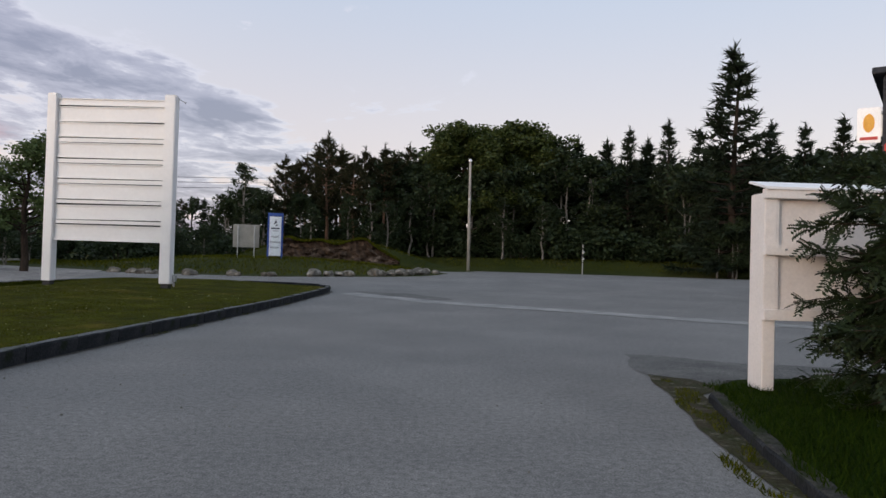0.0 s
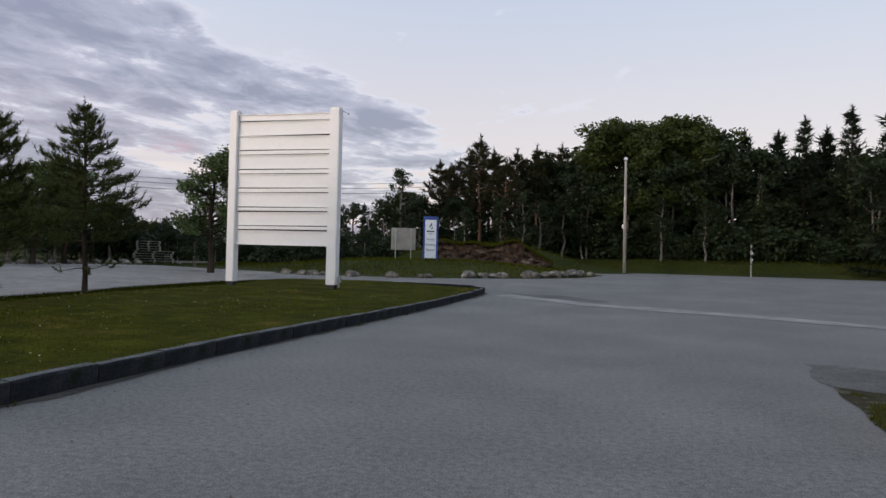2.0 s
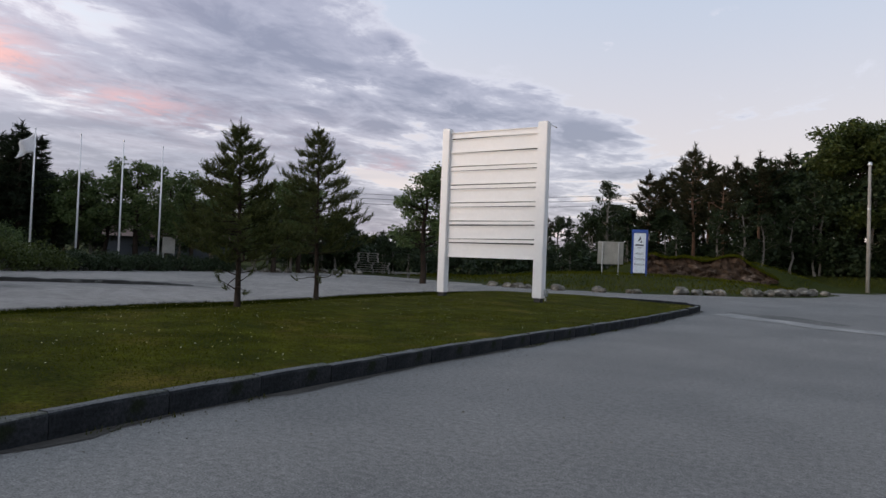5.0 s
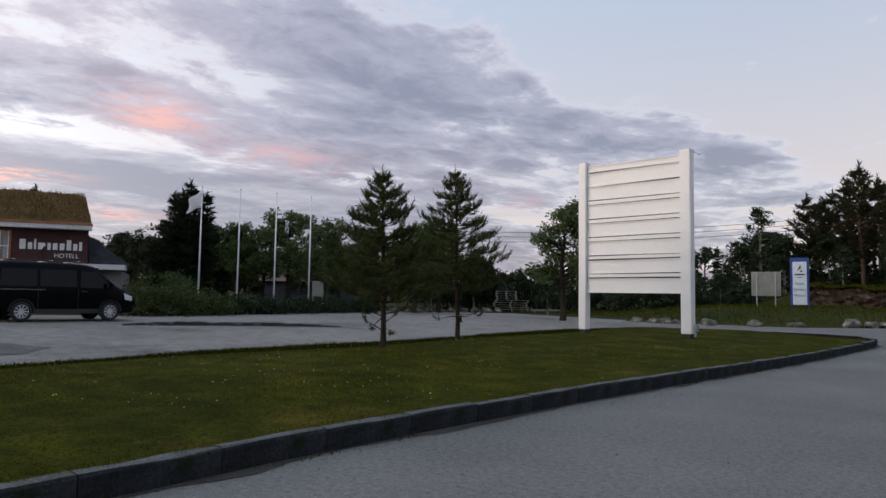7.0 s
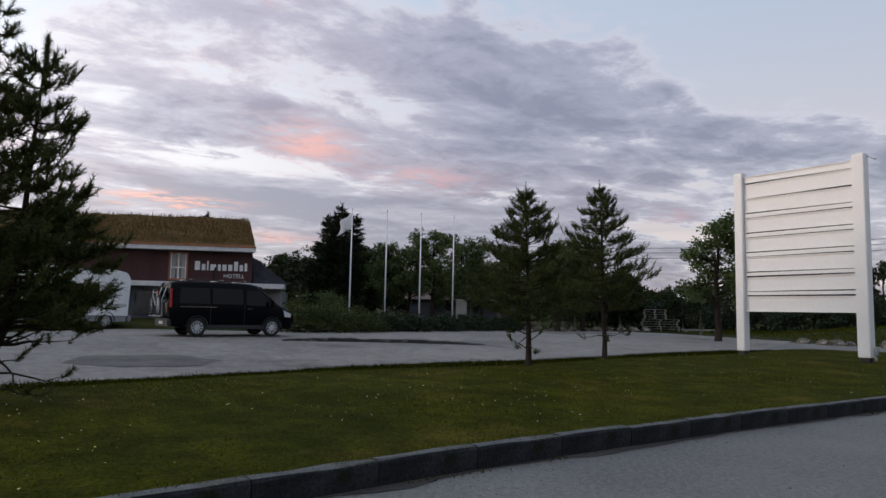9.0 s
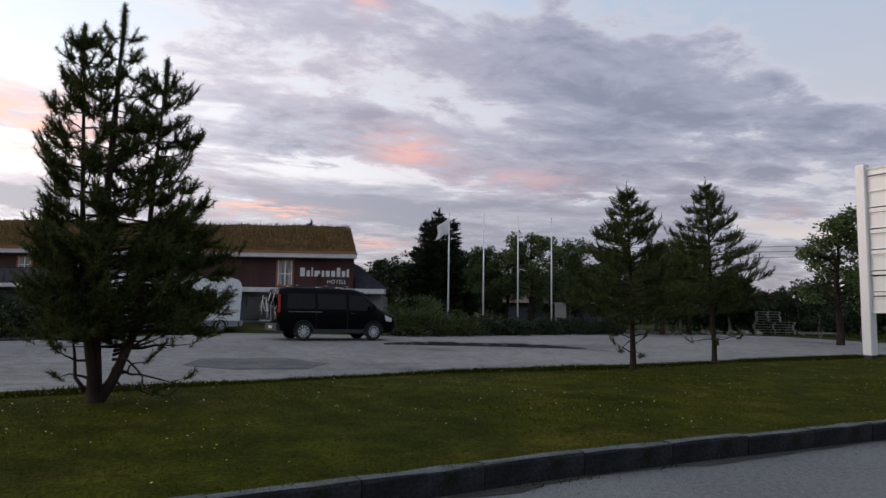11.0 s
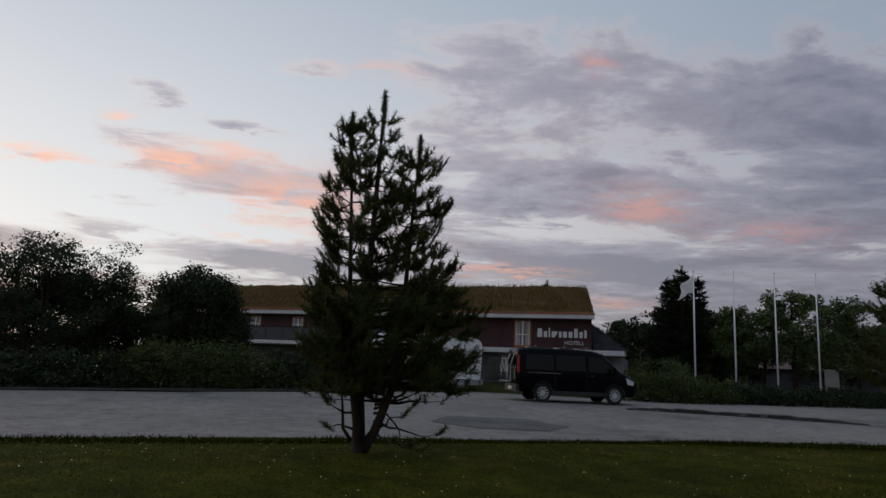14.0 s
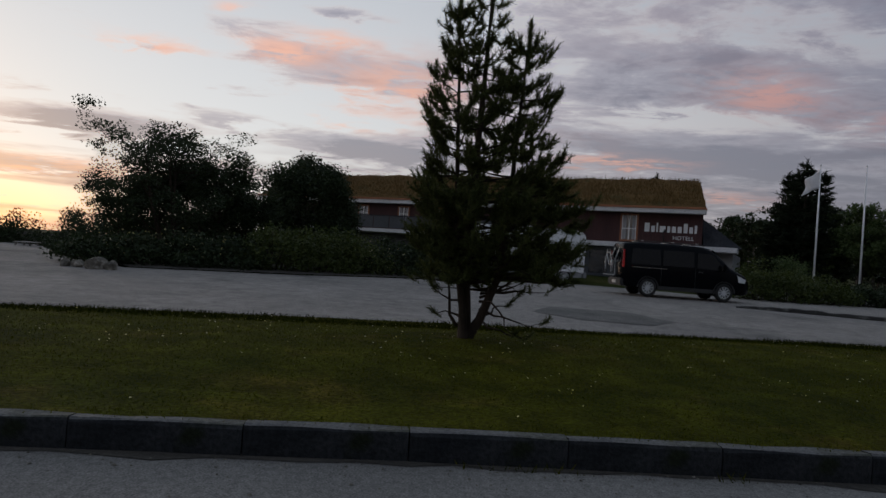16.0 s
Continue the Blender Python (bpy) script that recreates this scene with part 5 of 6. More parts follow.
def blossoms():
    """White flowers over the front of the hedge."""
    rng = np.random.default_rng(9)
    v = []
    for i in range(230):
        az, d = rng.choice((rng.uniform(106, 115.5), rng.uniform(92, 98))), 24.6 + rng.uniform(-0.2, 0.6)
        x, y = at(az, d if az > 100 else d + 2.0)
        z = float(ground_z(x, y)) + rng.uniform(0.35, 1.35)
        s = rng.uniform(0.008, 0.017)
        c = np.array([x, y, z])
        n = rng.normal(0, 1, (2, 3)) * s
        v += [c - n[0], c + n[1], c + n[0], c - n[1]]
    tagged(raw("blossoms", np.array(v), np.arange(len(v)).reshape(-1, 4), PETAL), "scattered pale blossoms on the hedge", "flowers", kind="stuff")


blossoms()
ball = bush("round_tree", 450, 2.45, 2.4, 5.7, LEAF_DARK, "dense dark rounded tree in front of the hotel", 80, 0.14, 620, "tree", 0.72, 0.62)
place(ball, *at(99.7, 36.5))
STOCK["thicket"] = ([bush("thicket_bush", 480 + i, 2.0, 1.7, 2.4, LEAF_DARK, "dark thicket behind the hedge", 60, 0.09, 130) for i in range(2)], 2.4)
wind = broadleaf("leaning_tree", 460, 5.3, 8.4, 0.14, 1, 34, 0.10, BARK, LEAF_DARK, "dark spreading tree behind the hedge against the sunset", stems=3, clumps=480, lean=(-0.03, -0.16), spread=0.022, jit=0.026)
place(wind, *at(110.6, 29.5))
wind2 = broadleaf("spreading_tree", 461, 4.6, 6.0, 0.03, 1, 70, 0.11, BARK, LEAF_DARK, "dense dark tree crowded behind the hedge", stems=3, clumps=420, spread=0.045, jit=0.045)
place(wind2, *at(107.4, 32))
again(wind2, *at(105.2, 33.5), 130, 0.72)
again(wind2, *at(113.2, 31.5), 220, 0.80)
for i in range(11):
    plant("thicket", 103 + i * 1.2, 36 + rngw.uniform(-1, 4), height=rngw.uniform(2.0, 3.0) - (0.6 if i < 3 else 0))
for az, d, h in ((119.9, 44, 3.3), (124.5, 58, 3.2), (116.8, 42, 3.1), (118.4, 46, 2.0), (121.6, 43, 2.6)):
    x, y = at(az, d)
    grown_bush(x, y, 1.7, 1.5, h, LEAF_DARK, "dark bush beyond the barn against the sunset", 470 + int(az), 44, 0.13, 110)


# ---------- the hotel ----------
HU = Vector((-0.470, -0.883, 0))       # along the front, away from the lettered end
HC = Vector((-37.25, 14.63, 0))


def along(az):
    """How far along the hotel's front the bearing az meets it."""
    d = Vector((-math.sin(radians(az)), math.cos(radians(az)), 0))
    e = Vector((-0.25, -0.15, 0))
    w = HC - e
    return (w.y * d.x - w.x * d.y) / (HU.x * d.y - HU.y * d.x)


def hotel():
    def slanted(front, rear, z0, x1, z1):
        bm = box(front, -9.0, z0, x1, 0.0, z1)
        for v in bm.verts:
            if v.co.y < -1 and v.co.x < x1 - 1:
                v.co.x = rear
        return bm

    m = Matrix(((HU.x, 0.883, 0, HC.x), (HU.y, -0.470, 0, HC.y), (0, 0, 1, 0), (0, 0, 0, 1)))
    t = thing("hotel_building", m, "long dark maroon hotel with a dry turf roof and white lettering", "building")
    L = along(103)
    wall = part("upper_wall", slanted(-0.10, 1.25, 2.85, L, 4.62), MAROON, t, "dark maroon boarded upper wall")
    # ground floor in the dark panel colour, which stands in for its shade
    part("lower_wall", box(0.1, -8.9, -0.6, L - 0.1, -0.25, 2.6), PANEL, t, "ground floor wall with its shade put in as dark grey")
    part("ledge", box(-1.9, -1.2, 2.58, L, 0.35, 2.85, 0.01), FASCIA, t, "pale concrete ledge")
    # boards of the upper wall between the window and the end
    u0, u1 = along(74.35), along(72.95)
    x = -0.08
    while x < u0 + 3.0:
        if not (u0 - 0.2 < x + 0.07 < u1 + 0.2 or u1 - 0.2 < x + 0.07 < u0 + 0.2):
            part("wall_board", box(x, 0.0, 2.86, x + 0.13, 0.022, 4.55), MAROON, wall)
        x += 0.15
    part("fascia", box(-0.28, 0.25, 4.55, L + 0.3, 0.75, 4.78, 0.01), FASCIA, t, "pale fascia under the turf")
    part("verge_board", box(-0.30, 0.2, 4.78, L + 0.3, 0.80, 4.90, 0.01), ORANGE, t, "orange wooden turf log")
    # the turf roof with a ragged surface
    bm = bmesh.new()
    nx, ny = 90, 14
    grid = []
    for i in range(nx + 1):
        row = []
        for j in range(ny + 1):
            u = 0.0 + (L + 0.3) * i / nx
            w = j / ny
            v = 0.72 - 10.4 * w
            zz = 4.86 + 2.05 * (1 - abs(2 * w - 1))
            zz += 0.10 * noise.noise((u * 0.8, v * 0.8, 0)) + 0.07 * noise.noise((u * 2.5, v * 2.5, 3)) + (0.12 if 0 < j < ny and 0 < i < nx else 0)
            row.append(bm.verts.new((u - 0.30 * (1 - i / nx) + 1.9 * w * (1 - i / nx), v, zz)))
        grid.append(row)
    for i in range(nx):
        for j in range(ny):
            bm.faces.new((grid[i][j], grid[i + 1][j], grid[i + 1][j + 1], grid[i][j + 1]))
    roof = part("turf_roof", bm, SOD, t, "dry brown turf roof", smooth=True)
    for i in (0, nx):
        bm = bmesh.new()
        col = [bm.verts.new(v) for v in ((-0.08 if i == 0 else L, 0.0, 4.5), (0.80 if i == 0 else L, -4.48, 6.7), (1.45 if i == 0 else L, -9.0, 4.5))]
        bm.faces.new(col)
        part("gable", bm, MAROON, t)
    # grass that stands on the turf
    rng = np.random.default_rng(14)
    k = 15000
    u, w = rng.uniform(0.05, L, k), rng.beta(1.2, 1.6, k) * 0.56
    zt = 4.90 + 2.05 * (1 - np.abs(2 * w - 1)) + 0.08
    b = np.column_stack([u + (1.9 * w - 0.30) * (1 - u / L), 0.72 - 10.4 * w, zt])
    hgt = rng.uniform(0.06, 0.22, k) * (1 + 0.8 * (rng.uniform(0, 1, k) > 0.96))
    tip = b + np.column_stack([rng.normal(0, 0.06, k), rng.normal(0.02, 0.06, k), hgt])
    wd = np.column_stack([np.full(k, 0.02), np.zeros(k), np.zeros(k)])
    raw("turf_grass", np.stack([b - wd, b + wd, tip], 1).reshape(-1, 3), np.arange(3 * k).reshape(-1, 3), STRAW, roof, "tufts of dry grass")["kind"] = "stuff"

    def window(ua, ub, z0, z1):
        ua, ub = min(ua, ub), max(ua, ub)
        fr = bmesh.new()
        for x0, x1, a0, a1 in ((ua - 0.1, ua, z0 - 0.1, z1 + 0.1), (ub, ub + 0.1, z0 - 0.1, z1 + 0.1), (ua, ub, z0 - 0.1, z0), (ua, ub, z1, z1 + 0.1)):
            box(x0, 0.0, a0, x1, 0.07, a1, 0.006, fr)
        win = part("window", fr, ORANGE, t, "orange wooden window frame")
        bars = bmesh.new()
        mid = (ua + ub) / 2
        box(mid - 0.035, 0.01, z0, mid + 0.035, 0.05, z1, 0, bars)
        box(ua, 0.012, z0 + 0.6, mid - 0.036, 0.048, z0 + 0.65, 0, bars)
        box(mid + 0.036, 0.012, z0 + 0.6, ub, 0.048, z0 + 0.65, 0, bars)
        for x in (ua, ub - 0.05):
            box(x, 0.013, z0, x + 0.05, 0.046, z1, 0, bars)
        part("mullion", bars, WHITEBODY, win)
        part("pane", box(ua, 0.004, z0, ub, 0.009, z1), GLASS, win)
        for x0, x1 in ((ua + 0.06, ua + 0.24), (ub - 0.24, ub - 0.06)):
            part("curtain", box(x0, 0.0095, z0 + 0.02, x1, 0.0115, z1 - 0.02), CURTAIN, win)

    window(along(74.25) - 0.05, along(73.05), 3.02, 4.4)
    for az in (95.3, 92, 89):
        window(along(az) - 0.35, along(az) + 0.35, 3.3, 4.35)
    # balcony on the far half
    ba, bb = along(84), L
    part("balcony_floor", box(ba, 0.36, 2.62, bb, 1.3, 2.84), FASCIA, t)
    x = ba
    while x < bb - 1.2:
        part("balcony_panel", box(x + 0.03, 1.24, 2.9, x + 1.17, 1.28, 3.65), PANEL, t, "dark blue-grey balcony panel")
        x += 1.2
    part("balcony_rail", box(ba, 1.2, 3.66, bb, 1.32, 3.72), SLATE, t)
    part("chimney", box(L - 0.9, -4.0, 5.4, L - 0.1, -3.2, 7.2, 0.02), GREYWALL, t, "grey chimney")
    # ground-floor openings in the shade of the ledge
    for az in (76, 79, 82, 86):
        u = along(az)
        part("lower_window", box(u - 0.5, -0.248, 1.0, u + 0.5, -0.235, 2.3), GLASS, t)
    # low wing with a slate roof beside the lettered end
    bm = bmesh.new()
    pts = [(-0.12, -0.8, 2.86), (-2.1, -0.8, 2.86), (-1.2, -8, 2.86), (0.9, -8, 2.86), (0.12, -1.6, 4.5), (0.9, -7, 4.5)]
    vv = [bm.verts.new(p) for p in pts]
    for f in ((0, 1, 4), (1, 2, 5, 4), (2, 3, 5), (0, 4, 5, 3), (0, 3, 2, 1)):
        bm.faces.new([vv[i] for i in f])
    part("slate_roof", bm, SLATE, t, "dark slate roof of the low wing")
    part("wing_wall", box(-1.65, -8, -0.6, 0.09, -0.9, 2.57), GREYWALL, t)
    # the hotel's name as plain letter blocks, and the readable word beneath it
    ua, ub = along(68.45), along(72.45)
    sgn = part("name_sign", box(ub - 0.02, 0.022, 3.50, ua + 0.02, 0.026, 3.52) if ua > ub else box(ua - 0.02, 0.024, 3.515, ub + 0.02, 0.027, 3.52), MAROON, t)
    wid = (0.36, 0.26, 0.12, 0.42, 0.2, 0.29, 0.29, 0.28, 0.25, 0.18)
    tall = (0.50, 0.34, 0.52, 0.34, 0.34, 0.34, 0.34, 0.52, 0.34, 0.44)
    span = sum(wid) + 0.06 * 9
    sc = abs(ub - ua) / span
    hi = max(ua, ub)
    for w, h in zip(wid, tall):
        a = hi - w * sc
        mid = (hi + a) / 2
        part("letter_block", box(mid - 0.42 * w * sc, 0.024, 3.52, mid + 0.42 * w * sc, 0.05, 3.52 + h, 0.006), WHITEBODY, sgn, "plain white letter block")
        hi = a - 0.06 * sc
    ha, hb = along(70.4), along(68.5)
    letters("lettering", "HOTELL", 0.31, WHITEBODY, sgn, Matrix.Translation(((ha + hb) / 2, 0.03, 3.13)) @ pose(0, 0, 0, 90, 0, 180) @ Matrix.Diagonal((1.0, 1, 1, 1)), 0.012)
    # lamp arm over the lettering
    part("lamp_arm", tube([(along(70.9), 0.03, 2.95), (along(70.9), 0.5, 3.45), (along(70.7), 0.6, 3.6)], [0.03, 0.03, 0.08], 8), BLACK, t, "dark lamp arm")


hotel()


# ---------- vehicles ----------
def loft(stations, sections, mat, name, parent, label=""):
    bm = bmesh.new()
    rings = []
    for s in stations:
        rings.append([bm.verts.new(p) for p in sections(*s)])
    n = len(rings[0])
    for a, b in zip(rings, rings[1:]):
        for k in range(n):
            bm.faces.new((a[k], a[(k + 1) % n], b[(k + 1) % n], b[k]))
    bm.faces.new(rings[0])
    bm.faces.new(rings[-1])
    bmesh.ops.bevel(bm, geom=[e for e in bm.edges if e.calc_face_angle(0) > 0.6], offset=0.04, segments=2, affect="EDGES")
    return part(name, bm, mat, parent, label, smooth=True)


def wheel(parent, x, y, r=0.335, w=0.22, rim=ALLOY):
    s = 1 if y > 0 else -1
    bm = bmesh.new()
    prof = ((0.66, -0.5), (0.92, -0.5), (1.0, -0.35), (1.0, 0.35), (0.92, 0.5), (0.66, 0.5))
    n = 26
    rings = [[bm.verts.new((x + r * q * math.cos(6.2832 * k / n), y + w * u, r + r * q * math.sin(6.2832 * k / n))) for k in range(n)] for q, u in prof]
    for a, b in zip(rings, rings[1:] + rings[:1]):
        for k in range(n):
            bm.faces.new((a[k], a[(k + 1) % n], b[(k + 1) % n], b[k]))
    wh = part("wheel", bm, RUBBER, parent, "black tyre on an alloy wheel", smooth=True)
    rb = bmesh.new()
    for k in range(10):
        a = 6.2832 * k / 10
        c, sn = math.cos(a), math.sin(a)
        tube([(x + 0.05 * c, y + s * w * 0.38, r + 0.05 * sn), (x + r * 0.64 * c, y + s * w * 0.45, r + r * 0.64 * sn)], [0.026, 0.02], 5, rb)
    tube([(x, y + s * w * 0.3, r), (x, y + s * w * 0.5, r)], [0.06, 0.05], 12, rb)
    for q0, q1 in ((0.60, 0.67),):
        a = [rb.verts.new((x + r * q0 * math.cos(6.2832 * k / n), y + s * w * 0.47, r + r * q0 * math.sin(6.2832 * k / n))) for k in range(n)]
        b = [rb.verts.new((x + r * q1 * math.cos(6.2832 * k / n), y + s * w * 0.47, r + r * q1 * math.sin(6.2832 * k / n))) for k in range(n)]
        for k in range(n):
            rb.faces.new((a[k], a[(k + 1) % n], b[(k + 1) % n], b[k]))
    part("rim", rb, rim, wh, "silver ten-spoke rim")
    part("hub_shade", tube([(x, y + s * w * 0.1, r), (x, y + s * w * 0.14, r)], [r * 0.62, r * 0.62], 20), BLACK, wh)
    arch = bmesh.new()
    ra, rb2 = r * 1.10, r * 1.24
    n2 = 16
    pa = [[arch.verts.new((x + q * math.cos(math.pi * k / n2), y + s * d, r + q * math.sin(math.pi * k / n2))) for k in range(n2 + 1)] for q, d in ((ra, 0.10), (rb2, 0.125), (rb2, 0.02), (ra, 0.02))]
    for a, b in zip(pa, pa[1:] + pa[:1]):
        for k in range(n2):
            arch.faces.new((a[k], a[k + 1], b[k + 1], b[k]))
    part("wheel_arch", arch, BLACK, parent)


def side_pane(name, poly, y, parent, mat=CARGLASS, tilt=0.0, thick=0.012):
    bm = extrude_poly(poly, 0, thick)
    z0 = min(p[1] for p in poly)
    for v in bm.verts:
        v.co.y = y + (v.co.y if y > 0 else -v.co.y) - (1 if y > 0 else -1) * tilt * (v.co.z - z0)
    return part(name, bm, mat, parent)


def van():
    x, y = at(69.2, 28.0)
    y -= 0.55
    t = thing("van", pose(x, y, float(level(x, y)) + 0.012, 0, 0, 88), "black passenger van with alloy wheels parked on gravel", "van")
    st = ((0.0, 0.5, 1.15, 1.80, 0.90), (0.08, 0.36, 1.15, 1.93, 0.965), (0.6, 0.28, 1.15, 1.97, 0.985), (1.8, 0.28, 1.15, 1.985, 0.985), (3.0, 0.28, 1.14, 1.96, 0.985), (3.35, 0.28, 1.12, 1.90, 0.98),
          (3.75, 0.28, 1.10, 1.62, 0.975), (4.15, 0.28, 1.06, 1.26, 0.96), (4.35, 0.28, 1.0, 1.16, 0.95), (4.75, 0.28, 0.86, 1.0, 0.89), (4.93, 0.34, 0.7, 0.82, 0.76))

    def section(s, zb, belt, top, hw):
        s -= 2.45
        half = [(hw * 0.9, zb), (hw * 0.985, zb + 0.14), (hw, (zb + belt) / 2), (hw * 0.985, belt), (hw * 0.985 - 0.30 * (top - belt) * 0.5, top - min(0.09, (top - belt) * 0.4)), (hw * 0.985 - 0.30 * (top - belt) * 0.5 - 0.12, top)]
        return [(s, a, z) for a, z in half] + [(s, -a, z) for a, z in reversed(half)]

    body = loft(st, section, CARPAINT, "body", t, "glossy black bodywork")
    for s in (-1, 1):
        yy = s * 0.972
        for poly in (((-2.15, 1.17), (-1.0, 1.17), (-1.02, 1.74), (-2.1, 1.74)), ((-0.92, 1.17), (0.28, 1.17), (0.27, 1.74), (-0.92, 1.74)), ((0.40, 1.16), (1.52, 1.12), (1.0, 1.70), (0.42, 1.72))):
            side_pane("side_window", poly, yy, t, CARGLASS, 0.15)
        part("trim_strip", box(-2.1, yy - 0.006 + s * 0.012, 1.04, -0.75, yy + 0.006 + s * 0.014, 1.075), CHROME, t, "pale trim strip")
        part("sill", box(-1.1, yy - 0.01, 0.27, 1.2, yy + 0.012, 0.42, 0.01), BLACK, t)
        part("tail_lamp", box(-2.475, s * 0.93 - 0.05, 1.02, -2.40, s * 0.93 + 0.042, 1.68, 0.015), REDLENS, t, "tall red tail lamp")
        lamp = extrude_poly(((1.75, 0.78), (2.28, 0.72), (2.3, 0.86), (1.95, 1.0)), s * 0.80, s * 0.925)
        part("headlight", lamp, CLEARLENS, t, "clear headlight")
        mirror = part("wing_mirror", box(1.28, s * 1.14 - 0.12, 1.12, 1.42, s * 1.14 + 0.06, 1.36, 0.03), CARPAINT, t)
        part("mirror_glass", box(1.268, s * 1.14 - 0.09, 1.15, 1.279, s * 1.14 + 0.03, 1.33), CHROME, mirror)
        part("roof_rail", tube([(-2.0, s * 0.72, 1.99), (-1.95, s * 0.72, 2.03), (0.6, s * 0.72, 2.03), (0.68, s * 0.72, 1.98)], [0.018] * 4, 6), BLACK, t)
        for xx in (-0.97, 0.34):
            part("door_seam", box(xx - 0.006, yy + s * 0.010, 0.42, xx + 0.006, yy + s * 0.016, 1.15), BLACK, t)
        part("door_handle", box(0.46, yy + s * 0.008, 1.0, 0.62, yy + s * 0.035, 1.04, 0.008), BLACK, t)
        for xx in (-1.46, 1.47):
            wheel(t, xx, s * 0.90)
    for xx in (-1.7, -0.5, 0.4):
        part("cross_bar", box(xx - 0.03, -0.75, 2.03, xx + 0.03, 0.75, 2.065, 0.01), STEEL, t)
    part("windscreen", extrude_poly(((1.0, 1.855), (1.66, 1.275), (1.69, 1.29), (1.03, 1.875)), -0.74, 0.74), CARGLASS, t)
    part("rear_window", box(-2.46, -0.62, 1.2, -2.44, 0.62, 1.72, 0.005), CARGLASS, t)
    part("rear_bumper", box(-2.52, -0.93, 0.34, -2.36, 0.93, 0.62, 0.04), BLACK, t)
    part("front_bumper", box(2.30, -0.78, 0.30, 2.50, 0.78, 0.56, 0.05), BLACK, t)
    part("grille", box(2.40, -0.45, 0.60, 2.495, 0.45, 0.74, 0.02), BLACK, t)
    part("plate", box(-2.532, -0.26, 0.42, -2.52, 0.26, 0.53), WHITEBODY, t)
    # the carrier on the tail door
    rack = bmesh.new()
    for s in (-0.35, 0.35):
        tube([(-2.46, s, 1.75), (-2.62, s, 1.3), (-2.60, s, 0.72), (-2.9, s, 0.70)], [0.018] * 4, 6, rack)
    tube([(-2.75, -0.75, 0.71), (-2.75, 0.75, 0.71)], [0.025, 0.025], 6, rack)
    part("cycle_rack", rack, STEEL, t)
    t.scale = (0.95, 1.0, 1.0)
    # a bicycle hangs on the carrier
    bike = thing("bicycle", pose(x, y, float(level(x, y)) + 0.012, 0, 0, 88) @ pose(-2.64, 0.0, 0.745), "bicycle strapped to a carrier behind the van", "bicycle")
    for s in (-0.52, 0.52):
        n = 28
        pts = [(0, s + 0.34 * math.cos(6.2832 * k / n), 0.34 + 0.34 * math.sin(6.2832 * k / n)) for k in range(n + 1)]
        w = part("wheel", tube(pts, [0.02] * (n + 1), 5), RUBBER, bike)
        sp = bmesh.new()
        for k in range(12):
            tube([(0, s, 0.34), (0, s + 0.33 * math.cos(6.2832 * k / 12), 0.34 + 0.33 * math.sin(6.2832 * k / 12))], [0.004, 0.004], 3, sp)
        part("spokes", sp, ALLOY, w)
    fr = bmesh.new()
    for a, b in (((0, -0.52, 0.34), (0, -0.12, 0.32)), ((0, -0.12, 0.32), (0, -0.28, 0.85)), ((0, -0.28, 0.78), (0, 0.32, 0.82)), ((0, -0.12, 0.32), (0, 0.34, 0.72)), ((0, 0.30, 0.92), (0, 0.52, 0.34)), ((0, -0.26, 0.78), (0, -0.52, 0.34))):
        tube([a, b], [0.02, 0.02], 6, fr)
    part("frame", fr, STEEL, bike)
    part("saddle", box(-0.06, -0.40, 0.86, 0.06, -0.16, 0.92, 0.02), BLACK, bike)
    part("handlebar", tube([(-0.25, 0.30, 0.98), (0, 0.33, 0.96), (0.25, 0.30, 0.98)], [0.015] * 3, 6), BLACK, bike)


van()


def camper():
    x, y = at(81.9, 35.5)
    t = thing("motorhome", pose(x, y, float(level(x, y)) + 0.02, 0, 0, 88), "white motorhome parked behind the lawn pine", "motorhome")
    prof = ((-2.9, 0.55), (-2.95, 1.2), (-2.92, 2.35), (-2.6, 2.62), (2.2, 2.62), (2.62, 2.5), (2.75, 2.2), (2.68, 0.5))
    bm = extrude_poly(prof, -1.08, 1.08)
    bmesh.ops.bevel(bm, geom=bm.edges[:], offset=0.06, segments=2, affect="EDGES")
    part("body", bm, WHITEBODY, t, "white bodywork")
    for s in (-1, 1):
        for a, b in ((-2.1, -1.0), (-0.4, 0.7)):
            part("side_window", box(a, s * 1.082, 1.35, b, s * 1.095, 1.95, 0.004), CARGLASS, t)
        part("skirt", box(-2.8, s * 1.0 - 0.06, 0.3, 2.6, s * 1.0 + 0.06, 0.56), GREYWALL, t)
        part("side_stripe", box(-2.85, s * 1.081, 0.95, 2.6, s * 1.088, 1.10), STEEL, t)
        for xx in (-1.6, 1.75):
            wheel(t, xx, s * 0.97, 0.33, 0.2, STEEL)
        part("wing_mirror", box(2.3, s * 1.24 - 0.1, 1.5, 2.4, s * 1.24 + 0.1, 1.85, 0.03), WHITEBODY, t)
    part("front_window", box(2.74, -0.9, 1.35, 2.77, 0.9, 2.05), CARGLASS, t)
    part("roof_vent", box(-0.6, -0.35, 2.62, 0.1, 0.35, 2.74, 0.03), WHITEBODY, t)
    part("bumper", box(2.66, -1.0, 0.3, 2.85, 1.0, 0.6, 0.04), GREYWALL, t)


camper()


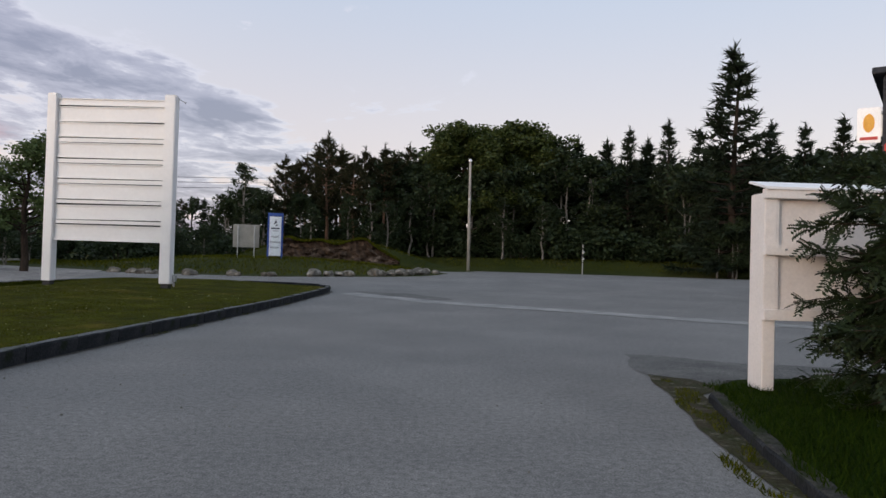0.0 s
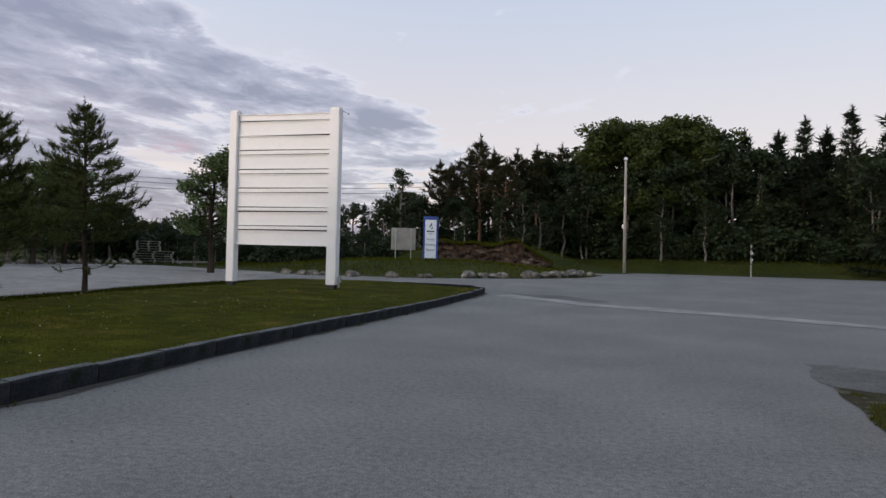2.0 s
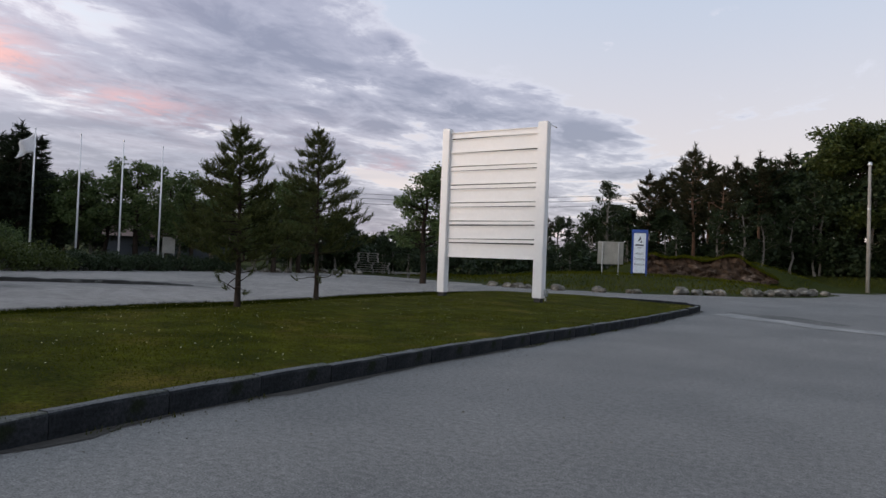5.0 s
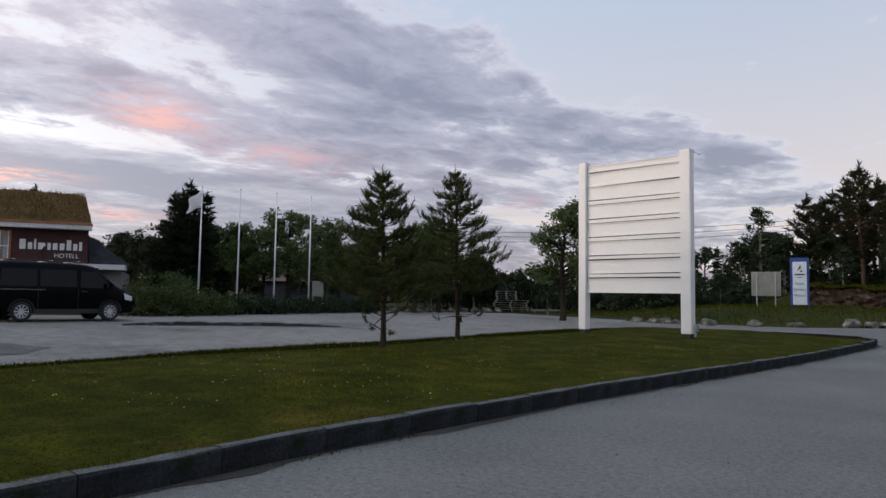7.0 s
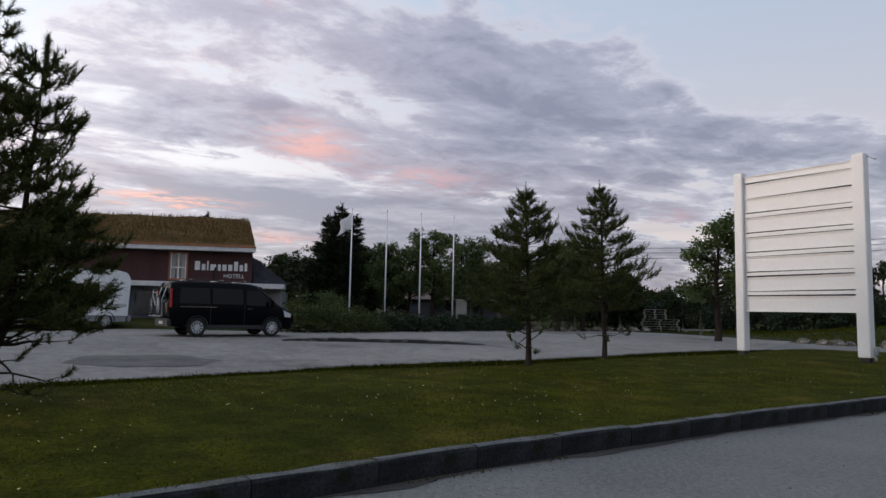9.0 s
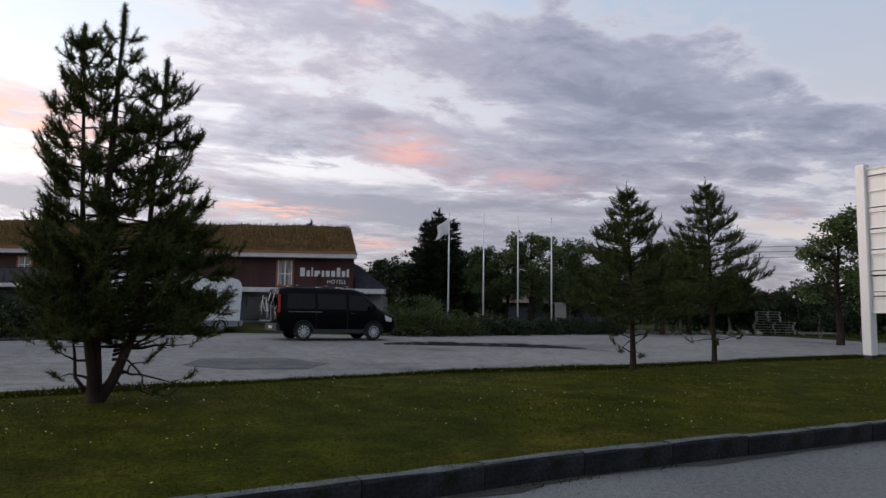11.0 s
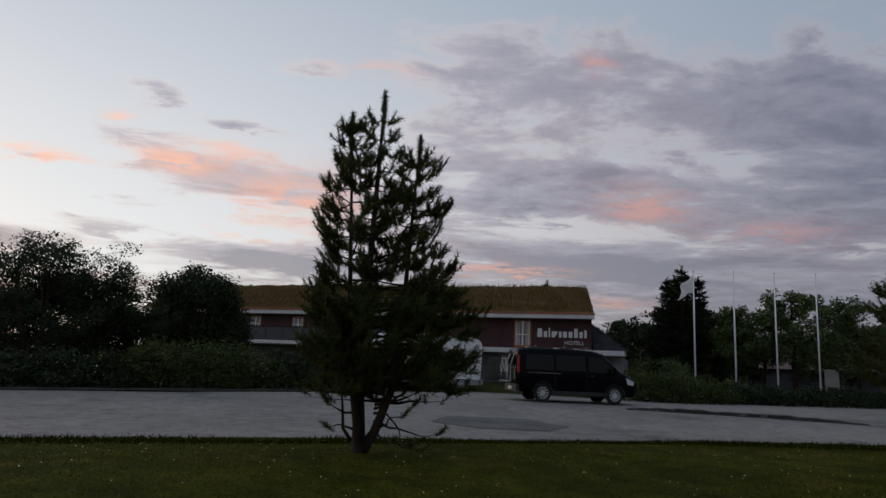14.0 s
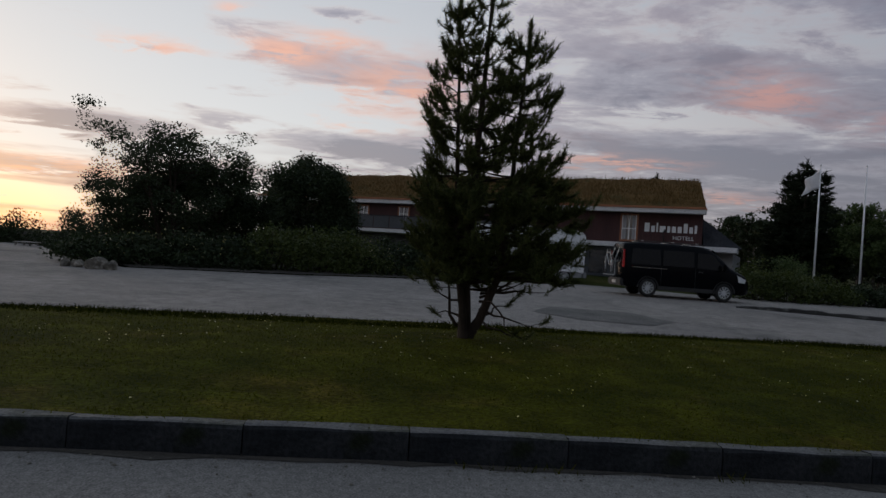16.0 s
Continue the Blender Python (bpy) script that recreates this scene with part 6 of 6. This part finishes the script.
# ---------- outlying buildings and stores ----------
def store():
    """The dark clad shop at the eastern edge with its projecting sign."""
    x, y = at(-32.4, 26)
    t = thing("shop_building", pose(x, y, 0.15, 0, 0, -36), "dark grey boarded building with a red awning", "building")
    part("wall", box(0.03, 0.03, -0.3, 16, 9, 7.55), DARKBOARD, t)
    z = 3.2
    while z < 7.4:
        part("siding_board", box(0.0, 0.0, z, 6.0, 0.05, z + 0.19), DARKBOARD, t)
        part("siding_board", box(-0.012, 0.06, z, 0.028, 6, z + 0.19), DARKBOARD, t)
        z += 0.205
    part("roof_edge", box(-0.3, -0.3, 7.55, 16, 9, 7.75, 0.02), SLATE, t)
    part("awning", box(0.1, -0.9, 4.95, 6, -0.02, 5.2, 0.03), RED, t, "red awning")
    sign = part("projecting_sign", box(-0.72, 0.1, 5.40, -0.06, 0.20, 6.55, 0.01), WHITEBODY, t, "white projecting sign with a plain amber shape")
    blob = bmesh.new()
    bmesh.ops.create_icosphere(blob, subdivisions=2, radius=0.5)
    for v in blob.verts:
        v.co = Vector((v.co.x * 0.34 - 0.39, 0.095 + v.co.y * 0.01, 6.05 + v.co.z * 0.62))
    part("emblem", blob, YELLOW, sign, "plain amber shape")
    part("name_bar", box(-0.64, 0.09, 5.50, -0.14, 0.099, 5.60), RED, sign)
    part("bracket", box(-0.06, 0.12, 5.6, 0.0, 0.18, 6.3), STEEL, sign)


store()


def shed():
    x, y = at(121.0, 50)
    z = float(ground_z(x, y))
    t = thing("barn", pose(x, y, z, 0, 0, 25), "low dark barn with a pale tin roof patch", "building")
    part("wall", box(-6, -3, -0.4, 6, 3, 0.95), SILHOUETTE, t, "wall coloured black as a backlit silhouette")
    part("roof", extrude_poly(((-6.3, 0.95), (0, 2.15), (6.3, 0.95), (6.3, 0.85), (-6.3, 0.85)), -3.4, 3.4), SILHOUETTE, t, "roof coloured black as a backlit silhouette")
    part("tin_sheet", extrude_poly(((2.6, 1.66), (6.1, 1.0), (6.1, 1.04), (2.6, 1.70)), -3.3, -0.6), TINROOF, t, "pale tin roof sheet")
    px, py = at(119.6, 38)
    b = thing("picnic_table", pose(px, py, float(ground_z(px, py)), 0, 0, 15), "weathered wooden picnic table beyond the car park", "table")
    for k in range(3):
        part("top_plank", box(-0.9, -0.36 + 0.25 * k, 0.70, 0.9, -0.14 + 0.25 * k, 0.745, 0.006), WOOD_GREY, b)
    for s in (-1, 1):
        part("bench_plank", box(-0.9, s * 0.72 - 0.13, 0.42, 0.9, s * 0.72 + 0.13, 0.46, 0.006), WOOD_GREY, b)
        part("leg_frame", box(s * 0.65 - 0.04, -0.75, 0.34, s * 0.65 + 0.04, 0.75, 0.419), WOOD_GREY, b)
        for q in (-1, 1):
            part("leg", tube([(s * 0.65 + 0.06, q * 0.6, -0.02), (s * 0.65 + 0.06, q * 0.25, 0.70)], [0.045, 0.045], 4), WOOD_GREY, b)


shed()


def cottage():
    x, y = at(51.2, 62)
    z = float(ground_z(x, y))
    t = thing("cottage", pose(x, y, z, 0, 0, 51), "low house with an old tiled roof behind the trees", "building")
    part("wall", box(-4.5, -3, -0.4, 4.5, 3, 1.9), PANEL, t)
    bm = extrude_poly(((-3.5, 1.8), (0, 3.4), (3.5, 1.8)), -4.9, 4.9)
    for v in bm.verts:
        v.co.x, v.co.y = v.co.y, v.co.x
    part("roof", bm, PINKROOF, t, "old red-brown tiled roof")
    part("window", box(-1.5, -3.03, 0.7, -0.5, -3.0, 1.6), GLASS, t)
    x, y = at(51.35, 45.5)
    c = thing("cable_cabinet", pose(x, y, float(ground_z(x, y)), 0, 0, 51), "pale grey electrical cabinet on legs", "cabinet")
    part("housing", box(-0.36, -0.2, 0.75, 0.36, 0.2, 1.75, 0.02), ALU, c)
    part("door", box(-0.32, -0.215, 0.8, 0.32, -0.2, 1.7, 0.004), ALU, c)
    for s in (-1, 1):
        part("leg", box(s * 0.3 - 0.04, -0.05, -0.2, s * 0.3 + 0.04, 0.05, 0.75), STEEL, c)


cottage()


def pallets():
    x, y = at(35.2, 50)
    z = float(ground_z(x, y))
    t = thing("pallet_stack", pose(x, y, z, 0, 0, 35), "stack of weathered grey timber pallets", "pallets")
    rng = random.Random(2)
    for k in range(9):
        zz = 0.02 + k * 0.165
        hw = 1.25 if k < 5 else 0.75
        o = -0.2 if k < 5 else -0.55
        o += rng.uniform(-0.06, 0.06)
        pal = part("pallet", box(o - hw, -0.5, zz + 0.1, o + hw, 0.5, zz + 0.125), WOOD_GREY, t)
        for q in (-0.92, 0, 0.92):
            part("bearer", box(o + q * hw - 0.06, -0.48, zz - 0.015, o + q * hw + 0.06, 0.48, zz + 0.1), WOOD_GREY, pal)
    x, y = at(32.6, 50)
    u = thing("timber_pile", pose(x, y, float(ground_z(x, y)), 0, 0, 40), "low pile of grey planks on the ground", "timber")
    for k in range(4):
        part("plank", box(-1.1, -0.4 + 0.2 * k, 0.05 + 0.07 * (k % 2), 1.1, -0.25 + 0.2 * k, 0.11 + 0.07 * (k % 2)), WOOD_GREY, u)
    for s in (-0.8, 0.8):
        part("bearer", box(s - 0.05, -0.45, -0.03, s + 0.05, 0.4, 0.048), WOOD_GREY, u)


pallets()


def wires():
    a0, a1 = 47.0, 11.0
    for az, d in ((a0, 78), (a1, 78)):
        x, y = at(az, d)
        z = float(ground_z(x, y))
        t = thing("line_pole", pose(x, y, z), "wooden pole of the overhead line among the trees", "pole")
        part("shaft", tube([(0, 0, -0.3), (0, 0, 9.6 - z)], [0.14, 0.1], 8), WOOD_POLE, t)
        part("crossarm", tube([(-0.7 * math.cos(radians(29)), -0.7 * math.sin(radians(29)), 9.0 - z), (0.7, 0.3, 9.0 - z)], [0.05, 0.05], 6), WOOD_POLE, t)
    (x0, y0), (x1, y1) = at(a0, 78), at(a1, 78)
    for k, z in enumerate((9.25, 8.75, 8.2)):
        pts = []
        for i in range(25):
            f = i / 24
            sag = 1.0 * 4 * f * (1 - f)
            pts.append((x0 + (x1 - x0) * f, y0 + (y1 - y0) * f, z - sag + 0.9 * f))
        ob = part("overhead_wire", tube(pts, [0.022] * 25, 4), BLACK)
        tagged(ob, "thin dark overhead wire", "cable", "overhead wires")


wires()


# ---------- grass blades, flowers, grit ----------
def blades(name, n, xs, ys, zfun, inside, height, width, mat, label, seed, density=None):
    rng = np.random.default_rng(seed)
    x, y = rng.uniform(*xs, n), rng.uniform(*ys, n)
    ok = inside(x, y)
    x, y = x[ok], y[ok]
    k = len(x)
    z = zfun(x, y)
    patch = np.array([noise.noise((a * 0.5, b * 0.5, 0)) for a, b in zip(x, y)])
    h = height * rng.uniform(0.5, 1.3, k) * (1 + 0.5 * patch)
    ang = rng.uniform(0, 6.28, k)
    lean = rng.normal(0, 0.5, (k, 2)) * h[:, None]
    w = np.column_stack([np.cos(ang), np.sin(ang), np.zeros(k)]) * width
    b = np.column_stack([x, y, z - 0.01])
    tip = b + np.column_stack([lean, h])
    tagged(raw(name, np.stack([b - w, b + w, tip], 1).reshape(-1, 3), np.arange(3 * k).reshape(-1, 3), mat), label, "grass", kind="stuff")


KX, KY = [p[0] for p in KERB_LEFT[:10]], [p[1] for p in KERB_LEFT[:10]]
FX, FY = [p[0] for p in LAWN_FAR], [-p[1] for p in LAWN_FAR]


def on_lawn(x, y):
    return (x < np.interp(y, KY, KX) - 0.16) & (x > np.interp(-y, FY, FX) + 0.05)


blades("lawn_grass", 260000, (-14.5, -4.2), (-7, 26), lawn_z, lambda x, y: on_lawn(x, y) & (np.random.default_rng(1).uniform(0, 1, len(x)) < np.clip(9.0 / np.hypot(x, y), 0.25, 1)), 0.030, 0.006, BLADE, "short mown grass blades with clover", 31)
blades("lawn_fringe", 26000, (-14.8, -9.6), (-9, 26), lawn_z, lambda x, y: on_lawn(x, y) & (x < np.interp(-y, FY, FX) + 0.5), 0.06, 0.007, BLADE, "longer grass along the lawn's back edge", 32)
blades("kerb_fringe", 20000, (-5.6, -3.9), (-7, 25), lawn_z, lambda x, y: (x < np.interp(y, KY, KX) - 0.05) & (x > np.interp(y, KY, KX) - 0.26), 0.045, 0.006, BLADE, "grass that hangs over the kerb", 33)
RX, RY = [p[0] for p in KERB_RIGHT[3:]][::-1], [p[1] for p in KERB_RIGHT[3:]][::-1]
blades("side_lawn_grass", 60000, (1.8, 8), (0.5, 7.4), lambda x, y: 0.10 + 0.06 * ss(0.2, 2.0, x - 2.4), lambda x, y: x > np.interp(y, RY, RX) + 0.07 + 0.05 * np.sin(y * 4.0), 0.085, 0.006, BLADE_SHADY, "unmown grass behind the low kerb, coloured as in shade", 34)
blades("kerb_weeds", 26000, (1.6, 3.0), (0.5, 8.2), lambda x, y: 0 * x + 0.005, lambda x, y: (np.abs(x - np.interp(y, RY, RX) + 0.13 + 0.08 * np.sin(y * 3)) < 0.13) & (np.sin(y * 2.1) + np.sin(y * 5.3 + 1) + np.sin(x * 17) > -0.4), 0.05, 0.006, BLADE, "weeds in the gutter of the low kerb", 35)
blades("verge_grass", 60000, (-30, 26), (33, 66), ground_z, lambda x, y: (y > np.interp(x, [-30, -14.8, -8.4, -3.3, -0.5, 0.6, 10.6, 24.7, 40], [43, 34, 34, 37, 62.8, 63, 61, 59, 56.5])), 0.13, 0.025, BLADE, "rough verge grass along the wood", 36)


def flowers():
    rng = np.random.default_rng(77)
    v = []
    n = 0
    while n < 1000:
        x, y = rng.uniform(-12.5, -5), rng.uniform(-5, 19)
        if not bool(on_lawn(np.array([x]), np.array([y]))[0]) or noise.noise((x * 0.6, y * 0.6, 5)) < -0.12:
            continue
        z = float(lawn_z(np.array([x]), np.array([y]))[0]) + rng.uniform(0.03, 0.08)
        s = rng.uniform(0.006, 0.012)
        c = np.array([x, y, z])
        a = rng.uniform(0, 6.28)
        p, q = np.array([math.cos(a), math.sin(a), 0.3]) * s, np.array([-math.sin(a), math.cos(a), 0.3]) * s
        v += [c - p, c - q, c + p, c + q]
        n += 1
    tagged(raw("lawn_flowers", np.array(v), np.arange(len(v)).reshape(-1, 4), PETAL), "tiny pale clover and dandelion heads in the lawn", "flowers", kind="stuff")


flowers()


def pebbles():
    rng = np.random.default_rng(55)
    v, f = [], []
    octa = np.array([(1, 0, 0), (0, 1, 0), (-1, 0, 0), (0, -1, 0), (0, 0, 0.7), (0, 0, -0.5)])
    tri = ((0, 1, 4), (1, 2, 4), (2, 3, 4), (3, 0, 4))
    for i in range(520):
        if i < 330:
            y = rng.uniform(-3, 14)
            x = float(np.interp(y, KY, KX)) + abs(rng.normal(0, 0.25)) + 0.02
        else:
            x, y = rng.uniform(-4.5, 3), rng.uniform(2, 20)
        s = rng.uniform(0.004, 0.014)
        k = len(v)
        v += [tuple(o * s + np.array([x, y, float(level(x, y)) + 0.004])) for o in octa * rng.uniform(0.6, 1.4, 3)]
        f += [[k + a for a in t] for t in tri]
    tagged(raw("loose_pebbles", v, f, ROCK), "loose pebbles swept along the kerb", "gravel", kind="stuff")


pebbles()


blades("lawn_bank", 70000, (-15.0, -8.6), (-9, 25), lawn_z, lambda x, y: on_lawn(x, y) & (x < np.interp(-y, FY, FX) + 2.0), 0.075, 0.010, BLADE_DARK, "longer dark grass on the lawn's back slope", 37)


def asphalt_lip():
    """The low broken edge of an old tarmac layer on the gravel."""
    bm = bmesh.new()
    rows = []
    for i in range(49):
        f = i / 48
        az = 66.0 - 16.5 * f
        d = 25.3 + 1.2 * f + 0.12 * noise.noise((f * 9, 0, 0))
        h = 0.13 * min(1, f * 6 + 0.2, (1 - f) * 5) * (0.8 + 0.5 * noise.noise((f * 14, 3, 0)))
        rows.append([])
        for dd, hh in ((-0.10, -0.02), (-0.04, h), (0.5, h * 0.9), (1.2, -0.02)):
            x, y = at(az, d + dd)
            rows[-1].append(bm.verts.new((x, y, float(level(x, y)) + 0.012 + max(hh, -0.02))))
    for a, b in zip(rows, rows[1:]):
        for k in range(3):
            bm.faces.new((a[k], b[k], b[k + 1], a[k + 1]))
    tagged(part("tarmac_edge", bm, DAMP), "low dark broken tarmac edge across the gravel", "road", kind="structure")


asphalt_lip()


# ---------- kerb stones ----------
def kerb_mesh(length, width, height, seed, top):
    """A kerb stone with worn upper edges; the paler, lit top is the second material."""
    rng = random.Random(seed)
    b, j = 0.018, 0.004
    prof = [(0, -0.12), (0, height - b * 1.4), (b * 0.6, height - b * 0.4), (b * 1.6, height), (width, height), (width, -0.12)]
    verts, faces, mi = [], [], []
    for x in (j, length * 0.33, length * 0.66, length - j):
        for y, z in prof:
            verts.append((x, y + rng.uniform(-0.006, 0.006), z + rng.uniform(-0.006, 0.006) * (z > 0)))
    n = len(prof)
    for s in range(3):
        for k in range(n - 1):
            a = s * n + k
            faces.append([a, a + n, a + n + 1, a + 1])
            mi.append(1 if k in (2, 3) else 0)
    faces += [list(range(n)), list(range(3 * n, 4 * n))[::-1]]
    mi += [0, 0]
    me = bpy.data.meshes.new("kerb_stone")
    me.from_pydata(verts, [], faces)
    me.materials.append(KERB_FACE_SHADED)
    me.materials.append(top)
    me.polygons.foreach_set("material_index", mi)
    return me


def kerb_row(name, line, length, height, label, lead, top=KERB_TOP):
    root = thing(name, Matrix(), label, "kerb", kind="structure")
    meshes = [kerb_mesh(length, 0.13, height, s, top) for s in range(5)]
    pts = [Vector(p) for p in line]
    seg, left, i = 0, 0.0, 0
    pos = pts[0].copy()
    rng = random.Random(lead)
    while True:
        # the next point one stone's length along the line
        want, q, s = length, pos.copy(), seg
        while s < len(pts) - 1 and (pts[s + 1] - q).length < want:
            want -= (pts[s + 1] - q).length
            q = pts[s + 1].copy()
            s += 1
        if s >= len(pts) - 1:
            break
        q = q + (pts[s + 1] - q).normalized() * want
        d = q - pos
        z = float(level(pos.x, pos.y))
        ob = new("kerb_stone", meshes[i % 5])
        ob.parent = root
        ob.matrix_basis = pose(pos.x, pos.y, z + rng.uniform(-0.006, 0.006), 0, 0, math.degrees(math.atan2(d.y, d.x)) + rng.uniform(-0.4, 0.4))
        pos, seg = q, s
        i += 1


kerb_row("kerb", KERB_LEFT, 1.05, 0.205, "tall dark concrete kerb stones with worn edges, the faces coloured in shade", 1)
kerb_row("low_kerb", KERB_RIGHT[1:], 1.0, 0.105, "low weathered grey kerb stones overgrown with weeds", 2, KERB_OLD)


def gutter():
    """Dirt and weeds that gather at the foot of the tall kerb."""
    line = [Vector(p) for p in KERB_LEFT[:11]]
    near, out = [], []
    for p, q in zip(line, line[1:]):
        d = (q - p).normalized()
        k = int((q - p).length / 0.3)
        for j in range(k):
            c = p.lerp(q, j / k)
            w = 0.02 + 0.24 * max(0.0, noise.noise((c.x * 1.3, c.y * 1.3, 2)) + 0.06) + 0.09 * abs(noise.noise((c.x * 5, c.y * 5, 7)))
            near.append((c.x - 0.03 * d.y, c.y))
            out.append((c.x + d.y * w, c.y - d.x * w))
    verts = [(x, y, float(level(x, y)) + 0.012) for x, y in near] + [(x, y, float(level(x, y)) + 0.006) for x, y in out]
    n = len(near)
    tagged(raw("gutter_dirt", verts, [[i, n + i, n + i + 1, i + 1] for i in range(n - 1)], SOIL), "dark dirt gathered along the foot of the kerb", "soil", kind="structure")


gutter()
blades("gutter_weeds", 30000, (-5.2, -3.6), (-8, 24), lambda x, y: 0 * x + 0.005, lambda x, y: (np.abs(x - np.interp(y, KY, KX) - 0.05) < 0.06) & (np.sin(y * 1.7 + 1) + np.sin(y * 4.1) + np.sin(y * 0.63) > 0.95), 0.06, 0.006, BLADE, "weeds that grow from the kerb's foot", 41)
